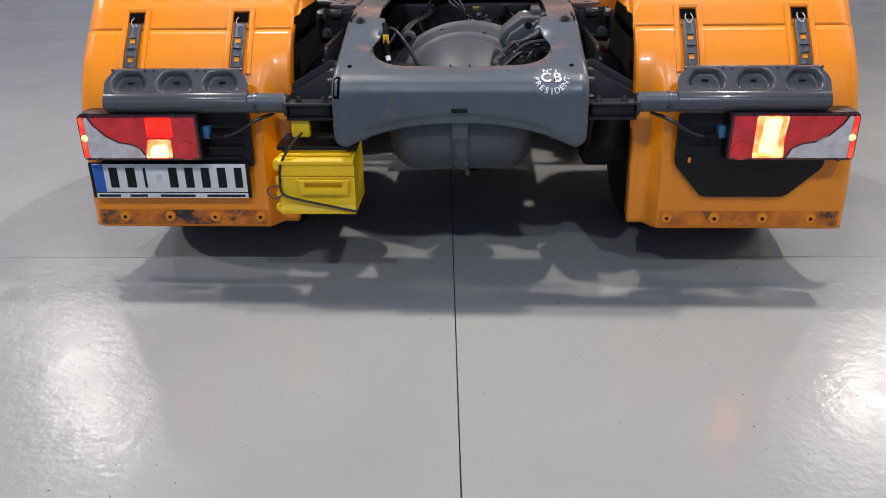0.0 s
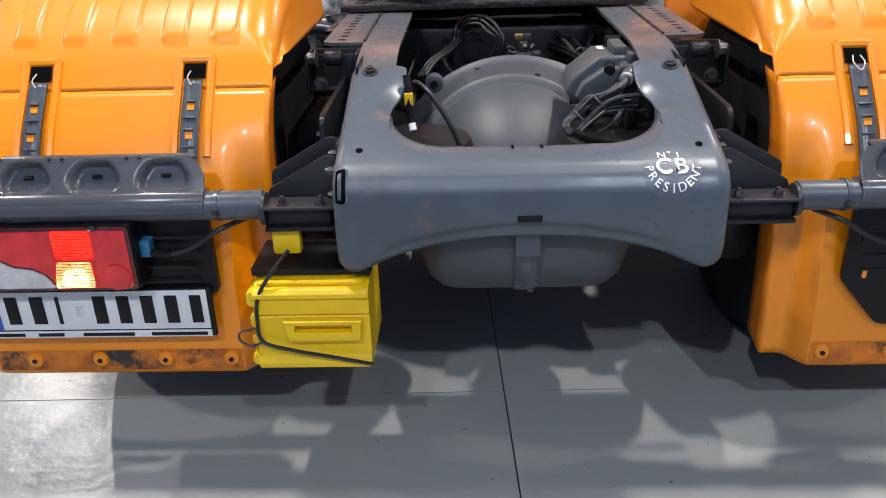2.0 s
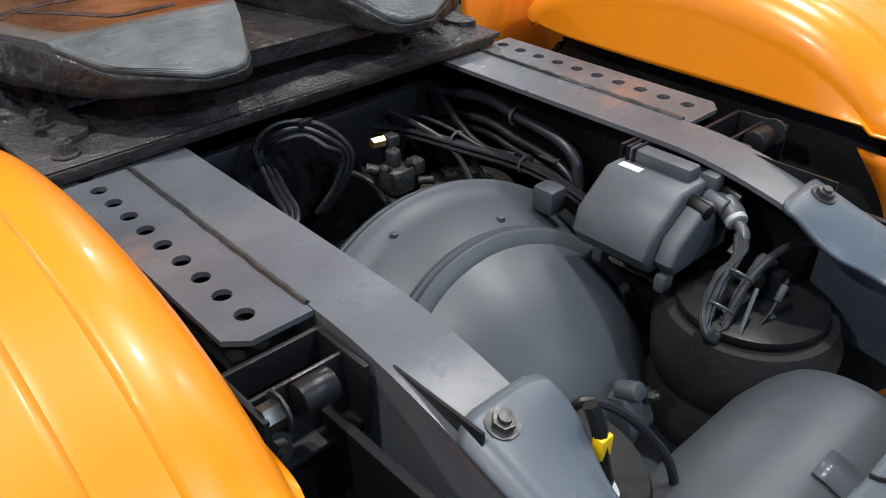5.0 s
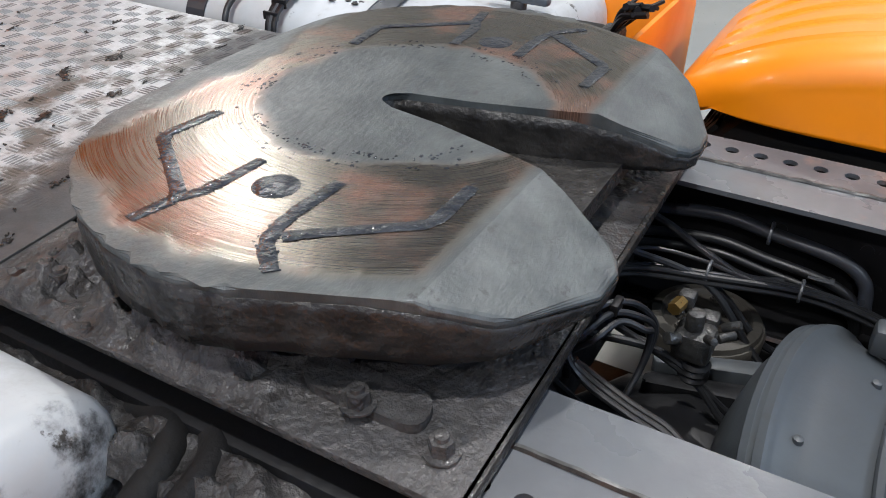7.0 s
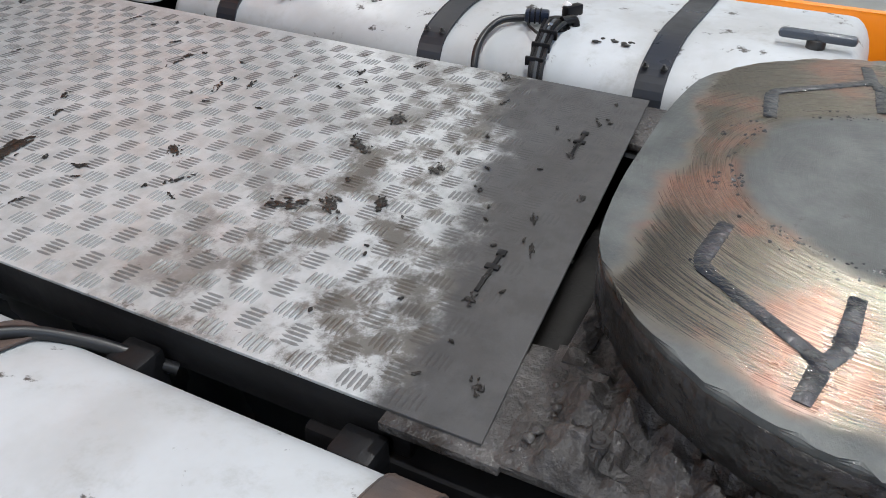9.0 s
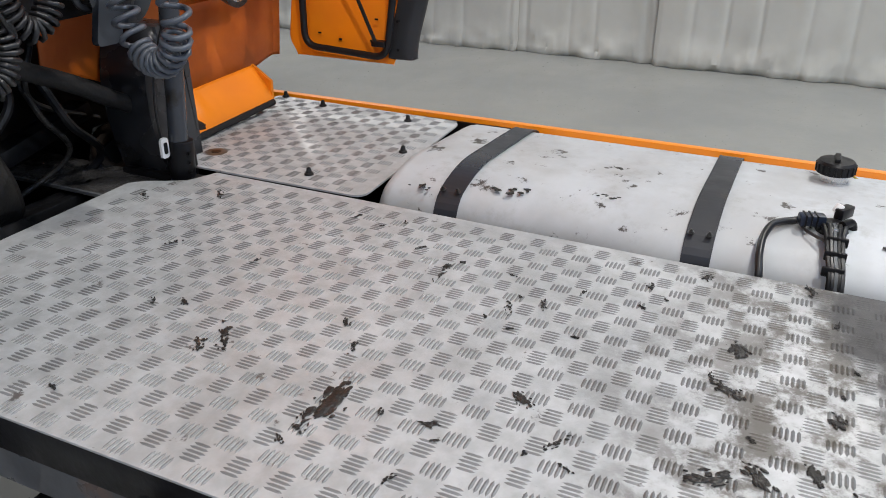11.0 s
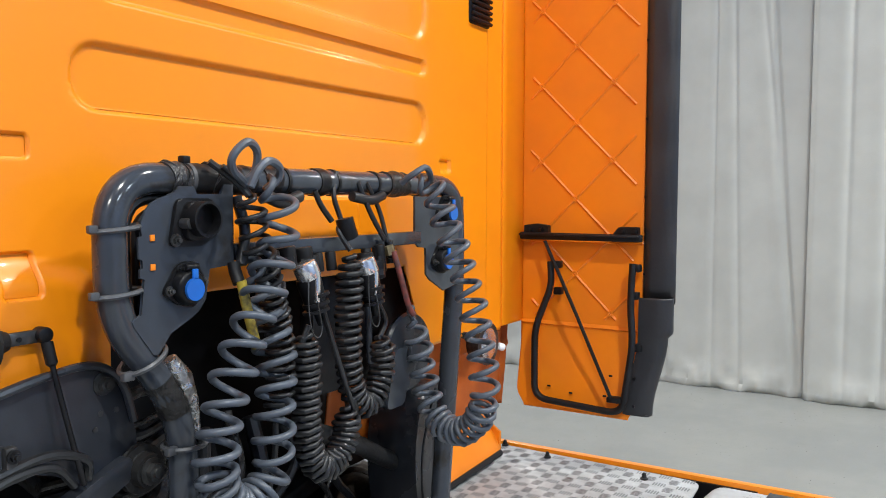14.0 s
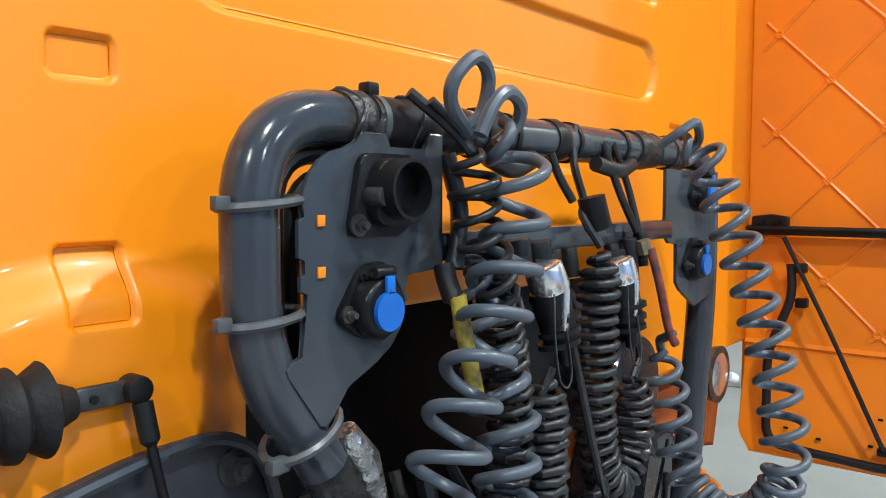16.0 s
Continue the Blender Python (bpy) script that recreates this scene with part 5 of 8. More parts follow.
for k, (x, y, size, long, turn) in enumerate(((0.222, 1.948, 0.008, 4.0, 0.1), (0.18, 1.946, 0.012, 1.3, 0.4), (-0.209, 1.929, 0.008, 3.4, 0.05), (-0.275, 1.928, 0.014, 1.4, 0.2), (-0.262, 2.868, 0.045, 1.6, 0.1), (-0.32, 2.88, 0.018, 2.4, 0.2), (0.213, 2.895, 0.012, 4.0, 0.05), (0.255, 2.897, 0.016, 1.0, 0),
                                            (-0.2, 2.515, 0.014, 3.0, 2.6), (-0.24, 2.55, 0.008, 1, 0), (0.173, 2.298, 0.03, 1.2, 0.3), (0.045, 2.3, 0.026, 1.5, 0.9), (-0.18, 2.30, 0.03, 1.4, 2.0), (-0.155, 2.23, 0.028, 1.6, 0.8), (-0.122, 2.591, 0.022, 1.5, 1.0), (-0.242, 2.703, 0.016, 1.4, 2.0),
                                            (0.145, 2.719, 0.014, 2.6, 0.3), (-0.165, 3.15, 0.022, 3.0, 0.6), (-0.21, 3.17, 0.018, 2.0, 0.5), (-0.034, 2.972, 0.014, 1.6, 0.4), (-0.104, 2.917, 0.014, 1.8, 0.3), (0.181, 2.66, 0.012, 2.4, 0.2), (0.346, 2.487, 0.012, 1.6, 0), (0.435, 2.389, 0.016, 1.3, 0), (-0.424, 1.848, 0.014, 1.4, 0.6), (0.461, 2.19, 0.018, 1.8, 0.3), (0.046, 1.879, 0.01, 1.4, 0),
                                            (-0.045, 1.926, 0.01, 2, 0.2), (-0.126, 1.895, 0.009, 2.6, 0.2), (0.334, 1.944, 0.009, 2.2, 0.5), (0.38, 3.6, 0.016, 2.5, 0.7), (0.29, 3.77, 0.014, 3, 0.9), (0.1, 3.5, 0.012, 2, 2.4), (-0.1, 3.3, 0.012, 2, 1), (0.031, 2.137, 0.02, 1.4, 0.4), (-0.114, 2.164, 0.02, 1.5, 0.3))):
    smear(x, y, size, long, turn, k)
rnd = random.Random(8)
for k in range(22):
    smear(rnd.uniform(-0.45, 0.45), rnd.uniform(1.89, 2.12), rnd.uniform(0.002, 0.005), rnd.uniform(1, 2.5), rnd.uniform(0, 3), 100 + k)
for k in range(26):
    smear(rnd.uniform(-0.45, 0.45), rnd.uniform(2.1, 3.4), rnd.uniform(0.003, 0.008), rnd.uniform(1, 3), rnd.uniform(0, 3), 200 + k)
for x, y, turn in ((0.226, 1.948, 0.06), (-0.205, 1.93, 0.05)):
    m4 = Matrix.Translation((x, y, DECK + 0.002)) @ Matrix.Rotation(turn, 4, "Z")
    sl = part("deck_slot", box((0, 0, 0), (0.10, 0.007, 0.003), 0.001, m4), BLACK, deck, "narrow black slot in the deck plate")
    part("slot_knob", box((0.012, 0, 0), (0.012, 0.022, 0.004), 0.001, m4), BLACK, sl)
    part("slot_knob", box((0.05, 0, 0), (0.014, 0.014, 0.004), 0.001, m4), BLACK, sl)
side_deck = part("side_deck_plate", slab(round_poly([(0.508, 3.25), (1.215, 3.285), (1.238, 4.02), (0.508, 4.02)], [0.04, 0.05, 0.02, 0.02]), 0.005, "z", DECK), TREAD, truck, "aluminium tread plate cover with black rubber studs", False)
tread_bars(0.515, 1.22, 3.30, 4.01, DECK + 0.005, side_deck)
rh = part("rust_ring", lathe([(0.0, 0.034), (0.0012, 0.03), (0.0014, 0.014)], (0.63, 3.815, DECK + 0.0052), "z", 24), RUST_PIPE, side_deck, "rust stain round a hole in the plate")
part("plate_hole", cyl((0.63, 3.815, DECK + 0.0055), (0.63, 3.815, DECK + 0.0075), 0.014, seg=16), BLACK, rh)
for x, y in ((1.148, 3.448), (1.182, 3.798), (0.862, 3.318), (0.586, 3.463), (1.228, 3.985), (0.93, 3.985), (0.8, 3.97)):
    part("rubber_stud", lathe([(0, 0.013), (0.005, 0.012), (0.007, 0.008), (0.018, 0.006), (0.021, 0.004)], (x, y, DECK + 0.005), "z", 14), RUBBER, side_deck)

# thin black sheet on the skirt's inner face beside the tank end
part("skirt_black_sheet", box((1.234, 3.3, 0.6), (0.008, 0.36, 0.6), 0), BLACK, truck)
part("side_locker", box((0.88, 3.66, 0.62), (0.60, 0.68, 0.54), 0.02), BLACK, truck)
# rails and brackets under the deck edge
for s in (-1, 1):
    part("deck_bearer", box((s * 0.47, 2.95, DECK - 0.045), (0.05, 2.1, 0.07), 0.003), DARK, truck)
    for y in (1.95, 2.3, 2.65, 3.0, 3.4):
        part("deck_bracket", box((s * 0.53, y, DECK - 0.09), (0.05, 0.06, 0.1), 0.006), DARK, truck)


def fuel_tank(s, ya, yb, top, name):
    """A long tank with rounded edges, straps, and rounded ends."""
    xi, xo, h, r = 0.545, 1.23, 0.56, 0.13
    outline = round_poly([(xi, top - 0.02), (xi + 0.16, top + 0.03), (xo, top + 0.0), (xo, top - h), (xi, top - h)], [0.07, 0.25, 0.12, 0.1, 0.1], 8)
    cx, cz = sum(x for x, z in outline) / len(outline), sum(z for x, z in outline) / len(outline)
    bm, rings = bmesh.new(), []
    r = 0.06
    stops = [(0.0, 0.55)] + [(r * (1 - math.cos(a)), 1 - 0.34 * (1 - math.sin(a))) for a in (radians(d) for d in range(0, 91, 15))]
    for y, k in [(ya + d, k) for d, k in stops] + [(yb - d, k) for d, k in stops[::-1]]:
        rings.append([bm.verts.new((s * (cx + (x - cx) * k), y, cz + (z - cz) * k)) for x, z in outline])
    n = len(outline)
    for a, b in zip(rings, rings[1:]):
        for i in range(n):
            bm.faces.new((a[i], a[(i + 1) % n], b[(i + 1) % n], b[i]))
    bm.faces.new(rings[0])
    bm.faces.new(rings[-1])
    bmesh.ops.recalc_face_normals(bm, faces=bm.faces)
    ob = part("fuel_tank", bm, WHITE_TANK, truck, name)
    return ob, outline


def strap_over(s, outline, y, w, parent, mat):
    top = [p for p in outline if p[1] > 0.70]
    line = rounded_line([(s * (x + 0.0), y, z + 0.006) for x, z in top], 0.02, 2)

    def f(u, v):
        p = lerp_line(line, u)
        return (p.x, y - w / 2 + w * v, p.z)
    st = part("tank_strap", surface(50, 2, f), mat, parent, "dark steel strap over the tank", smooth=False, thick=0.005)
    for e in (-1, 1):
        part("strap_edge", sweep([Vector(f(k / 40, 0.5 + 0.5 * e)) + Vector((0, 0, 0.002)) for k in range(41)], 0.002, 6), mat, st)
    return st


tank_r, ol = fuel_tank(1, 1.5, 3.262, 0.925, "dirty white fuel tank with dark straps")
for y in (1.905, 2.43, 3.04):
    st = strap_over(1, ol, y, 0.06, tank_r, BRACKET)
    for k in (-0.02, 0.02):
        part("bolt", hex_bolt(bmesh.new(), (0.585, y + k, 0.93), (-0.4, 0, 1), 0.005, 0.004), STEEL, st)
tank_l, ol2 = fuel_tank(-1, 1.47, 3.1, 0.90, "dirty white fuel tank with rusty straps")
RUSTY = material("rusty_strap", (0.11, 0.075, 0.06), (0.06, 0.05, 0.048), 12, 0.6, 0.15, bump=0.2, bump_scale=60)
for y in (1.85, 2.42, 3.0):
    strap_over(-1, ol2, y, 0.06, tank_l, RUSTY)
part("hose", sweep(smooth_line([(-1.0, 2.52, 0.93), (-0.8, 2.47, 0.94), (-0.64, 2.42, 0.925), (-0.56, 2.36, 0.88), (-0.5, 2.26, 0.82)]), 0.0095), HOSE_BLACK, tank_l)

def tank_clot(x, y, z, size, seed):
    rnd = random.Random(seed)
    bm = bmesh.new()
    for c in range(14):
        a, d = rnd.uniform(0, 6.28), size * rnd.random()
        px, py, r = x + d * math.cos(a), y + d * math.sin(a) * 1.8, size * rnd.uniform(0.08, 0.3)
        bmesh.ops.create_icosphere(bm, subdivisions=1, radius=r, matrix=Matrix.Translation((px, py, z - 0.06 * abs(px - 0.85) ** 2)) @ Matrix.Diagonal((1, rnd.uniform(0.6, 1.6), 0.25, 1)))
    part("dirt_clot", bm, GREASE, tank_r, "black dirt clots on the tank", kind="stuff")


for k, (x, y, z, size) in enumerate(((0.66, 2.92, 0.975, 0.03), (0.75, 2.86, 0.981, 0.025), (0.9, 2.75, 0.978, 0.035), (0.72, 2.7, 0.98, 0.02), (1.02, 2.62, 0.968, 0.03), (0.86, 2.35, 0.979, 0.03), (0.7, 2.05, 0.978, 0.03), (0.95, 1.98, 0.975, 0.025), (0.8, 1.8, 0.98, 0.03), (0.62, 3.15, 0.965, 0.025))):
    tank_clot(x - 0.03, y - 0.03, z - 0.034, size, k)

for line, r, m2 in (([(-0.86, 1.43, 0.78), (-0.68, 1.413, 0.79), (-0.56, 1.43, 0.80), (-0.51, 1.47, 0.80), (-0.50, 1.56, 0.78)], 0.022, RUBBER), ([(-0.88, 1.385, 0.77), (-0.71, 1.368, 0.79), (-0.57, 1.37, 0.80), (-0.50, 1.40, 0.80), (-0.47, 1.50, 0.78)], 0.022, RUBBER), ([(-0.86, 1.30, 0.77), (-0.70, 1.288, 0.79), (-0.62, 1.28, 0.79), (-0.52, 1.26, 0.77)], 0.024, BRACKET)):
    hp = part("cooling_hose", sweep(smooth_line(line), r, 14), m2, truck, "thick black hose beside the tank end")
    if r < 0.023 and line[0][1] < 1.4:
        part("hose_clamp", cyl((-0.632, 1.366, 0.795), (-0.612, 1.366, 0.797), 0.0245, seg=18), STEEL, hp)
        part("clamp_screw", cyl((-0.62, 1.345, 0.825), (-0.60, 1.345, 0.825), 0.007, seg=10), STEEL, hp)

BLUE_BLACK = material("blue_black_plastic", (0.012, 0.018, 0.035), (0.008, 0.012, 0.024), 20, 0.35)

# filler cap and level sender
DROP = 0.03
cap = part("filler_cap", lathe([(0, 0.036), (0.004, 0.046), (0.03, 0.047), (0.036, 0.042), (0.038, 0.03), (0.038, 0.001)], (1.06, 2.17, 0.985), "z", 28), BLACK, tank_r, "black filler cap on a bright neck")
for k in range(18):
    a = 2 * math.pi * k / 18
    part("cap_rib", box((0, 0, 0), (0.004, 0.006, 0.022), 0.001, Matrix.Translation((1.06 + 0.047 * math.cos(a), 2.17 + 0.047 * math.sin(a), 1.002)) @ Matrix.Rotation(a, 4, "Z")), BLACK, cap)
part("cap_grip", box((1.06, 2.17, 1.026), (0.06, 0.014, 0.012), 0.003), BLACK, cap)
part("filler_neck", lathe([(0, 0.042), (0.006, 0.042), (0.008, 0.034), (0.04, 0.034)], (1.06, 2.17, 0.95), "z", 28), CAP_CHROME, cap)
part("seal_wire", sweep(smooth_line([(1.10, 2.15, 0.99), (1.115, 2.12, 0.965), (1.105, 2.09, 0.95)]), 0.003, 6), YELLOW_SLEEVE, cap)
DROP = 0.0
sender = part("level_sender", lathe([(0, 0.036), (0.008, 0.036), (0.01, 0.026), (0.024, 0.024), (0.026, 0.018), (0.026, 0.001)], (0.70, 2.168, 0.938), "z", 20), BLACK, tank_r, "black sender unit with hoses and cables")
for k in range(5):
    a = 2 * math.pi * k / 5
    part("bolt", hex_bolt(bmesh.new(), (0.70 + 0.03 * math.cos(a), 2.168 + 0.03 * math.sin(a), 0.946), (0, 0, 1), 0.004, 0.004), STEEL, sender)
part("connector", box((0, 0, 0), (0.03, 0.056, 0.026), 0.005, Matrix.Translation((0.682, 2.212, 0.968)) @ Matrix.Rotation(0.3, 4, "Z")), BLUE_BLACK, sender, "blue-black cable connector")
for k in range(3):
    part("connector_rib", box((0, -0.008 + 0.012 * k, 0), (0.033, 0.004, 0.029), 0.001, Matrix.Translation((0.682, 2.212, 0.968)) @ Matrix.Rotation(0.3, 4, "Z")), BLACK, sender)
part("connector", box((0, 0, 0), (0.05, 0.022, 0.026), 0.004, Matrix.Translation((0.745, 2.148, 0.972)) @ Matrix.Rotation(-0.5, 4, "Z")), BLACK, sender)
part("white_cap", cyl((0.735, 2.165, 0.972), (0.742, 2.157, 0.99), 0.010, seg=14, bevel=0.003), WHITE, sender)
part("elbow", sweep(rounded_line([(0.715, 2.125, 0.94), (0.712, 2.13, 0.965), (0.68, 2.15, 0.965)], 0.012), 0.010), BLACK, sender)
part("hose", sweep(smooth_line([(0.69, 2.225, 0.962), (0.685, 2.25, 0.957), (0.65, 2.286, 0.957), (0.60, 2.301, 0.945), (0.55, 2.302, 0.922), (0.522, 2.296, 0.895), (0.512, 2.292, 0.86)]), 0.0085), HOSE_BLACK, sender)
part("thin_line", sweep(smooth_line([(0.685, 2.235, 0.955), (0.655, 2.22, 0.952), (0.63, 2.195, 0.95), (0.61, 2.175, 0.95)]), 0.0035, 6), HOSE_BLACK, sender)
part("crimp_ring", cyl((0.645, 2.163, 0.962), (0.636, 2.163, 0.96), 0.0095, seg=12), CAP_CHROME, sender)
for k in range(5):
    o = 0.008 * (k - 2)
    part("cable", sweep(smooth_line([(0.688 + 0.3 * abs(o), 2.168 + 1.6 * o, 0.96), (0.66, 2.164 + 1.3 * o, 0.964 + 0.004 * (k % 2)), (0.62, 2.162 + o, 0.956 + 0.003 * (k % 2)), (0.57, 2.157 + 0.9 * o, 0.937), (0.53, 2.15 + 0.8 * o, 0.912), (0.511, 2.146 + 0.8 * o, 0.87)]), 0.0052 if k != 2 else 0.0065, 6), (HOSE_BLACK, BLACK, TANK_GREY, HOSE_BLACK, BLACK)[k], sender)
for x, z in ((0.612, 0.954), (0.57, 0.938), (0.535, 0.917)):
    part("cable_tie", box((x, 2.157, z), (0.008, 0.044, 0.022), 0.003), BLACK, sender)
DROP = 0.03
filler2 = part("tank_breather", cyl((0.80, 1.66, 0.96), (0.80, 1.66, 1.0), 0.02, bevel=0.004), STEEL, tank_r)
part("handle", box((0.80, 1.66, 1.005), (0.03, 0.16, 0.02), 0.009), GREY, filler2)
filler2.location.y = -0.045
DROP = 0.0
part("air_valve_block", box((0.72, 1.42, 0.9), (0.1, 0.08, 0.12), 0.01), BLACK, truck)

# side skirt seen as an orange strip beyond the tank
sk = part("side_skirt", slab(round_poly([(1.35, 0.913), (4.3, 0.914), (4.3, 0.3), (1.35, 0.3)], 0.03), 0.026, "x", 1.243, 0.006), ORANGE, truck, "orange side skirt panel")

# ---- mudguards ----
MG = [(0.045, 0.20), (0.055, 0.4), (0.09, 0.6), (0.15, 0.73), (0.235, 0.835), (0.3, 0.915), (0.38, 0.985), (0.48, 1.035), (0.6, 1.062), (0.72, 1.068), (0.85, 1.055), (0.98, 1.02), (1.09, 0.965), (1.17, 0.905), (1.22, 0.83)]
MG_LINE = smooth_line([(0, y, z) for y, z in MG], 6)
MG_LEN = sum((b - a).length for a, b in zip(MG_LINE, MG_LINE[1:]))
MG_SPLIT = 0.0
for a, b in zip(MG_LINE, MG_LINE[1:]):
    if b.z <= 0.835 and b.y < 0.5:
        MG_SPLIT += (b - a).length / MG_LEN


def mg_place(s, t, v, ribs):
    """t along the profile, v across from the inner to the outer edge."""
    p = lerp_line(MG_LINE, t)
    q = lerp_line(MG_LINE, min(1.0, t + 0.004))
    r = lerp_line(MG_LINE, max(0.0, t - 0.004))
    d = (q - r).normalized()
    n = Vector((0, -d.z, d.y))
    flare = 0.035 * step(MG_SPLIT, MG_SPLIT + 0.13, t) * step(0.95, 0.7, t)
    k = max(0.0, (t - 0.80) / 0.2)
    nose = 0.22 * (1 - math.sqrt(max(0.0, 1 - k * k)))
    x = 0.572 + 0.713 * v
    off, sink = 0.0, 0.0
    if ribs:
        # inner wall, rounded edge along the profile, then the flat top
        xin = 0.568 + nose
        wall = max(0.0, p.z - 0.885)
        rad = min(0.075, wall + 0.012)
        if v < 0.18:
            w = v / 0.18
            if w < 0.35:
                x = xin - 0.4 * flare * (1 - w / 0.35)
                sink = rad + max(0.0, wall - rad) * (1 - w / 0.35)
            else:
                ang = (w - 0.35) / 0.65 * math.pi / 2
                x = xin + rad * (1 - math.cos(ang))
                sink = rad * (1 - math.sin(ang))
        else:
            x = xin + rad + (1.285 - xin - rad) * (v - 0.18) / 0.82
        if v > 1 - 0.06 / 0.7:
            k = (v - 1 + 0.06 / 0.7) * 0.7 / 0.06
            off -= 0.05 * (1 - math.sqrt(max(0.0, 1 - k * k)))
        for c in (0.683 + nose, 0.8, 0.917, 1.034, 1.151):
            off += 0.007 * step(0.031, 0.024, abs(x - c)) * step(0.928, 0.934, p.z)
    else:
        if v > 1 - 0.05 / 0.7:
            k = (v - 1 + 0.05 / 0.7) * 0.7 / 0.05
            off -= 0.04 * (1 - math.sqrt(max(0.0, 1 - k * k)))
        off -= 0.06 * step(0.13, 0.06, v) * step(0.80, 0.5, p.z)
        # pressed line near the foot
    pos = p + n * off
    # latch wells
    return Vector((s * x, pos.y, pos.z - sink))


def mudguard(s):
    ob = truck
    a = MG_SPLIT
    up = part("mudguard_top", surface(110, 190, lambda u, v: mg_place(s, a + 0.0012 + (1 - a - 0.0012) * u, v, True)), ORANGE, ob, "glossy orange upper mudguard shell", thick=0.005)
    lo = part("mudguard_rear", surface(40, 56, lambda u, v: mg_place(s, a * u, v, False)), ORANGE, ob, "orange rear mudguard panel with a scuffed foot", thick=0.005)
    # folded inner cheek
    def cheek(u, v):
        p = mg_place(s, a * u, 0.0, False)
        return (p.x + s * 0.012 * v, p.y + 0.12 * v, p.z)
    part("inner_cheek", surface(24, 3, cheek), ORANGE_DULL, lo, thick=0.004)
    # foot strip with screw bosses, scuffed
    for k in range(4):
        x = s * (0.70 + k * 0.155)
        p = mg_place(s, a * 0.055, (abs(x) - 0.585) / 0.7, False)
        b = part("screw_boss", lathe([(0, 0.02), (-0.006, 0.017), (-0.008, 0.012), (-0.008, 0.001)], p + Vector((0, -0.003, 0)), "y", 16), ORANGE, lo)
        part("screw", cyl(p + Vector((0, -0.008, 0)), p + Vector((0, -0.0135, 0)), 0.006, seg=10), BLACK, b)
    strip = surface(3, 40, lambda u, v: mg_place(s, a * (0.012 + 0.078 * u), 0.12 + 0.84 * v, False) + Vector((0, -0.0038, 0)))
    part("foot_strip", strip, SCUFFED, lo, "scuffed strip along the foot with worn black marks")
    # latches
    for x in (0.742, 1.10):
        v = (x - 0.585) / 0.7
        def at(z_t, dx=0.0, off=0.0):
            t = a * z_t
            p = mg_place(s, t, v, t > a)
            q = mg_place(s, t + 0.01, v, t > a)
            d = (q - p).normalized()
            return Vector((s * x + dx, p.y, p.z)) + Vector((0, -d.z, d.y)) * off
        def strap(u, w):
            return at(1.025 - 0.33 * u, (w - 0.5) * 0.04, 0.013)
        la = part("latch", surface(20, 2, strap), GREY, ob, "dark latch strap held by buckles", thick=0.006)
        part("latch_window", surface(6, 1, lambda u, w: at(1.035 + 0.055 * u, (w - 0.5) * 0.05, 0.0085)), VOID, la)
        for e in (-1, 1):
            part("latch_rail", sweep([at(0.76 + 0.35 * k / 16, e * 0.037, 0.0) for k in range(17)], 0.0115, 8), ORANGE, la)
        part("latch_rail", sweep([at(1.108, d, 0.0) for d in (-0.037, 0, 0.037)], 0.0115, 8), ORANGE, la)
        for u in (0.3, 0.6):
            c = Vector(strap(u, 0.5)) + Vector((0, -0.0035, 0.002))
            tilt = Matrix.Translation(c) @ Matrix.Rotation(math.atan2(strap(u - 0.1, 0.5).z - strap(u + 0.1, 0.5).z, strap(u - 0.1, 0.5).y - strap(u + 0.1, 0.5).y), 4, "X")
            part("strap_hole", box((0, 0, 0), (0.016, 0.016, 0.002), 0, tilt), ORANGE, la)
            part("buckle", box((0, 0.012, 0.003), (0.022, 0.006, 0.006), 0.002, tilt), STEEL, la)
            part("buckle", box((0, -0.028, 0.002), (0.03, 0.004, 0.004), 0.001, tilt), STEEL, la)
        tie = [at(1.06, -0.008, 0.012), at(1.03, -0.012, 0.02), at(1.0, 0.0, 0.024), at(1.03, 0.012, 0.02), at(1.06, 0.008, 0.012)]
        if s > 0:
            part("cable_tie", sweep(smooth_line(tie, 6), 0.0016, 6), CLEAR_LENS, la)
        else:
            part("cable_tie", sweep(smooth_line(tie[:3], 6), 0.0016, 6), CLEAR_LENS, la)
    return ob


SCUFFED = material("scuffed_orange", (0.80, 0.215, 0.006), (0.42, 0.10, 0.012), 14, 0.5, 0.15, bump=0.1, bump_scale=60, dirt=(0.025, 0.02, 0.018), dirt_scale=9, dirt_cut=0.52)
for s in (-1, 1):
    mudguard(s)

bh = part("hose_bundle", box((0.74, 1.36, 0.93), (0.07, 0.05, 0.07), 0.012), GREASE, truck, "black greasy bundle of hose ends beside the mudguard")
for k in range(12):
    rn = random.Random(k)
    part("hose_end", sweep(smooth_line([(0.74 + rn.uniform(-0.03, 0.03), 1.36, 0.95), (0.74 + rn.uniform(-0.05, 0.05), 1.33 + rn.uniform(-0.02, 0.02), 1.0), (0.74 + rn.uniform(-0.07, 0.07), 1.30 + rn.uniform(-0.03, 0.03), 1.0 + rn.uniform(0, 0.04))]), rn.choice((0.005, 0.008)), 6), BLACK, bh)
part("mudguard_front", slab(round_poly([(0.56, 0.62), (1.26, 0.62), (1.26, 0.92), (1.1, 0.95), (0.56, 0.95)], 0.03), 0.012, "y", 1.30, 0.003), ORANGE_DULL, truck, "orange front panel of the mudguard")

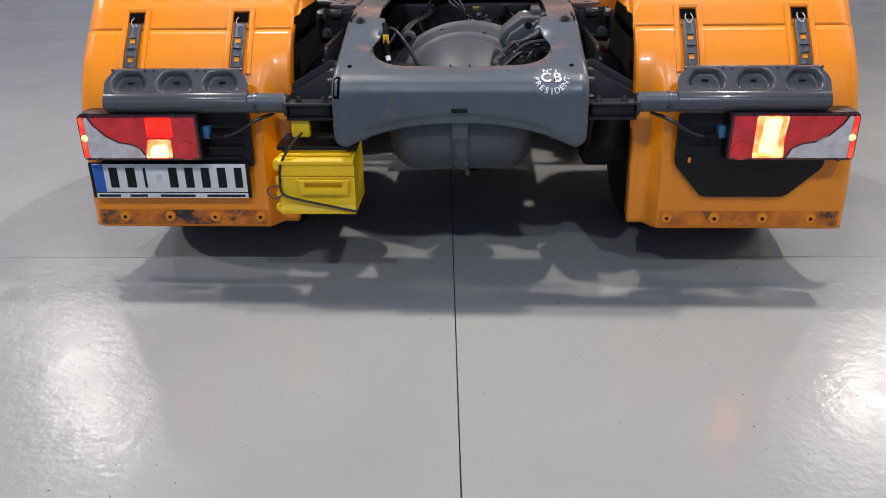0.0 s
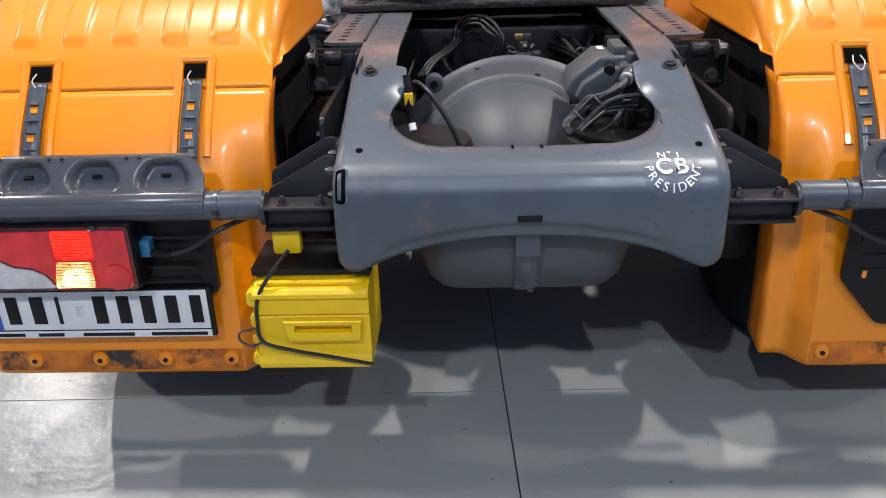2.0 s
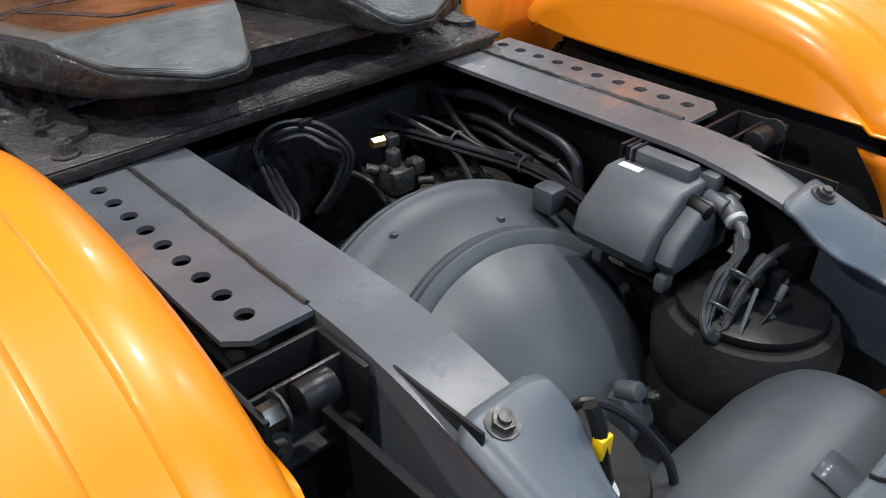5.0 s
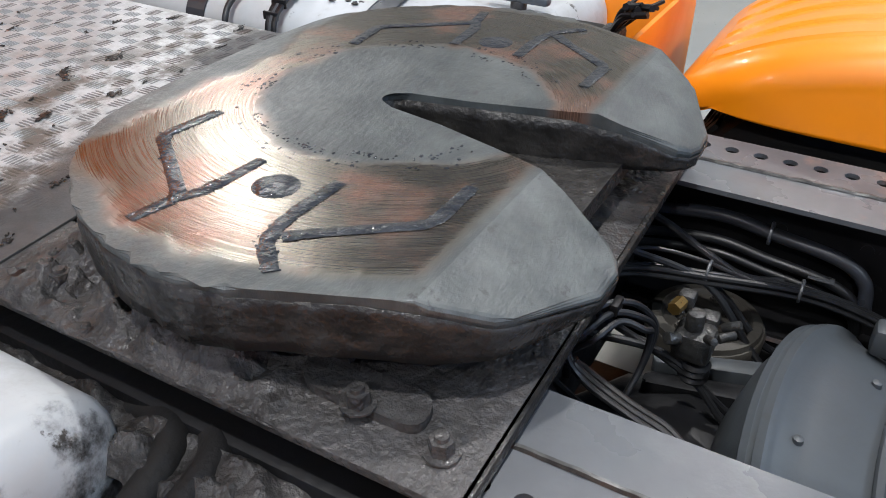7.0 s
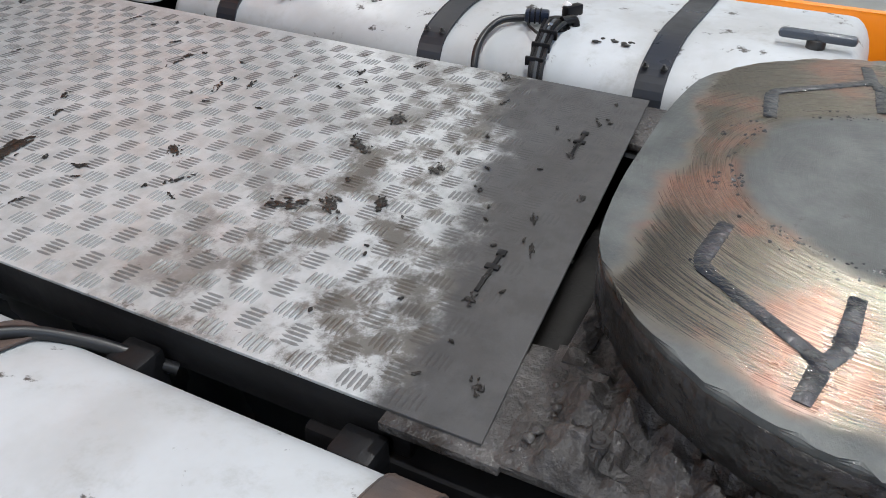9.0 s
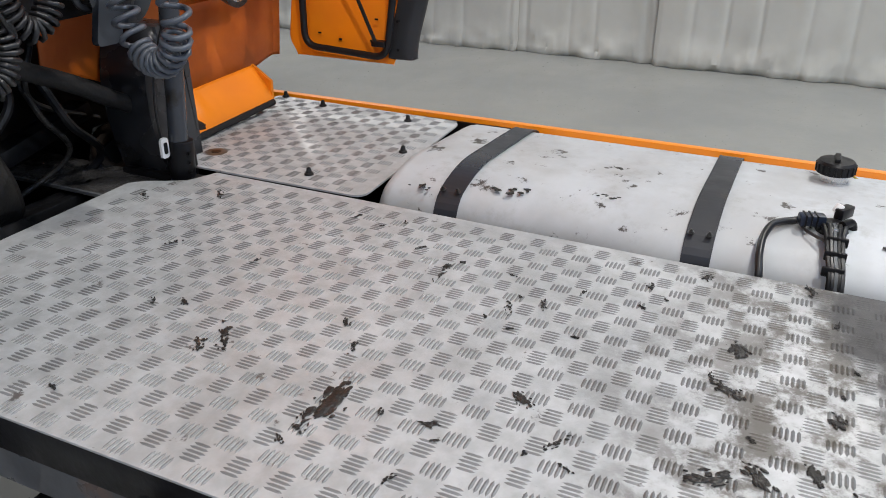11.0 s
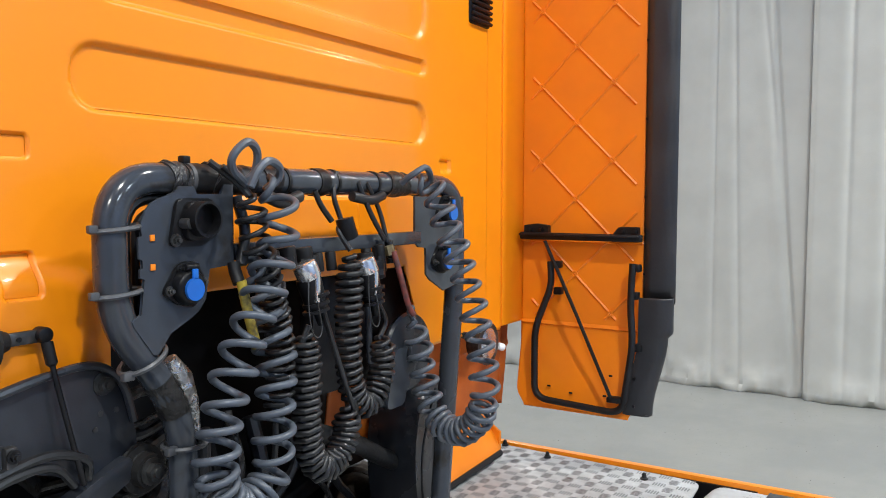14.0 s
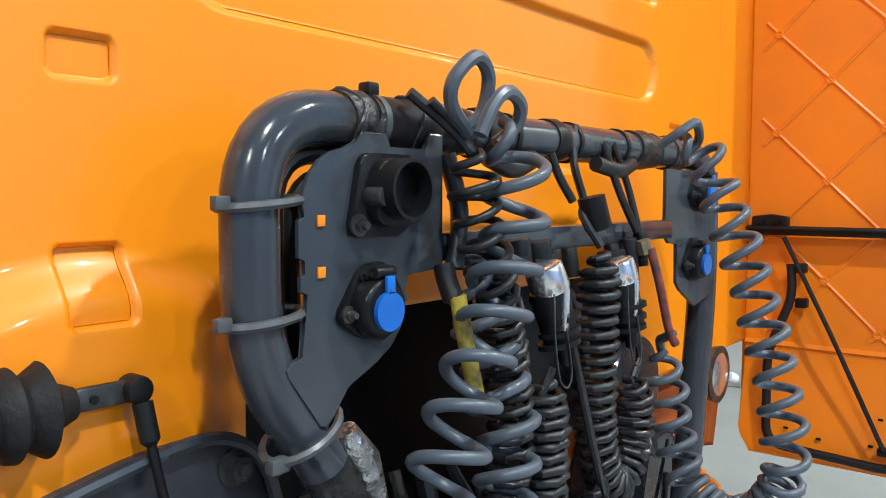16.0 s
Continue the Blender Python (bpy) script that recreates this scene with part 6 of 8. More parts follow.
# ---- wheels ----
def wheel(s, xc):
    prof = [(-0.14, 0.27), (-0.145, 0.35), (-0.135, 0.44), (-0.115, 0.485), (-0.08, 0.5), (0.08, 0.5), (0.115, 0.485), (0.135, 0.44), (0.145, 0.35), (0.14, 0.27)]
    ob = part("wheel", lathe(prof, (s * xc, 0.70, 0.5), "x", 48), RUBBER, truck, "dark truck tyre")
    part("rim", lathe([(-0.12, 0.275), (-0.05, 0.25), (0.0, 0.1), (0.02, 0.1), (0.05, 0.25), (0.12, 0.275)], (s * xc, 0.70, 0.5), "x", 32), STEEL, ob)
    bm = bmesh.new()
    for k in range(60):
        a = 2 * math.pi * k / 60
        for e in (-0.075, -0.025, 0.025, 0.075):
            add_box(bm, (0, 0, 0), (0.04, 0.034, 0.012), 0, Matrix.Translation((s * xc + e, 0.70, 0.5)) @ Matrix.Rotation(a + e, 4, "X") @ Matrix.Translation((0, 0, 0.503)))
    part("tread", bm, RUBBER, ob, smooth=False, kind="stuff")


for s in (-1, 1):
    wheel(s, 0.76)
    wheel(s, 1.09)
part("rear_axle", cyl((-0.7, 0.70, 0.5), (0.7, 0.70, 0.5), 0.085), DARK, truck)

# ---- rear lamps, carrier tubes, plates ----
GUSSET = material("dark_bracket_paint", (0.034, 0.034, 0.036), (0.02, 0.02, 0.021), 6, 0.36, 0.12, bump=0.06, bump_scale=40)


def lamp_carrier(s):
    global DROP
    DROP = -0.009
    ob = part("lamp_carrier", cyl((s * 0.552, 0.0, 0.634), (s * 1.13, 0.0, 0.634), 0.031, seg=28, bevel=0.003), GREY, truck, "grey lamp carrier tube")
    part("clamp_ring", cyl((s * 0.645, 0.0, 0.634), (s * 0.652, 0.0, 0.634), 0.034, seg=24), GREY, ob)
    part("bolt", hex_bolt(bmesh.new(), (s * 0.648, -0.032, 0.626), (0, -1, 0), 0.006, 0.006), STEEL, ob)
    # pressed carrier with three pockets
    xa, xb = 0.672, 1.135

    def f(u, v):
        x = xa + (xb - xa) * u
        y, z = -0.034 + 0.071 * v, 0.640 + 0.100 * v
        if v < 0.25:
            k = 1 - v / 0.25
            z -= 0.012 * k
            y -= 0.006 * math.sin(k * math.pi)
        cut = 0.028 * step(0.55, 1.0, v)
        x = min(max(x, xa + cut), xb - cut)
        off = 0.0
        for c in (0.19, 0.51, 0.83):
            wide = 0.115 - 0.03 * step(0.55, 0.85, v)
            d = (abs((u - c) / wide) ** 4 + abs((v - 0.60) / 0.27) ** 4) ** 0.25
            off -= 0.022 * step(1.12, 0.80, d)
        off -= 0.008 * step(0.93, 1.0, v)
        return (s * x, y - off * 0.8, z + off * 0.55)
    pr = part("carrier_pressing", surface(120, 34, f), CARRIER, truck, "pressed grey carrier with three pockets", thick=0.004)
    part("carrier_sleeve", cyl((s * xa, 0.0, 0.641), (s * xb, 0.0, 0.641), 0.0325, seg=28, bevel=0.002), CARRIER, ob)
    for c in (0.19, 0.51, 0.83):
        x = xa + (xb - xa) * c
        part("pocket_hole", box((s * x, 0.026, 0.694), (0.02, 0.012, 0.006), 0.002), BLACK, pr)
    for c in (0.05, 0.3, 0.36, 0.66, 0.72, 0.95):
        x = xa + (xb - xa) * c
        part("flange_hole", cyl((s * x, 0.029, 0.733), (s * x, 0.027, 0.736), 0.004, seg=8), BLACK, pr)
    # gusset to the frame
    DROP = 0.006
    part("gusset", slab(round_poly([(s * 0.398, 0.736), (s * 0.422, 0.741), (s * 0.55, 0.668), (s * 0.556, 0.628), (s * 0.398, 0.612)], 0.008), 0.008, "y", 0.041, 0.0015), GUSSET, ob, smooth=False)
    part("gusset", slab(round_poly([(s * 0.398, 0.76), (s * 0.424, 0.765), (s * 0.553, 0.69), (s * 0.556, 0.64), (s * 0.398, 0.65)], 0.008), 0.008, "y", 0.096, 0.0015), GUSSET, ob, smooth=False)
    part("gusset_web", box((s * 0.394, 0.075, 0.69), (0.008, 0.07, 0.15), 0.002), GUSSET, ob)
    for y, z in ((0.07, 0.735), (0.02, 0.715), (0.02, 0.66)):
        part("bolt", hex_bolt(bmesh.new(), (s * 0.398, y, z), (s, 0, 0), 0.009, 0.014), STEEL, ob)
    part("clamp_plate", box((s * 0.475, -0.002, 0.651), (0.16, 0.066, 0.007), 0.003), GUSSET, ob)
    part("clamp_plate", box((s * 0.475, 0.0, 0.603), (0.15, 0.06, 0.01), 0.003), DARK, ob)
    part("clamp_body", box((s * 0.478, 0.006, 0.626), (0.135, 0.05, 0.04), 0.006), DARK, ob)
    part("end_collar", cyl((s * 0.546, 0.0, 0.64), (s * 0.558, 0.0, 0.64), 0.035, seg=28, bevel=0.002), GUSSET, ob)
    for x in (0.43, 0.51):
        part("bolt", hex_bolt(bmesh.new(), (s * x, -0.015, 0.654), (0, 0, 1), 0.009, 0.011), STEEL, ob)
    for z in (0.70, 0.66, 0.62, 0.58):
        part("bolt", hex_bolt(bmesh.new(), (s * 0.392, 0.035, z), (s, 0, 0), 0.009, 0.011), STEEL, ob)
    DROP = 0.0
    return ob


def tail_lamp(s):
    xa, xb, za, zb, y = 0.835, 1.228, 0.462, 0.617, -0.03
    ob = part("tail_lamp", slab(round_poly([(s * xa, za), (s * xb, za), (s * xb, zb), (s * xa, zb)], 0.014), 0.075, "y", y, 0.006), BLACK, truck, "lit red rear lamp cluster with a clear lens")
    yl = y - 0.012
    m = 0.011
    def pl(name, pts, mat, d=0.013, r=0.004, label=""):
        return part(name, slab(round_poly([(s * x, z) for x, z in pts], r), d, "y", yl, 0.002), mat, ob, label)
    part("lens_rim", slab(round_poly([(s * (xa + 0.003), za + 0.003), (s * (xb - 0.001), za + 0.003), (s * (xb - 0.001), zb - 0.003), (s * (xa + 0.003), zb - 0.003)], 0.012), 0.01, "y", yl + 0.004, 0.003), DARK_RED, ob)
    # red field: everything but the wave of clear lens
    edge = [(1.205, 0.615), (1.175, 0.585), (1.14, 0.55), (1.10, 0.528), (1.06, 0.522), (1.03, 0.505), (1.01, 0.474)]
    red = [(xa + m, zb - m), (xa + m, za + m)] + [(1.01, za + m)] + edge[::-1][1:-1] + [(1.185, zb - m)]
    pl("red_lens", red, RED_LENS, 0.010)
    clear = [(1.02, za + m), (1.037, 0.503), (1.064, 0.516), (1.104, 0.522), (1.144, 0.544), (1.18, 0.58), (1.195, zb - m), (1.205, zb - m), (1.205, za + m)]
    pl("clear_lens", clear, CLEAR_LENS, 0.010)
    pl("side_marker", [(1.208, za + m), (1.222, za + m), (1.222, zb - m), (1.208, zb - m)], RED_LIT, 0.014)
    pl("marker_bulb", [(1.2, 0.528), (1.222, 0.528), (1.222, 0.55), (1.2, 0.55)], LAMP_LIT, 0.016, 0.008)
    part("reverse_oval", slab(round_poly([(s * (1.12 + 0.055 * math.cos(a)), 0.493 + 0.02 * math.sin(a)) for a in (2 * math.pi * i / 20 for i in range(20))], 0.002, 1), 0.003, "y", yl - 0.002, 0.001), CLEAR_LENS, ob)
    if s < 0:
        pl("lit_window", [(0.93, za + m), (1.018, za + m), (1.005, 0.535), (0.93, 0.535)], LAMP_LIT, 0.0125)
        pl("hot_spot", [(0.94, za + m + 0.002), (1.005, za + m + 0.002), (0.995, 0.515), (0.945, 0.52)], LAMP_HOT, 0.0132, 0.01)
        pl("lit_field", [(0.92, 0.54), (1.005, 0.54), (1.005, zb - m), (0.92, zb - m)], RED_LIT_DIM, 0.0115)
    else:
        pl("lit_window", [(0.915, za + m), (1.01, za + m), (1.005, 0.53), (1.012, zb - m), (0.915, zb - m)], LAMP_LIT, 0.0125)
        pl("hot_spot", [(0.93, 0.49), (0.99, 0.48), (0.985, 0.56), (0.995, zb - m - 0.004), (0.94, zb - m - 0.004)], LAMP_HOT, 0.0132, 0.012)
    rib = bmesh.new()
    z = za + m + 0.005
    while z < zb - m:
        add_box(rib, (s * 0.966, yl - 0.0005, z), (0.09, 0.002, 0.0011), 0)
        z += 0.0065
    part("lens_rib", rib, RED_LENS, ob, smooth=False, kind="stuff")
    part("reflector", lathe([(0, 0.032), (-0.003, 0.03), (-0.003, 0.001)], (s * 0.88, yl, 0.498), "y", 24), RED_LENS, ob)
    for x, z in ((0.91, zb - 0.006), (1.18, zb - 0.006), (1.18, za + 0.006)):
        part("screw", cyl((s * x, yl - 0.003, z), (s * x, yl + 0.004, z), 0.006, seg=12), STEEL, ob)
    part("plug", box((s * 0.825, 0.01, 0.545), (0.025, 0.03, 0.04), 0.004), BLUE_GREY, ob, "blue-grey connector plug")
    part("cable", sweep(smooth_line([(s * 0.815, 0.0, 0.535), (s * 0.77, -0.01, 0.535), (s * 0.72, -0.01, 0.55), (s * 0.66, 0.0, 0.585), (s * 0.6, 0.02, 0.605)]), 0.006, 8), HOSE_BLACK, ob)
    part("cable_boot", cyl((s * 0.81, 0.0, 0.535), (s * 0.765, -0.01, 0.535), 0.009), BLACK, ob)
    return ob


DARK_RED = material("dark_red_rim", (0.07, 0.006, 0.008), (0.05, 0.005, 0.006), 18, 0.15, coat=0.5)
RED_LIT_DIM = material("dim_lit_red_lens", (0.8, 0.03, 0.02), (0.9, 0.06, 0.03), 25, 0.2, emit=1.5)
BLUE_GREY = material("blue_connector", (0.03, 0.16, 0.3), None, 30, 0.4)
for s in (-1, 1):
    lamp_carrier(s)
    tail_lamp(s)

# number plate on its black holder
backing = part("plate_backing", slab(round_poly([(-0.69, 0.62), (-0.69, 0.42), (-1.24, 0.42), (-0.87, 0.62)], 0.01), 0.02, "y", 0.03), BLACK, truck)
PLATE_WHITE = material("plate_white", (0.72, 0.72, 0.7), (0.66, 0.66, 0.64), 12, 0.35)
plate = part("number_plate", box((-0.977, 0.022, 0.376), (0.545, 0.012, 0.125), 0.004), BLACK, truck, "white number plate with a blue end in a black surround")
part("plate_face", box((-0.975, 0.014, 0.386), (0.52, 0.004, 0.098), 0.001), PLATE_WHITE, plate)
part("blue_band", box((-1.216, 0.0115, 0.386), (0.037, 0.003, 0.096), 0.001), BLUE, plate)
for x, w in ((-1.165, 0.046), (-1.106, 0.05), (-1.058, 0.014), (-0.962, 0.046), (-0.907, 0.046), (-0.852, 0.046), (-0.797, 0.046), (-0.741, 0.042)):
    part("character_bar", box((x, 0.0115, 0.388), (w * 0.62, 0.003, 0.07), 0.001), BLACK, plate)
part("plate_footer", box((-0.975, 0.0145, 0.324), (0.52, 0.004, 0.017), 0.001), PLATE_WHITE, plate)
for x, w in ((-1.19, 0.075), (-1.09, 0.06), (-0.955, 0.12), (-0.79, 0.13)):
    part("footer_bar", box((x, 0.0118, 0.324), (w, 0.002, 0.008), 0.0005), BLACK, plate)
part("seal_sticker", box((-1.01, 0.0115, 0.385), (0.018, 0.002, 0.026), 0.001), CLEAR_LENS, plate)
holder = part("plate_holder", slab(round_poly([(0.695, 0.60), (0.695, 0.43), (0.79, 0.318), (1.06, 0.318), (1.17, 0.42), (1.17, 0.6)], 0.012), 0.014, "y", 0.028, 0.003), BLACK, truck, "empty black plastic plate holder")
for k in range(8):
    part("pin_hole", cyl((0.79 + 0.03 * (k % 4) + 0.15 * (k // 4), 0.0275, 0.345 + 0.012 * (k % 2)), (0.79 + 0.03 * (k % 4) + 0.15 * (k // 4), 0.0265, 0.345 + 0.012 * (k % 2)), 0.003, seg=8), DARK, holder)
part("knob", box((0.74, 0.026, 0.445), (0.01, 0.006, 0.018), 0.002), ORANGE, holder)
part("plate_holder_ridge", box((0.76, 0.026, 0.53), (0.08, 0.006, 0.02), 0.003), BLACK, holder)

for z in (0.455, 0.49, 0.525, 0.56):
    part("moulded_ridge", box((0.93, 0.0275, z), (0.40, 0.005, 0.007), 0.002), BLACK, holder)
    part("moulded_ridge", box((-0.80 - (0.56 - z) * 1.3, 0.0195, z), (0.20 + (0.56 - z) * 2.2, 0.005, 0.007), 0.002), BLACK, backing)
for x in (0.79, 1.06):
    part("moulded_ridge", box((x, 0.0275, 0.505), (0.007, 0.005, 0.12), 0.002), BLACK, holder)

# ---- wheel chock in its holder ----
part("chock_holder", slab(round_poly([(-0.585, -0.06), (-0.33, -0.06), (-0.33, 0.1), (-0.585, 0.1)], 0.01), 0.012, "z", 0.505), BLACK, truck, "black chock holder")
part("chock_strap_lug", box((-0.512, 0.0, 0.562), (0.062, 0.03, 0.06), 0.008), YELLOW, truck)
chock = thing("wheel_chock", "yellow plastic wheel chock strapped under the frame end", "wheel chock")


part("chock_body", slab(round_poly([(0.1, 0.305), (-0.107, 0.305), (-0.107, 0.316), (-0.098, 0.334), (-0.093, 0.424), (-0.088, 0.427), (-0.096, 0.430), (-0.091, 0.464), (-0.1, 0.469), (-0.1, 0.479), (-0.09, 0.487), (-0.074, 0.489), (-0.06, 0.493), (0.1, 0.493)], 0.003), 0.243, "x", -0.577, 0.003), YELLOW, chock, smooth=False)
part("chock_crown", slab(round_poly([(-0.562, -0.052), (-0.362, -0.052), (-0.345, 0.1), (-0.562, 0.1)], 0.01), 0.016, "z", 0.491, 0.004), YELLOW, chock)
part("chock_crown", slab(round_poly([(-0.572, -0.078), (-0.345, -0.078), (-0.335, 0.1), (-0.572, 0.1)], 0.012), 0.006, "z", 0.49, 0.002), YELLOW, chock)
for za, zb, front in ((0.31, 0.338, -0.1), (0.352, 0.378, -0.085), (0.392, 0.424, -0.082), (0.448, 0.482, -0.092)):
    part("side_lobe", slab(round_poly([(-0.592, za), (-0.572, za), (-0.572, zb), (-0.592, zb)], [0.009, 0.001, 0.001, 0.009]), 0.17, "y", front, 0.003), YELLOW, chock)
for z0, z1, xa, xb in ((0.374, 0.396, -0.505, -0.355), (0.412, 0.422, -0.512, -0.352)):
    part("slot_lip", slab([(xa, z0), (xb, z0), (xb + 0.004, z1), (xa - 0.004, z1)], 0.03, "y", -0.114, 0.003), YELLOW, chock)
for xa, xb in ((-0.512, -0.492), (-0.372, -0.352)):
    part("slot_cheek", slab([(xa, 0.39), (xb, 0.39), (xb, 0.418), (xa, 0.418)], 0.03, "y", -0.1135, 0.003), YELLOW, chock)
# back of the slot, coloured darker as its recess shade
part("slot_back", box((-0.432, -0.085, 0.404), (0.14, 0.01, 0.03), 0), YELLOW_SHADED, chock)
cord = thing("elastic_cord", "black elastic cord with wire hooks round the yellow chock", "elastic cord")
part("cord", sweep(smooth_line([(-0.5, -0.05, 0.56), (-0.54, -0.086, 0.515), (-0.566, -0.096, 0.47), (-0.572, -0.1, 0.42), (-0.562, -0.112, 0.375), (-0.5, -0.114, 0.354), (-0.42, -0.116, 0.338), (-0.33, -0.116, 0.318)]), 0.0042, 8), HOSE_BLACK, cord)
part("hook", sweep(smooth_line([(-0.56, -0.105, 0.372), (-0.59, -0.105, 0.36), (-0.615, -0.1, 0.372), (-0.61, -0.1, 0.392), (-0.575, -0.1, 0.4)]), 0.0028, 6), STEEL, cord)

# ---- cab ----
DROP = 0.045
CAB_Y = 3.89


def rbox(x, z, cx, cz, hx, hz, r):
    """Signed distance to a rounded box."""
    a, b = abs(x - cx) - hx + r, abs(z - cz) - hz + r
    return math.hypot(max(a, 0), max(b, 0)) + min(max(a, b), 0) - r


def cab_out(x, z):
    """How far the rear wall stands out towards the rear."""
    d = -0.011 * step(0.006, -0.006, rbox(x, z, 0.01, 2.047, 0.53, 0.056, 0.05))
    d -= 0.011 * step(0.006, -0.006, rbox(x, z, 0.04, 2.198, 0.5, 0.02, 0.018))
    d -= 0.011 * step(0.006, -0.006, rbox(x, z, 0.02, 2.46, 0.52, 0.19, 0.06))
    d -= 0.007 * step(0.003, -0.003, rbox(x, z, -0.626, 1.926, 0.031, 0.02, 0.01))
    d -= 0.010 * step(0.004, -0.004, rbox(x, z, 0.645, 1.937, 0.028, 0.018, 0.008))
    d -= 0.008 * step(0.003, -0.003, rbox(x, z, -0.625, 1.728, 0.031, 0.036, 0.008))
    d += 0.012 * step(0.006, -0.006, rbox(x, z, 0.03, 1.80, 0.2, 0.045, 0.03))
    # swelling on the lower corner
    lip = 1.685 + 0.035 * max(0.0, math.cos((x + 0.625) / 0.13 * 1.4))
    d += 0.026 * step(lip + 0.04, lip - 0.012, z) * step(-0.475, -0.535, x)
    d -= 0.012 * step(0.895, 0.915, x) + 0.02 * step(1.02, 1.03, x)
    d -= 0.05 * step(1.05, 1.1, x) ** 2 + 0.05 * step(-1.05, -1.1, x) ** 2
    return d + 0.0015 * noise.noise((x * 3, z * 3, 4))


def cab_foot(x):
    if x < -0.46:
        return 1.47
    if x < 0.42:
        return 1.665
    return 1.43 + 0.235 * step(0.55, 0.42, x) - 0.02 * step(0.8, 1.05, x)


def cab_wall():
    xs = sorted({*[round(-1.1 + 0.0075 * i, 4) for i in range(294)], *[round(-0.664 + 0.0016 * i, 4) for i in range(14)], *[round(-0.602 + 0.0016 * i, 4) for i in range(10)], -0.461, -0.459})
    bm, cols = bmesh.new(), []
    zs = sorted({*[1.665 + 0.0073 * j for j in range(60)], *[round(1.688 + 0.0016 * j, 4) for j in range(8)], *[round(1.757 + 0.0016 * j, 4) for j in range(9)], *[round(1.899 + 0.0016 * j, 4) for j in range(9)], *[round(1.939 + 0.0016 * j, 4) for j in range(8)], *[round(1.983 + 0.0026 * j, 4) for j in range(88)], *[2.215 + 0.0073 * j for j in range(116)]})
    for x in xs:
        low = cab_foot(x)
        down = [low + (1.665 - low) * j / 24 for j in range(24)] if low < 1.66 else []
        cols.append(([bm.verts.new((x, CAB_Y - cab_out(x, z), z)) for z in down], [bm.verts.new((x, CAB_Y - cab_out(x, z), z)) for z in zs]))
    for (ad, a), (bd, b) in zip(cols, cols[1:]):
        if ad and bd:
            a, b = ad + a, bd + b
        for k in range(len(a) - 1):
            bm.faces.new((a[k], b[k], b[k + 1], a[k + 1]))
    ob = part("cab_rear_wall", bm, ORANGE, truck, "glossy orange cab rear wall with long pressed recesses", thick=0.004)
    part("cab_side", box((1.105, 4.75, 2.24), (0.02, 1.6, 1.64), 0.006), ORANGE, ob)
    part("cab_side", box((-1.105, 4.75, 2.24), (0.02, 1.6, 1.64), 0.006), ORANGE, ob)
    part("cab_roof", box((0, 4.72, 3.06), (2.2, 1.68, 0.03), 0.01), ORANGE, ob)
    part("cab_floor", box((0, 4.9, 1.72), (2.1, 1.7, 0.04), 0.01), DARK, ob)
    vent = part("vent_frame", box((0.84, CAB_Y + 0.004, 2.43), (0.13, 0.03, 0.13), 0.012), BLACK, truck, "black louvred vent")
    for k in range(7):
        part("vent_slat", box((0, 0, 0), (0.118, 0.012, 0.011), 0.003, Matrix.Translation((0.84, CAB_Y - 0.014, 2.378 + 0.0173 * k)) @ Matrix.Rotation(radians(35), 4, "X")), BLACK, vent)
    # seam and drip lines
    part("wall_seam", box((0.80, CAB_Y - 0.002, 2.52), (0.22, 0.004, 0.004), 0), ORANGE_DULL, ob)
    return ob


cab = cab_wall()
# lower cab corner and wheel housing, set back
def housing(u, v):
    """Panel under the cab corner, curving forward at its lower edge."""
    x = 0.27 + 0.975 * u
    low = 1.065 + 0.16 * step(0.75, 0.27, x) + 0.035 * step(1.05, 1.245, x)
    z = low + (1.66 - low) * v
    y = 4.0 + 0.03 * (1 - v) ** 2
    y -= 0.010 * step(0.010, 0.003, abs(z - 1.33)) * step(0.75, 0.8, x) + 0.02 * step(1.225, 1.243, x)
    return (x, y, z)


# deeper orange: the shade under the cab is put into this colour
HOUSING = material("shaded_orange_housing", (0.56, 0.125, 0.008), (0.40, 0.085, 0.01), 6, 0.55, 0.1, bump=0.1, bump_scale=30)
hs = part("wheel_housing", surface(60, 40, housing), HOUSING, truck, "orange wheel housing panel behind the hoses, coloured as in shade", thick=0.006)


def lip(u, v):
    x = 0.58 + 0.49 * u
    return (x, 4.0 - 0.075 * math.sin(v * 1.57), 1.075 + 0.02 * u - 0.115 * v + 0.004 * math.sin(u * 40) * step(0.5, 0.2, u))


part("housing_lip", surface(60, 14, lip), ORANGE_DULL, hs, thick=0.005)
part("lip_end", slab([(3.925, 0.985), (3.925, 1.05), (4.0, 1.10), (4.0, 0.985)], 0.012, "x", 1.066), ORANGE_DULL, hs)
part("lip_seal", sweep([(0.58 + 0.049 * k, 3.925, 0.958 + 0.002 * k) for k in range(11)], 0.012, 8), RUBBER, hs)
part("housing_seal", sweep(smooth_line([(0.1, 3.95, 1.30), (0.267, 3.93, 1.223), (0.36, 3.93, 1.17), (0.46, 3.93, 1.115), (0.6, 3.94, 1.03), (0.75, 3.95, 0.97)]), 0.024), RUBBER, truck, "black rubber pipe under the wheel housing")
part("dark_flap", slab(round_poly([(0.52, 1.0), (0.66, 1.0), (1.0, 0.97), (1.12, 1.05), (1.12, 0.93), (0.52, 0.93)], 0.01), 0.01, "y", 4.02), RUBBER, truck)
# black sheet added as backing: the bay's deep shade put into colour
part("bay_shade_backing", slab([(-0.9, 0.85), (0.62, 0.85), (0.66, 0.945), (1.1, 0.945), (1.1, 1.705), (-0.9, 1.705)], 0.03, "y", 4.335), BLACK, truck)
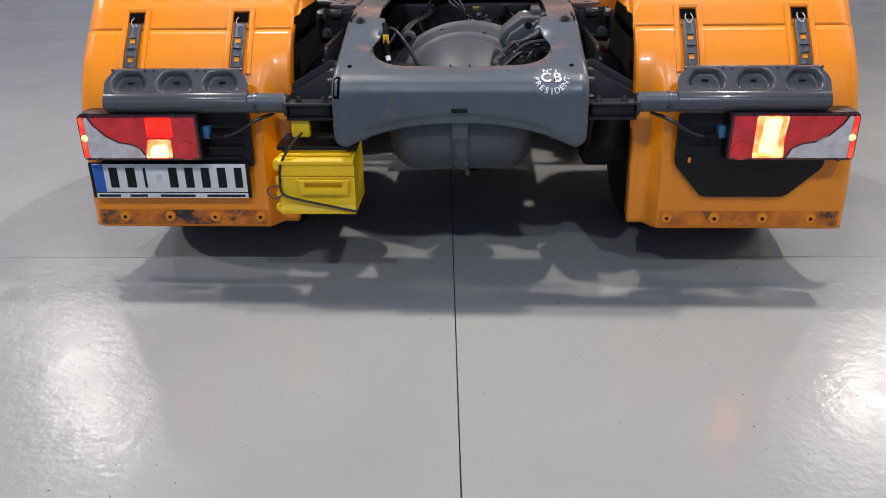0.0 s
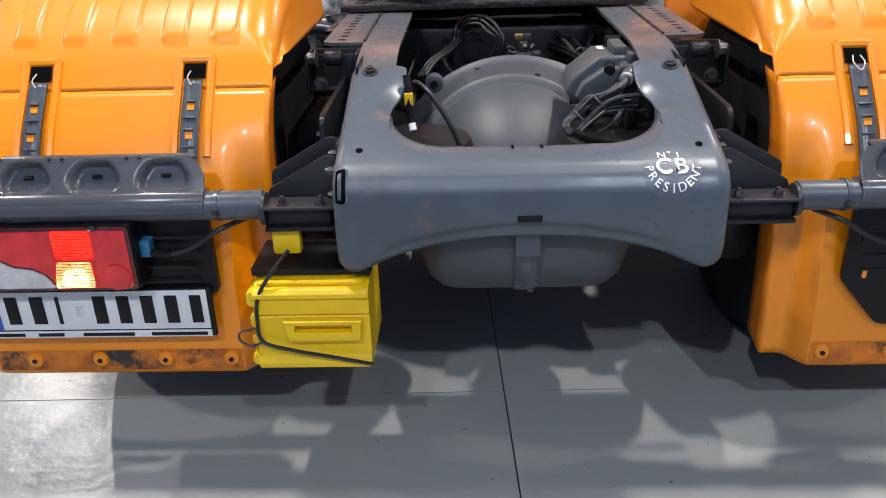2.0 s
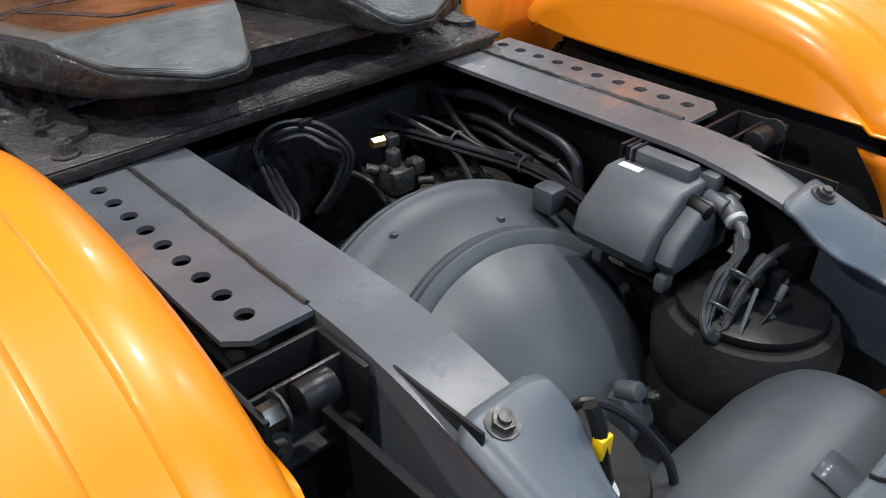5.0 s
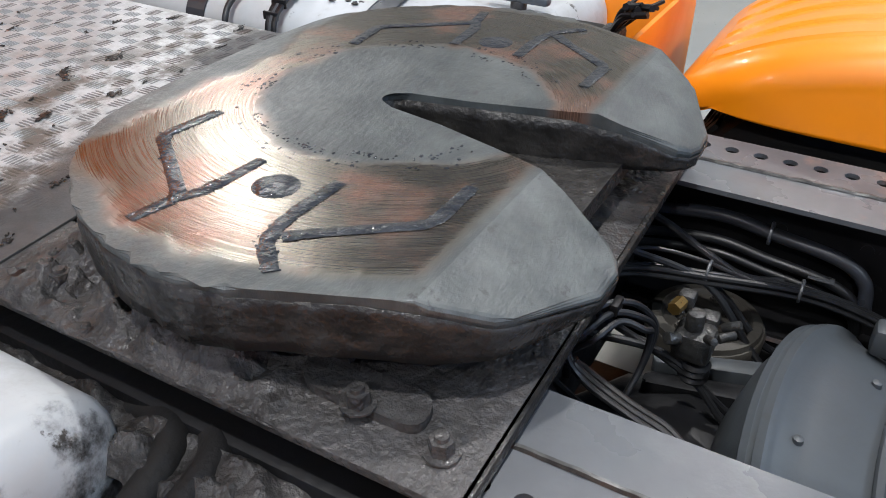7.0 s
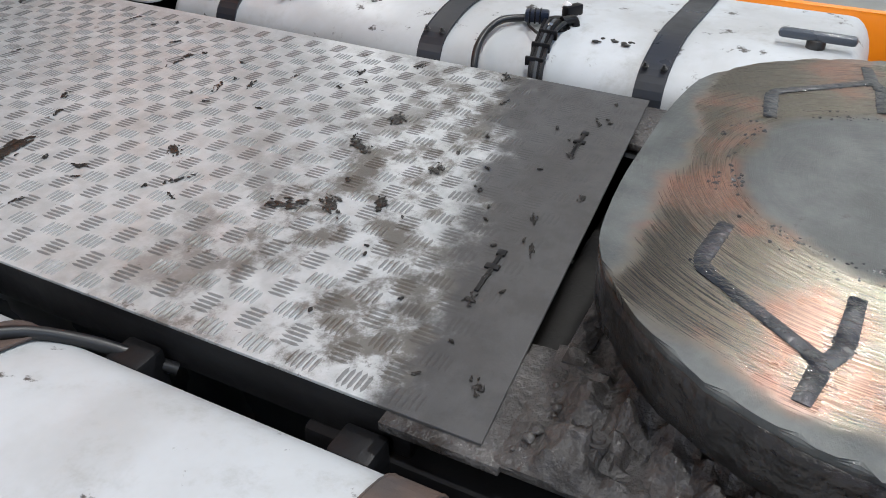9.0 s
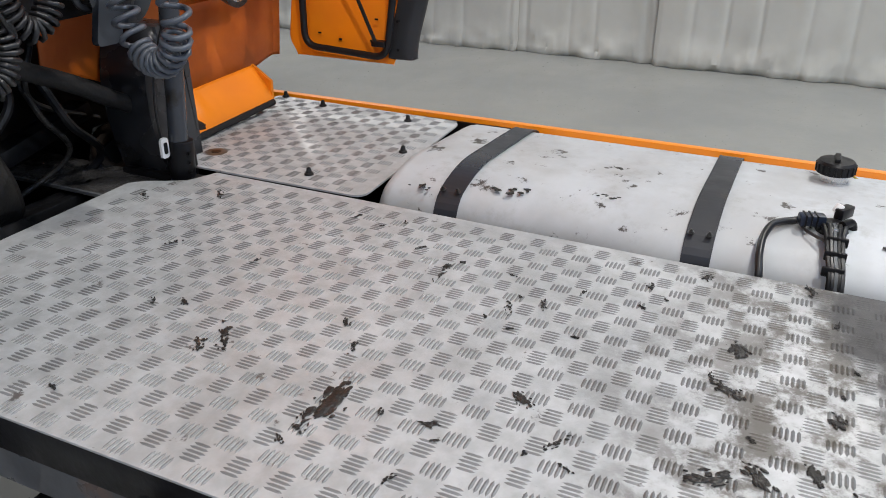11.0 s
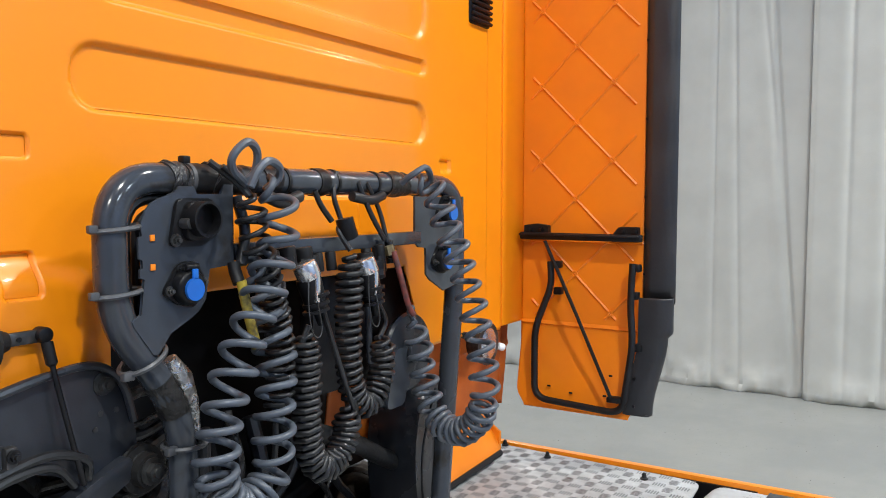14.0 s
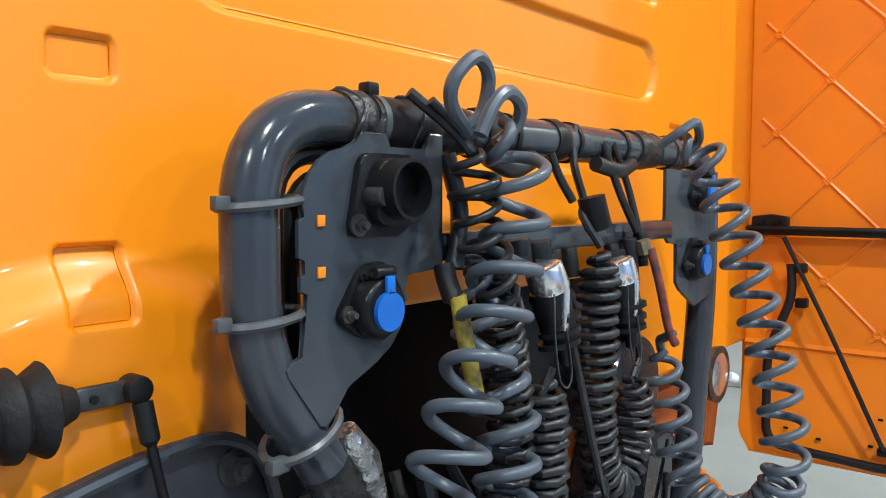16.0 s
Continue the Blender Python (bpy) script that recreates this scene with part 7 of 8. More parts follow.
# plain black slab in front of the housing's inner part
part("bay_black_slab", slab(round_poly([(0.12, 1.70), (0.505, 1.70), (0.515, 1.60), (0.55, 1.5), (0.5, 1.38), (0.33, 1.372), (0.12, 1.372)], 0.015), 0.04, "y", 3.935, 0.006), BLACK, truck, "black slab under the cab edge")
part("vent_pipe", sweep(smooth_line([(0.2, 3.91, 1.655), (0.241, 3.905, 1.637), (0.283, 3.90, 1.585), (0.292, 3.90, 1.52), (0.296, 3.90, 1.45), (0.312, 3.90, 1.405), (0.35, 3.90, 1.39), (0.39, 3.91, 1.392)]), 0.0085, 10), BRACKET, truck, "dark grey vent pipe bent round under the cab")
# black side sheet added for the same deep shade
part("bay_shade_side", box((-0.9, 4.2, 1.2), (0.03, 0.5, 0.6), 0), BLACK, truck)

# side fairing with pressed diamonds inside, black edge trim
FX = 1.24


def fairing():
    y0, y1 = 3.49, 3.925

    def place(u, v):
        y = y0 + (y1 - y0) * u
        z = 1.12 + (3.05 - 1.12) * v
        x = FX - 0.045 * step(1.42, 1.1, z)
        x -= 0.008 * step(0.006, 0.002, abs(z - 1.41)) + 0.006 * step(0.006, 0.002, abs(z - 1.70))
        cut = 0.03 * step(1.2, 1.12, z) ** 2
        y = min(max(y, y0 + cut), y1 - cut)
        return (x, y, z)
    bm = surface(100, 420, place)
    ob = part("side_fairing", bm, ORANGE_DULL, truck, "orange side fairing with moulded diamond ribs inside", thick=0.006)
    for sg in (-1, 1):
        for k in range(-4, 9):
            # a rib along one diagonal, clipped to the panel
            pts = [(3.728 + (z - 2.10 - 0.256 * k) * sg, z) for z in [1.44 + 0.01 * i for i in range(160)]]
            pts = [(y, z) for y, z in pts if 3.515 < y < 3.895]
            if len(pts) > 4:
                part("diamond_rib", sweep([(FX - 0.003, pts[0][0], pts[0][1]), (FX - 0.003, pts[-1][0], pts[-1][1])], 0.0056, 6), ORANGE_DULL, ob)
    for k in range(-3, 5):
        for y, z in ((3.728, 2.10 + 0.256 * k), (3.6, 2.228 + 0.256 * k), (3.856, 2.228 + 0.256 * k)):
            if 1.45 < z < 3.0:
                part("rib_boss", lathe([(0, 0.011), (-0.008, 0.011), (-0.008, 0.006), (-0.005, 0.005), (-0.005, 0.001)], (FX - 0.002, y, z), "x", 14), ORANGE_DULL, ob)
    part("outer_skin", box((FX + 0.022, 3.72, 2.1), (0.01, 0.44, 1.9), 0.004), ORANGE, ob)
    part("hinge_post", box((1.165, 3.94, 2.235), (0.17, 0.03, 1.65), 0.008), ORANGE, ob)
    # black rubber edge
    def trim(u, v):
        a = math.pi * (v * 1.1 - 0.05)
        z = 1.505 + 1.545 * u
        return (FX + 0.012 + 0.02 * math.cos(a) * -1, 3.49 - 0.1 * math.sin(a) ** 0.45 if math.sin(a) > 0 else 3.487, z)
    tr = part("edge_trim", surface(24, 16, trim), RUBBER_SATIN, truck, "black rubber edge strip", thick=0.004)

    def low(u, v):
        a = math.pi * (v * 1.1 - 0.05)
        z = 1.14 + 0.385 * u
        k = step(0.0, 0.68, u)
        bulge = step(0.66, 0.71, u)
        si = math.sin(a) ** 0.45 if math.sin(a) > 0 else 0
        return (FX - 0.02 + 0.014 * k + 0.006 * bulge - (0.03 + 0.006 * bulge) * math.cos(a), 3.535 - 0.043 * k - (0.086 + 0.014 * bulge) * si, z)
    ft = part("edge_trim_foot", surface(60, 24, low), RUBBER_SATIN, truck, "black rubber foot of the edge strip", thick=0.004)
    part("trim_foot_end", slab(round_poly([(FX - 0.05, 3.535), (FX + 0.01, 3.535), (FX + 0.008, 3.452), (FX - 0.045, 3.452)], 0.016), 0.006, "z", 1.138), RUBBER_SATIN, ft)
    for z in (1.17, 1.26, 1.36):
        part("rivet", cyl((FX - 0.054, 3.50, z), (FX - 0.046, 3.50, z), 0.005, seg=8), BLACK, ft)
    for z in (1.6, 1.85, 2.1, 2.35, 2.6):
        part("rivet", cyl((FX - 0.012, 3.485, z), (FX - 0.006, 3.485, z), 0.004, seg=8), BLACK, tr)
    # stay bar
    bar = part("stay_bar", box((1.2, 3.70, 1.716), (0.022, 0.43, 0.024), 0.004), DARK, truck, "black stay bar with end brackets")
    part("stay_edge", box((1.178, 3.70, 1.722), (0.016, 0.42, 0.006), 0.002), DARK, bar)
    for y in (3.86, 3.53):
        part("stay_bracket", slab(round_poly([(y - 0.045, 1.705), (y + 0.045, 1.705), (y + 0.045, 1.752), (y, 1.758), (y - 0.045, 1.752)] if y > 3.7 else [(y - 0.03, 1.705), (y + 0.065, 1.715), (y + 0.035, 1.752), (y - 0.03, 1.752)], 0.006), 0.024, "x", 1.205), DARK, bar)
        for k in (-0.02, 0.02):
            part("bolt", hex_bolt(bmesh.new(), (1.205, y + k, 1.737), (-1, 0, 0), 0.008, 0.006), BLACK, bar)
    part("stay_hook", box((1.16, 3.94, 1.728), (0.07, 0.02, 0.03), 0.006), DARK, bar)
    # folded step frame
    fr = [(1.195, 3.80, 1.63), (1.185, 3.79, 1.55), (1.17, 3.845, 1.40), (1.165, 3.842, 1.16), (1.165, 3.53, 1.145), (1.17, 3.50, 1.38), (1.185, 3.515, 1.5), (1.195, 3.512, 1.635)]
    st = part("step_frame", sweep(rounded_line(fr, 0.05, 6), 0.0115, 12), DARK, truck, "black folded step frame tube")
    for y, z in ((3.79, 1.62), (3.785, 1.53), (3.515, 1.62), (3.52, 1.53), (3.505, 1.36), (3.54, 1.18)):
        part("frame_clip", box((1.205, y - 0.012, z), (0.03, 0.03, 0.025), 0.005), BLACK, st)
    part("stay_rod", sweep([(1.18, 3.815, 1.70), (1.16, 3.69, 1.46), (1.155, 3.565, 1.195)], 0.006, 8), DARK, st)
    part("rod_end", box((1.165, 3.555, 1.19), (0.03, 0.05, 0.02), 0.005), BLACK, st)
    for y, z in ((3.8, 1.2), (3.72, 1.185), (3.6, 1.19), (3.58, 1.26)):
        part("drain_slot", box((FX - 0.047, y, z), (0.004, 0.012, 0.006), 0.001), BLACK, ob)


RUBBER_SATIN = material("satin_black_rubber", (0.017, 0.018, 0.02), (0.026, 0.027, 0.03), 6, 0.42, 0.1, bump=0.08, bump_scale=60)
fairing()

# ---- hose gantry behind the cab ----
GY = 3.765
GP = [(-0.415, GY, 0.88), (-0.415, GY, 1.45), (-0.445, GY, 1.525), (-0.53, GY, 1.64), (-0.547, GY, 1.70), (-0.547, GY, 1.878), (0.487, GY, 1.878), (0.49, GY, 1.62), (0.455, GY + 0.035, 0.885)]
gantry = part("hose_gantry", sweep(rounded_line(GP, 0.095, 9), 0.0258, 20), GANTRY, truck, "grey steel tube gantry for the trailer hoses")
# tape wrapping on the top tube
TAPE = material("grubby_tape", (0.04, 0.04, 0.042), (0.014, 0.014, 0.015), 30, 0.35, 0.2, bump=0.8, bump_scale=60)
part("tape_wrap", sweep([(-0.415 + 0.01 * k, GY + 0.0007 * math.sin(k * 2.1), 1.878 + 0.0008 * math.sin(k * 3.3)) for k in range(17)], lambda t: 0.0272 + 0.001 * math.sin(t * 37), 20), BLACK, gantry, "worn black tape wrapped round the tube")
for xa, n, amp in ((-0.235, 6, 0.0018), (-0.08, 4, 0.0012), (0.165, 9, 0.002), (0.3, 7, 0.0015)):
    part("tape_wrap", sweep([(xa + 0.01 * k, GY + 0.001 * math.sin(k * 2.1), 1.878 + 0.001 * math.sin(k * 3.3)) for k in range(n)], lambda t, amp=amp: 0.027 + amp * (1 + math.sin(t * 41)), 20), GREASE if n > 6 else BLACK, gantry, "dirty black tape round the tube")
part("tape_wrap", sweep([(-0.445 + 0.006 * k, GY + 0.0012 * math.sin(k * 2.7), 1.878 + 0.0012 * math.sin(k * 1.9)) for k in range(8)], lambda t: 0.028 + 0.0012 * math.sin(t * 23), 20), TAPE, gantry, "grubby tape wrapped round the tube")
for c in (-0.438, -0.352):
    part("tape_edge", sweep([(c + 0.006 * math.sin(a * 3), GY + 0.0285 * math.cos(a), 1.878 + 0.0285 * math.sin(a)) for a in (2 * math.pi * i / 24 for i in range(25))], lambda t: 0.0018 + 0.0012 * math.sin(t * 29), 6), TAPE, gantry)
for line, r in (([(-0.24, 3.735, 1.85), (-0.2, 3.73, 1.838), (-0.15, 3.735, 1.85)], 0.012), ([(0.02, 3.74, 1.85), (0.08, 3.735, 1.842), (0.13, 3.74, 1.852)], 0.011),
                ([(-0.31, 3.74, 1.85), (-0.3, 3.73, 1.79), (-0.315, 3.725, 1.73)], 0.010), ([(-0.1, 3.74, 1.86), (-0.085, 3.735, 1.83), (-0.06, 3.73, 1.80)], 0.006)):
    part("loom", sweep(smooth_line(line), r, 10), HOSE_BLACK, gantry)
part("foil_wrap", sweep([(-0.452, GY - 0.016, 1.585), (-0.43, GY - 0.018, 1.55), (-0.41, GY - 0.018, 1.505), (-0.402, GY - 0.018, 1.455)], lambda t: 0.006 + 0.012 * math.sin(min(1.0, t * 1.1 + 0.15) * 3.0), 10), CHROME, gantry, "torn silver foil strip")
part("dirt_collar", sweep([(-0.465, GY, 1.553), (-0.447, GY, 1.527), (-0.431, GY, 1.49)], 0.0268, 16), GREASE, gantry)
for nm, z0 in (("a", 1.80), ("b", 1.70)):
    part("cable_tie", sweep([(-0.536 + 0.04 * math.cos(k), GY + 0.03 * math.sin(k), z0 + 0.004 * math.cos(k)) for k in (2 * math.pi * i / 28 for i in range(29))], 0.0045, 6), CABLE_TIE, gantry, "grey cable tie")
    part("tie_head", box((-0.582, GY - 0.008, z0), (0.015, 0.009, 0.012), 0.0015), CABLE_TIE, gantry)
for c, tx in (((-0.492, 1.588), 0.6), ((-0.412, 1.43), 0.0), ((-0.412, 1.24), 0.0), ((-0.412, 1.05), 0)):
    part("cable_tie", sweep([(c[0] + 0.036 * math.cos(k), GY + 0.034 * math.sin(k), c[1] + tx * 0.03 * math.cos(k)) for k in (2 * math.pi * i / 24 for i in range(25))], 0.0045, 6), CABLE_TIE, gantry, "grey cable tie")
    part("tie_head", box((c[0] - 0.038, GY - 0.012, c[1] - tx * 0.03), (0.02, 0.012, 0.014), 0.002), CABLE_TIE, gantry)
for x in (-0.40, -0.17, -0.02, 0.12, 0.2):
    part("band", cyl((x - 0.004, GY, 1.878), (x + 0.004, GY, 1.878), 0.0282, seg=24), BLACK if x > -0.3 else CABLE_TIE, gantry)
part("tie_head", box((-0.403, GY - 0.002, 1.91), (0.016, 0.016, 0.014), 0.003), BLACK, gantry)
# cables inside the left bend
for k, r in ((0, 0.009), (1, 0.008)):
    o = 0.02 * k
    part("cable", sweep(rounded_line([(-0.40, GY + 0.01, 1.845 - o), (-0.512 + o, GY + 0.012, 1.845 - o), (-0.512 + o, GY + 0.012, 1.70), (-0.50 + o, GY + 0.015, 1.62), (-0.45, GY + 0.03, 1.54)], 0.06), r, 8), HOSE_BLACK, gantry)
part("cable", sweep(smooth_line([(-0.39, GY - 0.02, 1.45), (-0.388, GY - 0.022, 1.2), (-0.39, GY - 0.02, 0.95)]), 0.009, 8), HOSE_BLACK, gantry)
part("cable", sweep(smooth_line([(-0.375, GY - 0.01, 1.45), (-0.372, GY - 0.012, 1.15), (-0.38, GY - 0.01, 0.92)]), 0.008, 8), HOSE_BLACK, gantry)

# left socket plate
PY = 3.738
MOUTH_R = 0.0295
lp = part("socket_plate", slab([(-0.512, 1.80), (-0.509, 1.812), (-0.502, 1.826), (-0.491, 1.838), (-0.477, 1.846), (-0.46, 1.85), (-0.445, 1.855), (-0.438, 1.866), (-0.405, 1.866), (-0.40, 1.852), (-0.345, 1.852), (-0.34, 1.87), (-0.318, 1.87), (-0.318, 1.73), (-0.375, 1.728), (-0.383, 1.676), (-0.398, 1.658), (-0.419, 1.646), (-0.458, 1.63), (-0.478, 1.603), (-0.484, 1.596), (-0.492, 1.598), (-0.5, 1.61), (-0.528, 1.648), (-0.531, 1.656), (-0.526, 1.661), (-0.512, 1.664),
                               (-0.505, 1.72), (-0.514, 1.722), (-0.514, 1.735), (-0.508, 1.737), (-0.508, 1.75), (-0.516, 1.752), (-0.516, 1.785), (-0.508, 1.787)], 0.006, "y", PY, 0.0012), GANTRY, truck, "flat grey socket plate welded in the gantry", smooth=False)
for z in (1.784, 1.738):
    part("square_hole", box((-0.491, PY - 0.0008, z), (0.0085, 0.003, 0.010), 0.0005), ORANGE_DULL, lp)
part("socket_flange", slab(round_poly([(-0.462, 1.768), (-0.446, 1.846), (-0.37, 1.846), (-0.362, 1.79), (-0.395, 1.766)], 0.012), 0.008, "y", PY - 0.008, 0.002), BLACK, lp, "black round trailer socket")
part("socket_body", slab(round_poly([(-0.44, 1.776), (-0.436, 1.842), (-0.372, 1.842), (-0.37, 1.78)], 0.018), 0.016, "y", PY - 0.022, 0.004), BLACK, lp)


def ring_tube(a, b, ro, ri, seg=32):
    """A tube with an open mouth."""
    bm = bmesh.new()
    a, b = Vector(a), Vector(b)
    d = (b - a).normalized()
    u = d.cross(Vector((0, 0, 1))).normalized()
    w = d.cross(u)
    loops = []
    for p, r in ((a, ro), (b, ro), (b, ri), (a + d * 0.01, ri)):
        loops.append([bm.verts.new(p + r * (math.cos(k) * u + math.sin(k) * w)) for k in (2 * math.pi * j / seg for j in range(seg))])
    for x, y in zip(loops, loops[1:]):
        for j in range(seg):
            bm.faces.new((x[j], x[(j + 1) % seg], y[(j + 1) % seg], y[j]))
    bm.faces.new(loops[-1])
    bm.faces.new(loops[0])
    return bm


part("socket_mouth", ring_tube((-0.412, PY - 0.006, 1.812), (-0.412, PY - 0.042, 1.812), MOUTH_R, MOUTH_R - 0.004), BLACK, lp)
part("bolt", cyl((-0.437, PY - 0.008, 1.806), (-0.437, PY - 0.03, 1.806), 0.0095, seg=20, bevel=0.002), STEEL, lp)
part("bolt", hex_bolt(bmesh.new(), (-0.452, PY - 0.008, 1.779), (0, -1, 0), 0.007, 0.005), STEEL, lp)
part("bolt", hex_bolt(bmesh.new(), (-0.368, PY - 0.008, 1.812), (0, -1, 0), 0.006, 0.005), STEEL, lp)


def blue_socket(x, z, y, parent, turn=0.0):
    part("socket_flange", slab(round_poly([(x - 0.046, z - 0.008), (x - 0.012, z + 0.04), (x + 0.02, z + 0.042), (x + 0.044, z + 0.008), (x + 0.02, z - 0.036), (x - 0.012, z - 0.03)], 0.01), 0.008, "y", y - 0.008, 0.002), BLACK, parent)
    part("socket_collar", cyl((x, y - 0.006, z), (x, y - 0.026, z), 0.031, 0.027, seg=28, bevel=0.004), BLACK, parent)
    part("blue_lid", slab(round_poly([(x + LID_R * math.cos(k), z - 0.003 + LID_R * math.sin(k)) for k in (2 * math.pi * i / 24 for i in range(24))], 0.001, 1), 0.005, "y", y - 0.031, 0.001), BLUE, parent, "bright blue socket lid")
    part("lid_tab", box((x + 0.001, y - 0.0285, z + LID_R + 0.003), (0.011, 0.005, 0.018), 0.0015), BLUE, parent)
    part("lid_hinge", cyl((x - 0.012, y - 0.02, z + 0.033), (x + 0.014, y - 0.02, z + 0.033), 0.006, seg=12, bevel=0.001), BLACK, parent)
    for dx, dz in ((-0.034, -0.004), (0.034, 0.006), (-0.012, 0.031)):
        part("bolt", hex_bolt(bmesh.new(), (x + dx, y - 0.008, z + dz), (0, -1, 0), 0.0055, 0.004), DARK if dz > 0.02 else STEEL, parent)


LID_R = 0.0185
blue_socket(-0.432, 1.702, PY, lp)
# crossbar and right plate
part("gantry_crossbar", box((-0.02, GY - 0.015, 1.752), (0.62, 0.02, 0.03), 0.003), GANTRY, truck, "flat grey crossbar of the gantry")
rp = part("socket_plate", slab([(0.268, 1.85), (0.268, 1.74), (0.285, 1.728), (0.318, 1.726), (0.318, 1.66), (0.335, 1.645), (0.40, 1.612), (0.5, 1.63), (0.5, 1.85)], 0.006, "y", PY + 0.006, 0.0012), GANTRY, truck, "flat grey socket plate welded in the gantry", smooth=False)
blue_socket(0.378, 1.692, PY + 0.006, rp)
blue_socket(0.4, 1.812, PY + 0.006, rp)

BRASS = material("dull_brass", (0.3, 0.24, 0.13), (0.16, 0.13, 0.08), 40, 0.45, metal=0.6)

# plugs, cables and coiled hoses
def coil(line, radius, r, pitch, per=24, seg=10):
    """A helix along a line; pitch is metres a turn or a function of the share of the length."""
    pts = smooth_line(line, 10)
    L = sum((b - a).length for a, b in zip(pts, pts[1:]))
    n = max(8, int(L / 0.002))
    c = [lerp_line(pts, i / n) for i in range(n + 1)]
    side, ang, out = None, 0.0, []
    for i in range(n + 1):
        t = (c[min(i + 1, n)] - c[max(i - 1, 0)]).normalized()
        if side is None:
            side = t.cross(Vector((0, 1, 0))).normalized()
        side = (side - t * side.dot(t)).normalized()
        o = t.cross(side)
        k = i / n
        p = pitch(k) if callable(pitch) else pitch
        ang += 2 * math.pi * (L / n) / p
        rr = radius * (1 + 0.05 * math.sin(ang * 0.31)) * min(1.0, 0.35 + k * 12, 0.35 + (1 - k) * 12)
        out.append(c[i] + rr * (math.cos(ang) * side + math.sin(ang) * o))
    keep, last = [out[0]], out[0]
    for p in out[1:]:
        if (p - last).length > 2 * math.pi * radius / per * 0.9:
            keep.append(p)
            last = p
    return sweep(keep, r, seg)


def hose(label, line, radius, r, pitch, mat, extra=()):
    ob = thing("coiled_hose", label, "hose", "coiled trailer hoses")
    part("coil", coil(line, radius, r, pitch), mat, ob)
    for nm, pts, rad, m2 in extra:
        part(nm, sweep(smooth_line(pts), rad, 8), m2, ob)
    return ob


HY = 3.68
big = hose("grey coiled air hose hanging in a loop from the gantry", [(-0.292, HY + 0.01, 1.878), (-0.268, HY, 1.83), (-0.272, HY, 1.76), (-0.305, HY, 1.685), (-0.35, HY, 1.61), (-0.396, HY, 1.518), (-0.418, HY, 1.44), (-0.42, HY, 1.39), (-0.40, HY, 1.34), (-0.36, HY, 1.322),
            (-0.315, HY, 1.335), (-0.29, HY, 1.37), (-0.287, HY, 1.42), (-0.282, HY, 1.48), (-0.268, HY + 0.01, 1.55), (-0.265, HY + 0.03, 1.62), (-0.275, HY + 0.045, 1.70), (-0.30, HY + 0.05, 1.74)], 0.0325, 0.0068,
           lambda k: 0.049 if k < 0.38 else (0.024 if 0.47 < k < 0.62 else 0.042), HOSE_GREY,
           (("hose_loop", [(-0.325, HY + 0.02, 1.87), (-0.365, HY + 0.01, 1.895), (-0.372, HY, 1.918), (-0.345, HY - 0.005, 1.94), (-0.318, HY, 1.925), (-0.315, HY + 0.01, 1.89), (-0.33, HY + 0.02, 1.875)], 0.0074, HOSE_GREY),
            ("hose_loop", [(-0.345, HY - 0.01, 1.865), (-0.33, HY - 0.015, 1.895), (-0.305, HY - 0.015, 1.91), (-0.275, HY - 0.01, 1.9), (-0.268, HY, 1.88), (-0.29, HY + 0.01, 1.86)], 0.0074, HOSE_GREY)))
hose("thin black coiled cable behind the grey hose", [(-0.318, 3.70, 1.85), (-0.312, 3.70, 1.80), (-0.295, 3.70, 1.75), (-0.274, 3.70, 1.70), (-0.256, 3.705, 1.65), (-0.243, 3.705, 1.60), (-0.24, 3.705, 1.52), (-0.25, 3.705, 1.44)], 0.0245, 0.0046, lambda k: 0.027 if k < 0.35 else 0.0165, HOSE_BLACK,
     (("cable_lead", [(-0.318, 3.70, 1.85), (-0.335, 3.715, 1.875), (-0.375, 3.735, 1.908)], 0.006, HOSE_BLACK),
      ("cable_lead", [(-0.255, 3.705, 1.44), (-0.25, 3.71, 1.40), (-0.24, 3.73, 1.33), (-0.25, 3.76, 1.2)], 0.006, HOSE_BLACK)))
hose("thick black coiled cable hanging in a U", [(-0.187, 3.69, 1.59), (-0.188, 3.69, 1.5), (-0.187, 3.69, 1.41), (-0.172, 3.69, 1.35), (-0.138, 3.69, 1.322), (-0.095, 3.69, 1.335), (-0.068, 3.69, 1.375), (-0.064, 3.69, 1.425)], 0.025, 0.0058, 0.0135, HOSE_BLACK,
     (("cable_lead", [(-0.19, 3.68, 1.61), (-0.2, 3.69, 1.57), (-0.187, 3.7, 1.54)], 0.006, HOSE_BLACK),
      ("cable_lead", [(-0.064, 3.69, 1.42), (-0.05, 3.685, 1.44), (-0.045, 3.685, 1.41), (-0.10, 3.68, 1.52), (-0.14, 3.675, 1.6), (-0.165, 3.675, 1.66)], 0.0055, HOSE_BLACK)))
hose("black coiled cable hanging in a short loop", [(-0.037, 3.70, 1.73), (-0.044, 3.70, 1.62), (-0.044, 3.70, 1.5), (-0.02, 3.70, 1.43), (0.02, 3.70, 1.412), (0.06, 3.70, 1.45), (0.073, 3.70, 1.5), (0.065, 3.70, 1.55)], 0.024, 0.0056, 0.0165, HOSE_BLACK,
     (("cable_lead", [(0.065, 3.7, 1.55), (0.085, 3.7, 1.58), (0.06, 3.7, 1.62), (0.03, 3.7, 1.66)], 0.0055, HOSE_BLACK),
      ("cable_lead", [(-0.037, 3.70, 1.74), (-0.05, 3.72, 1.78), (-0.03, 3.73, 1.8), (-0.04, 3.74, 1.85), (-0.02, 3.75, 1.9)], 0.0055, HOSE_BLACK)))
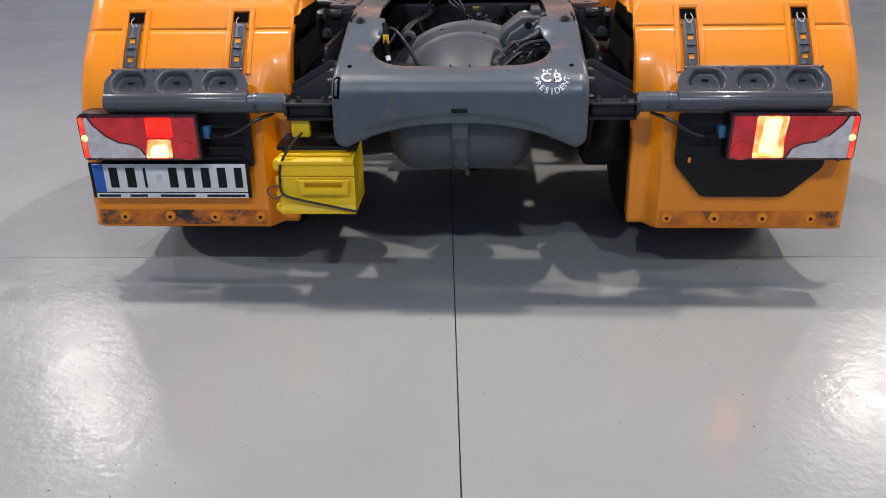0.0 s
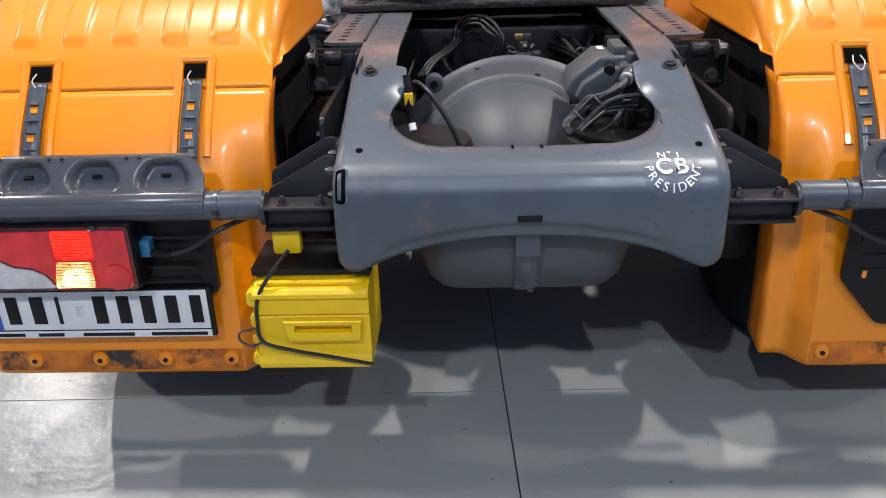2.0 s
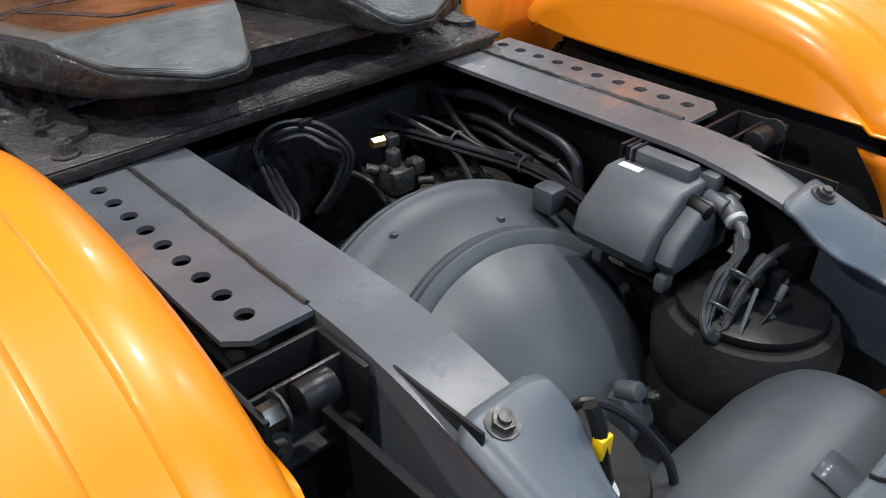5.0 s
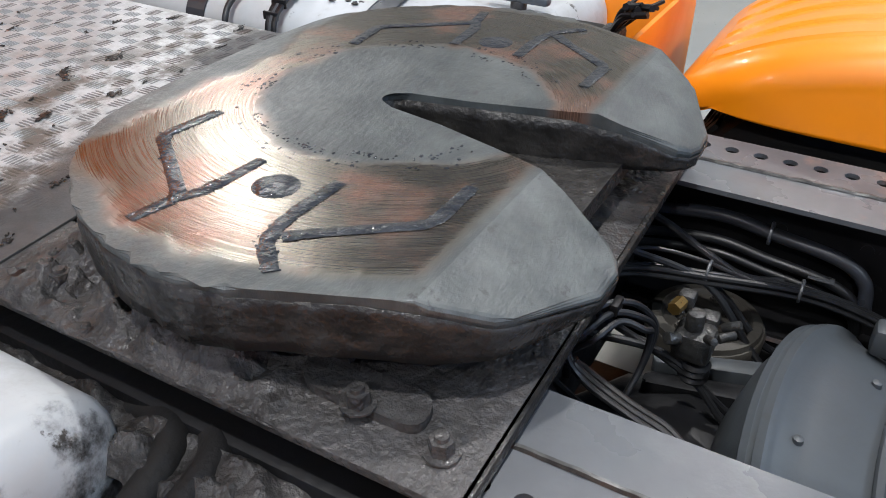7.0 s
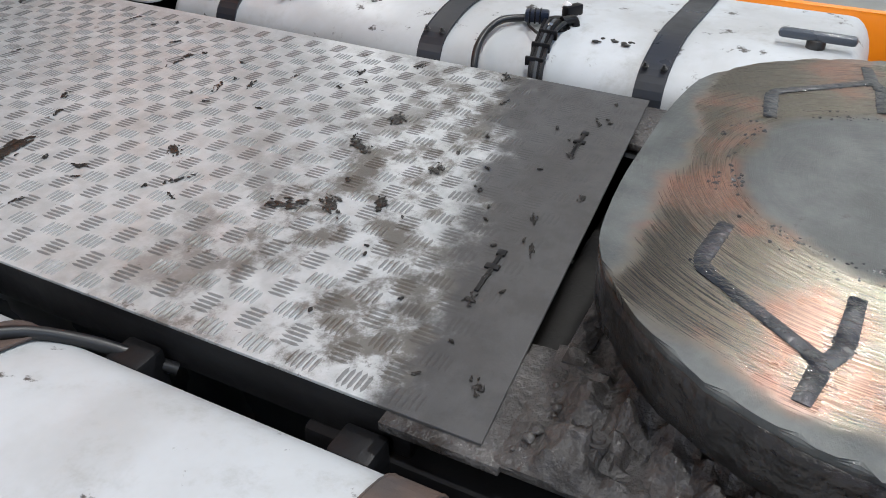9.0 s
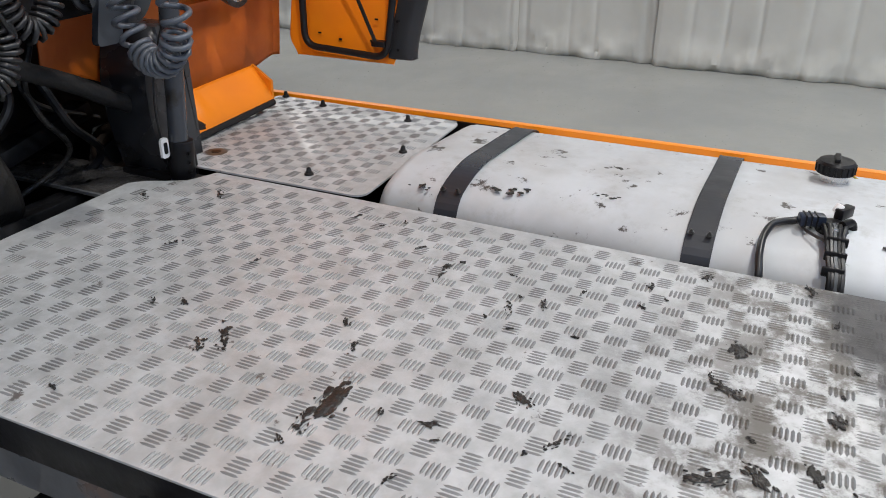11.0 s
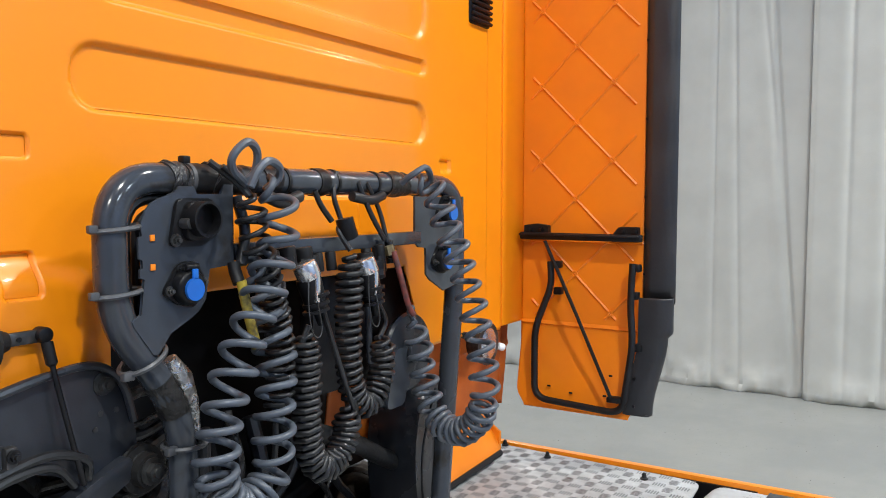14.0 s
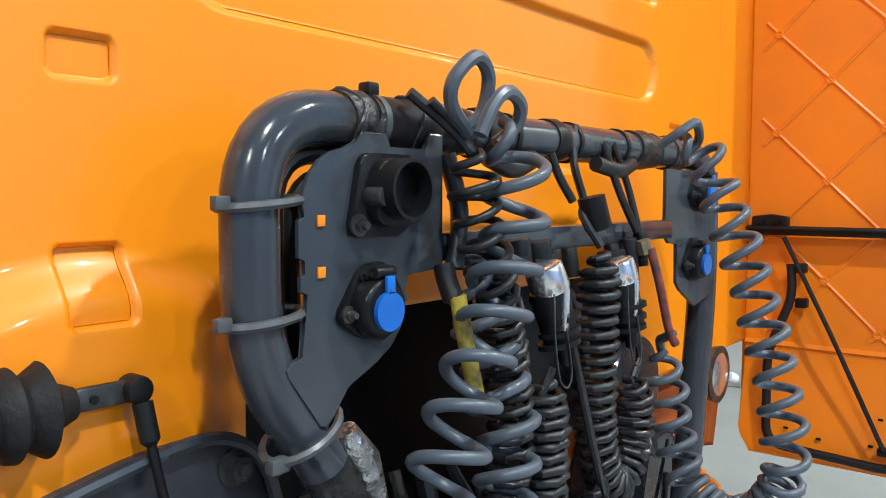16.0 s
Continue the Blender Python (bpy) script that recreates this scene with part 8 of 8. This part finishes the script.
hose("grey coiled air hose looped over the gantry corner", [(0.205, 3.70, 1.89), (0.226, 3.66, 1.855), (0.228, 3.64, 1.80), (0.243, 3.615, 1.726), (0.248, 3.594, 1.661), (0.252, 3.569, 1.573), (0.246, 3.55, 1.496), (0.244, 3.54, 1.41), (0.25, 3.56, 1.345), (0.262, 3.61, 1.305), (0.272, 3.66, 1.305), (0.28, 3.705, 1.345), (0.283, 3.73, 1.424), (0.276, 3.74, 1.5), (0.262, 3.745, 1.555)], 0.029, 0.0068,
     lambda k: 0.046 if k < 0.55 else (0.021 if k < 0.76 else 0.04), HOSE_GREY,
     (("hose_loop", [(0.16, HY + 0.03, 1.88), (0.165, HY, 1.9), (0.2, HY - 0.01, 1.915), (0.235, HY, 1.89), (0.225, HY + 0.02, 1.87)], 0.0072, HOSE_GREY),
      ("hose_end", [(0.262, 3.745, 1.555), (0.235, 3.735, 1.575), (0.2, 3.715, 1.585), (0.165, 3.685, 1.60)], 0.0074, HOSE_GREY)))

for x, z, lean in ((-0.175, 1.705, 0.02), (0.01, 1.70, 0.015)):
    plug = part("trailer_plug", cyl((x, 3.70, z + 0.012), (x + lean, 3.69, z - 0.06), 0.021, 0.019, seg=20, bevel=0.003), BLACK, truck, "black trailer plug with a bright worn cap")
    part("plug_cap", cyl((x - lean * 0.3, 3.70, z + 0.02), (x + lean * 0.3, 3.693, z - 0.012), 0.0235, seg=20, bevel=0.005), CAP_CHROME, plug)
    part("plug_shell", cyl((x + lean * 0.2, 3.698, z - 0.008), (x + lean * 1.1, 3.688, z - 0.075), 0.0245, 0.021, seg=20, bevel=0.004), BLACK, plug)
    for d in (0.04, 0.056, 0.07):
        part("plug_ring", cyl((x + lean * 0.9, 3.691, z - d), (x + lean * 0.95, 3.69, z - d - 0.006), 0.0262, seg=18), BLACK, plug)
    part("bail_wire", sweep(smooth_line([(x - 0.02, 3.675, z - 0.01), (x - 0.028, 3.668, z - 0.06), (x - 0.022, 3.665, z - 0.105), (x - 0.004, 3.665, z - 0.118), (x + 0.006, 3.666, z - 0.1), (x - 0.004, 3.668, z - 0.05)]), 0.0013, 6), STEEL, plug)
    part("plug_latch", box((x + 0.004, 3.675, z - 0.03), (0.012, 0.008, 0.05), 0.002), CAP_CHROME, plug)
    part("plug_boot", cyl((x + lean, 3.69, z - 0.06), (x + lean * 1.6, 3.688, z - 0.1), 0.013, 0.008), BLACK, plug)
    part("coupling", cyl((x + 0.035, 3.73, z + 0.02), (x + 0.035, 3.73, z - 0.03), 0.012), BLACK, plug)
for x, z, r, h in ((-0.255, 1.735, 0.016, 0.05), (-0.232, 1.74, 0.012, 0.07), (-0.2, 1.745, 0.02, 0.03), (-0.15, 1.742, 0.018, 0.04), (-0.125, 1.725, 0.013, 0.06), (0.045, 1.72, 0.02, 0.05), (0.075, 1.7, 0.026, 0.03), (0.1, 1.735, 0.012, 0.05), (0.135, 1.742, 0.01, 0.03)):
    cp = part("hose_coupling", cyl((x, 3.728, z + 0.01), (x + 0.004, 3.722, z - h), r, r * 0.85, seg=14, bevel=0.003), BLACK, truck, "black hose coupling under the crossbar")
    part("coupling_nut", cyl((x, 3.728, z - h * 0.3), (x, 3.727, z - h * 0.3 - 0.012), r * 1.15, seg=6), DARK, cp)
part("coupling_brass", cyl((0.112, 3.712, 1.742), (0.116, 3.708, 1.722), 0.011, seg=6), BRASS, truck)
for x in (-0.1, -0.06, 0.06, 0.1, 0.15):
    part("coupling_valve", cyl((x, 3.735, 1.738), (x, 3.73, 1.70), 0.011, seg=12, bevel=0.002), BLACK, truck)
for pts, r, m2 in (([(-0.333, 3.725, 1.735), (-0.334, 3.72, 1.72), (-0.335, 3.71, 1.70)], 0.011, BLACK), ([(-0.335, 3.705, 1.705), (-0.325, 3.70, 1.65), (-0.305, 3.70, 1.585)], 0.009, YELLOW_SLEEVE), ([(0.115, 3.70, 1.73), (0.125, 3.69, 1.68), (0.15, 3.685, 1.61), (0.165, 3.68, 1.585)], 0.0065, RED_SLEEVE),
                   ([(0.04, 3.74, 1.88), (0.075, 3.73, 1.81), (0.11, 3.72, 1.755)], 0.0058, HOSE_BLACK), ([(0.07, 3.74, 1.88), (0.11, 3.735, 1.82), (0.12, 3.72, 1.75)], 0.0052, HOSE_BLACK),
                   ([(-0.038, 3.715, 1.805), (-0.034, 3.712, 1.785), (-0.026, 3.71, 1.765)], 0.0185, BLACK), ([(-0.36, 3.72, 1.90), (-0.33, 3.71, 1.875), (-0.31, 3.70, 1.845)], 0.0055, HOSE_BLACK)):
    part("air_line", sweep(smooth_line(pts), r, 10), m2, truck)

PILLAR = material("glossy_black_plastic", (0.022, 0.023, 0.026), (0.036, 0.038, 0.042), 5, 0.26, 0.12, bump=0.03, bump_scale=30)

# right foot of the gantry: dark pillar, valve disc, work lamp
pil = part("intake_pillar", slab(round_poly([(0.47, 1.33), (0.60, 1.33), (0.615, 0.905), (0.475, 0.905), (0.435, 1.05), (0.428, 1.19)], [0.05, 0.03, 0.02, 0.03, 0.12, 0.12], 8), 0.16, "y", 3.85, 0.035, 5), PILLAR, truck, "glossy black plastic pillar standing on the deck")
part("pillar_groove", sweep([(0.535, 3.848, 1.25), (0.53, 3.848, 1.08), (0.525, 3.848, 0.92)], 0.006, 6), RUBBER, pil)
part("thin_cable", sweep(smooth_line([(0.50, 3.83, 1.33), (0.47, 3.83, 1.27), (0.445, 3.835, 1.18), (0.44, 3.835, 1.08), (0.46, 3.835, 0.96), (0.475, 3.835, 0.91)]), 0.0035, 6), HOSE_BLACK, pil)
part("leg_collar", cyl((0.463, 3.795, 0.92), (0.468, 3.79, 1.04), 0.034, seg=20, bevel=0.006), BLACK, truck, "black collar on the gantry leg")
part("handle_ring", slab(round_poly([(0.405, 1.0), (0.432, 1.0), (0.432, 1.055), (0.405, 1.055)], 0.01), 0.008, "y", 3.80), WHITE, pil)
part("handle_gap", slab(round_poly([(0.413, 1.012), (0.425, 1.012), (0.425, 1.043), (0.413, 1.043)], 0.004), 0.002, "y", 3.798), BLACK, pil)
for z in (0.93, 0.955, 0.98, 1.005):
    part("bolt", hex_bolt(bmesh.new(), (0.458, 3.77, z), (0, -1, 0), 0.008, 0.008), BLACK, pil)
part("leg_foot", box((0.505, 3.81, 0.955), (0.035, 0.05, 0.11), 0.012), BLACK, truck)
disc = part("valve_disc", lathe([(0.02, 0.02), (0.0, 0.10), (-0.012, 0.105), (-0.02, 0.1), (-0.02, 0.03), (-0.04, 0.028), (-0.042, 0.001)], (0.42, 3.88, 1.44), "y", 32), GANTRY, truck, "round grey bracket plate")
part("disc_lobe", slab(round_poly([(0.30, 1.31), (0.38, 1.31), (0.42, 1.46), (0.34, 1.46)], 0.02), 0.02, "y", 3.85), GANTRY, disc)
wl = part("work_lamp", lathe([(0.05, 0.02), (0.04, 0.05), (0.0, 0.065), (-0.012, 0.067), (-0.014, 0.055), (-0.01, 0.001)], (0.858, 3.87, 1.392), "y", 28), STEEL, truck, "round chrome work lamp")
part("lamp_pin", cyl((0.925, 3.86, 1.375), (0.945, 3.85, 1.368), 0.012, seg=12, bevel=0.003), WHITE, wl)
part("lamp_arm", sweep(smooth_line([(0.74, 3.9, 1.44), (0.8, 3.89, 1.42), (0.85, 3.89, 1.40)]), 0.012, 8), DARK, wl)
part("lamp_glass", lathe([(-0.012, 0.055), (-0.02, 0.03), (-0.022, 0.001)], (0.858, 3.87, 1.392), "y", 28), CAP_CHROME, wl)

# left side: cab suspension bracket, bush, bellows and link
br = part("cab_bracket", slab(round_poly([(-1.0, 1.50), (-0.60, 1.578), (-0.525, 1.578), (-0.475, 1.54), (-0.45, 1.465), (-0.44, 1.40), (-0.49, 1.36), (-0.56, 1.39), (-0.60, 1.43), (-1.0, 1.38)], [0.01, 0.08, 0.03, 0.03, 0.03, 0.03, 0.03, 0.05, 0.05, 0.01]), 0.05, "y", 3.845, 0.006), BRACKET, truck, "blue-black steel cab suspension bracket")
part("bolt", hex_bolt(bmesh.new(), (-0.508, 3.845, 1.543), (0, -1, 0), 0.013, 0.012), STEEL, br)
for x, z in ((-0.515, 1.495), (-0.485, 1.495), (-0.525, 1.47), (-0.68, 1.48)):
    part("bracket_hole", cyl((x, 3.8445, z), (x, 3.843, z), 0.005, seg=10), STEEL, br)
part("bush", lathe([(0.03, 0.02), (0.03, 0.04), (-0.01, 0.042), (-0.012, 0.03), (-0.03, 0.028), (-0.032, 0.001)], (-0.445, 3.84, 1.385), "y", 28), RUBBER, br)
part("bolt", hex_bolt(bmesh.new(), (-0.445, 3.808, 1.385), (0, -1, 0), 0.016, 0.012), STEEL, br)
part("lever", slab(round_poly([(-0.9, 1.32), (-0.62, 1.36), (-0.47, 1.42), (-0.46, 1.38), (-0.6, 1.32), (-0.9, 1.26)], 0.03), 0.03, "y", 3.825, 0.005), BRACKET, br)
part("bracket_flange", sweep(smooth_line([(-1.0, 3.84, 1.50), (-0.75, 3.838, 1.548), (-0.60, 3.838, 1.576), (-0.525, 3.838, 1.576), (-0.478, 3.838, 1.54), (-0.455, 3.838, 1.47)]), 0.007, 8), BRACKET, br)
for r in (0.034, 0.039, 0.044):
    part("bush_ring", lathe([(0.0, r - 0.004), (-0.006, r), (-0.012, r - 0.004), (-0.012, r - 0.01)], (-0.445, 3.848 - (0.046 - r) * 0.8, 1.385), "y", 28), RUBBER, br)
part("cable", sweep(smooth_line([(-1.0, 3.82, 1.40), (-0.8, 3.815, 1.425), (-0.69, 3.81, 1.455), (-0.62, 3.812, 1.46), (-0.56, 3.82, 1.435), (-0.55, 3.83, 1.40)]), 0.008, 8), HOSE_BLACK, br)
part("cable", sweep(smooth_line([(-1.0, 3.81, 1.375), (-0.8, 3.805, 1.41), (-0.69, 3.805, 1.445), (-0.62, 3.812, 1.44), (-0.58, 3.82, 1.40)]), 0.007, 8), HOSE_BLACK, br)
cl = part("cable_clip", box((-0.685, 3.812, 1.467), (0.02, 0.016, 0.05), 0.006), STEEL, br)
part("bolt", hex_bolt(bmesh.new(), (-0.685, 3.803, 1.478), (0, -1, 0), 0.007, 0.006), DARK, cl)
for k in range(9):
    rn = random.Random(70 + k)
    z = 1.30 + 0.02 * k
    part("engine_pipe", sweep(smooth_line([(-0.56, 3.95, z + 0.02 * rn.random()), (-0.46, 3.93 + 0.04 * rn.random(), z), (-0.36, 3.95, z + 0.03 * rn.uniform(-1, 1)), (-0.2, 4.0, z)]), rn.choice((0.006, 0.009, 0.012)), 8), rn.choice((DARK, GREASE, HOSE_BLACK)), truck)
bel = part("bellows", lathe([(-0.13 + 0.008 * i, 0.034 + 0.006 * math.cos(i * 2 * math.pi / 3.2)) for i in range(14)] + [(-0.015, 0.02), (0.0, 0.014), (0.001, 0.001)], (-0.66, 3.855, 1.635), "x", 28), RUBBER, truck, "black rubber bellows on the cab shift rod")
part("rod_strip", box((-0.632, 3.852, 1.637), (0.055, 0.008, 0.02), 0.002), STEEL, bel)
part("rod_joint", cyl((-0.607, 3.862, 1.638), (-0.607, 3.838, 1.638), 0.0125, seg=18, bevel=0.003), BLACK, bel)
part("rod_slot", cyl((-0.645, 3.848, 1.636), (-0.645, 3.846, 1.636), 0.004, seg=10), BLACK, bel)
part("link_rod", sweep(smooth_line([(-0.607, 3.838, 1.628), (-0.605, 3.832, 1.60), (-0.598, 3.825, 1.55), (-0.58, 3.815, 1.45), (-0.57, 3.81, 1.40)]), lambda t: 0.009 if t < 0.3 else 0.0045, 10), BLACK, bel)
rad = part("mesh_lamp", lathe([(0.03, 0.04), (0.02, 0.07), (0.0, 0.075), (-0.01, 0.07), (-0.012, 0.001)], (-0.83, 3.78, 1.45), "y", 32), WHITE, truck, "round white lamp behind a black wire guard")
for k in range(-3, 4):
    w = math.sqrt(max(0.0, 0.07**2 - (k * 0.02) ** 2))
    part("guard_wire", sweep([(-0.83 - w * 0.7 + k * 0.014, 3.755, 1.45 - w * 0.7 - k * 0.014), (-0.83 + w * 0.7 + k * 0.014, 3.755, 1.45 + w * 0.7 - k * 0.014)], 0.003, 6), BLACK, rad)
    part("guard_wire", sweep([(-0.83 - w * 0.7 + k * 0.014, 3.752, 1.45 + w * 0.7 + k * 0.014), (-0.83 + w * 0.7 + k * 0.014, 3.752, 1.45 - w * 0.7 + k * 0.014)], 0.003, 6), BLACK, rad)
part("guard_ring", sweep([(-0.83 + 0.074 * math.cos(k), 3.755, 1.45 + 0.074 * math.sin(k)) for k in (2 * math.pi * i / 36 for i in range(37))], 0.006, 8), BLACK, rad)

# gearbox, pipes and beams in the dark under the cab
part("gearbox", lathe([(-0.55, 0.12), (-0.5, 0.2), (-0.2, 0.24), (-0.18, 0.27), (0.1, 0.28), (0.5, 0.3)], (0, 4.5, 0.74), "y", 28), DARK, truck, "dark oily gearbox housing")
part("cross_beam", box((0, 4.075, 0.86), (0.85, 0.05, 0.07), 0.006), DARK, truck)
part("deck_front_angle", box((-0.02, 4.03, 0.885), (1.0, 0.03, 0.03), 0.003), DARK, truck)
part("rail_front", box((0.50, 4.52, 0.80), (0.09, 1.0, 0.17), 0.006), BRACKET, truck, "dark frame rail running on under the cab")
part("rusty_exhaust", sweep(smooth_line([(0.52, 4.05, 0.93), (0.6, 4.18, 0.92), (0.72, 4.28, 0.88), (0.9, 4.4, 0.84)]), 0.075, 20), RUST_PIPE, truck, "rusty brown exhaust pipe")
for k in range(5):
    part("exhaust_rib", sweep([(0.64 + 0.03 * k + 0.078 * 0.6 * math.cos(a), 4.215 + 0.025 * k - 0.078 * 0.8 * math.cos(a), 0.905 - 0.01 * k + 0.078 * math.sin(a)) for a in (2 * math.pi * i / 20 for i in range(21))], 0.006, 6), RUST_PIPE, truck)
part("pipe_shield", slab(round_poly([(0.44, 0.98), (0.56, 1.02), (0.62, 1.0), (0.60, 0.96), (0.48, 0.92)], 0.015), 0.012, "y", 4.06), DARK, truck)
DROP = 0.0
# unseen front parts, added to block lamp light from under the truck
part("engine_sump", box((0, 4.75, 0.62), (0.66, 0.7, 0.5), 0.08), DARK, truck, "unseen dark engine sump")
part("front_axle", cyl((-0.95, 5.2, 0.5), (0.95, 5.2, 0.5), 0.07), DARK, truck)
part("front_bumper", box((0, 5.75, 0.62), (2.4, 0.12, 0.6), 0.05), ORANGE_DULL, truck)
for s in (-1, 1):
    fw = part("front_wheel", lathe([(-0.15, 0.27), (-0.155, 0.36), (-0.14, 0.46), (-0.08, 0.5), (0.08, 0.5), (0.14, 0.46), (0.155, 0.36), (0.15, 0.27)], (s * 1.04, 5.2, 0.5), "x", 40), RUBBER, truck, "unseen dark front tyre")
    part("rim", lathe([(-0.1, 0.28), (-0.04, 0.24), (0.0, 0.02), (0.03, 0.02), (0.05, 0.24), (0.1, 0.28)], (s * 1.04, 5.2, 0.5), "x", 28), STEEL, fw)
DROP = 0.045
part("diagonal_beam", box((0, 0, 0), (0.62, 0.07, 0.05), 0.006, Matrix.Translation((0.22, 4.2, 1.0)) @ Matrix.Rotation(radians(-12), 4, "Y")), DARK, truck)
part("exhaust_pipe", sweep(smooth_line([(-0.62, 4.02, 0.98), (-0.5, 4.03, 1.03), (-0.42, 4.03, 1.07), (-0.32, 4.04, 1.09), (-0.22, 4.08, 1.09)]), lambda t: 0.042 + 0.004 * math.sin(t * 40), 18), CHROME, truck, "foil-wrapped exhaust pipe")
def shield(u, v):
    x, z = -0.36 + 0.42 * u, 1.2 - 0.27 * v
    return (x + 0.05 * v, 4.07 - 0.10 * math.sin(v * 2.6) - 0.04 * math.sin(u * 3) + 0.016 * noise.noise((x * 14, z * 14, 2)), z - 0.03 * u + 0.012 * noise.noise((x * 9, z * 9, 7)))


SHIELD = material("dirty_heat_shield", (0.02, 0.019, 0.018), (0.009, 0.0085, 0.008), 8, 0.5, 0.15, metal=0.2, bump=0.4, bump_scale=40)
hsd = part("heat_shield", surface(28, 20, shield), SHIELD, truck, "crumpled dirty metal heat shield", thick=0.003)
for u, v in ((0.15, 0.2), (0.8, 0.25), (0.5, 0.75)):
    part("bolt", hex_bolt(bmesh.new(), Vector(shield(u, v)), (0, -1, 0.3), 0.011, 0.01), STEEL, hsd)
part("shield_strap", box((0, 0, 0), (0.16, 0.015, 0.03), 0.004, Matrix.Translation((-0.06, 3.95, 1.02)) @ Matrix.Rotation(radians(20), 4, "Y")), GREASE, hsd)
part("heat_cover", lathe([(-0.1, 0.05), (-0.09, 0.13), (0.0, 0.16), (0.09, 0.13), (0.1, 0.05)], (-0.22, 4.16, 1.08), "x", 26), DARK, truck)
for i in range(16):
    rnd = random.Random(i)
    x, z = -0.75 + 0.075 * i, 1.2 + 0.25 * rnd.random()
    part("engine_pipe", sweep(smooth_line([(x, 4.1, z), (x + 0.1 * rnd.uniform(-1, 1), 4.0 + 0.08 * rnd.random(), z - 0.14), (x + 0.16 * rnd.uniform(-1, 1), 4.08, z - 0.28), (x + 0.2 * rnd.uniform(-1, 1), 4.2, z - 0.42)]), rnd.choice((0.008, 0.012, 0.02)), 8), rnd.choice((HOSE_BLACK, DARK, GREASE)), truck)
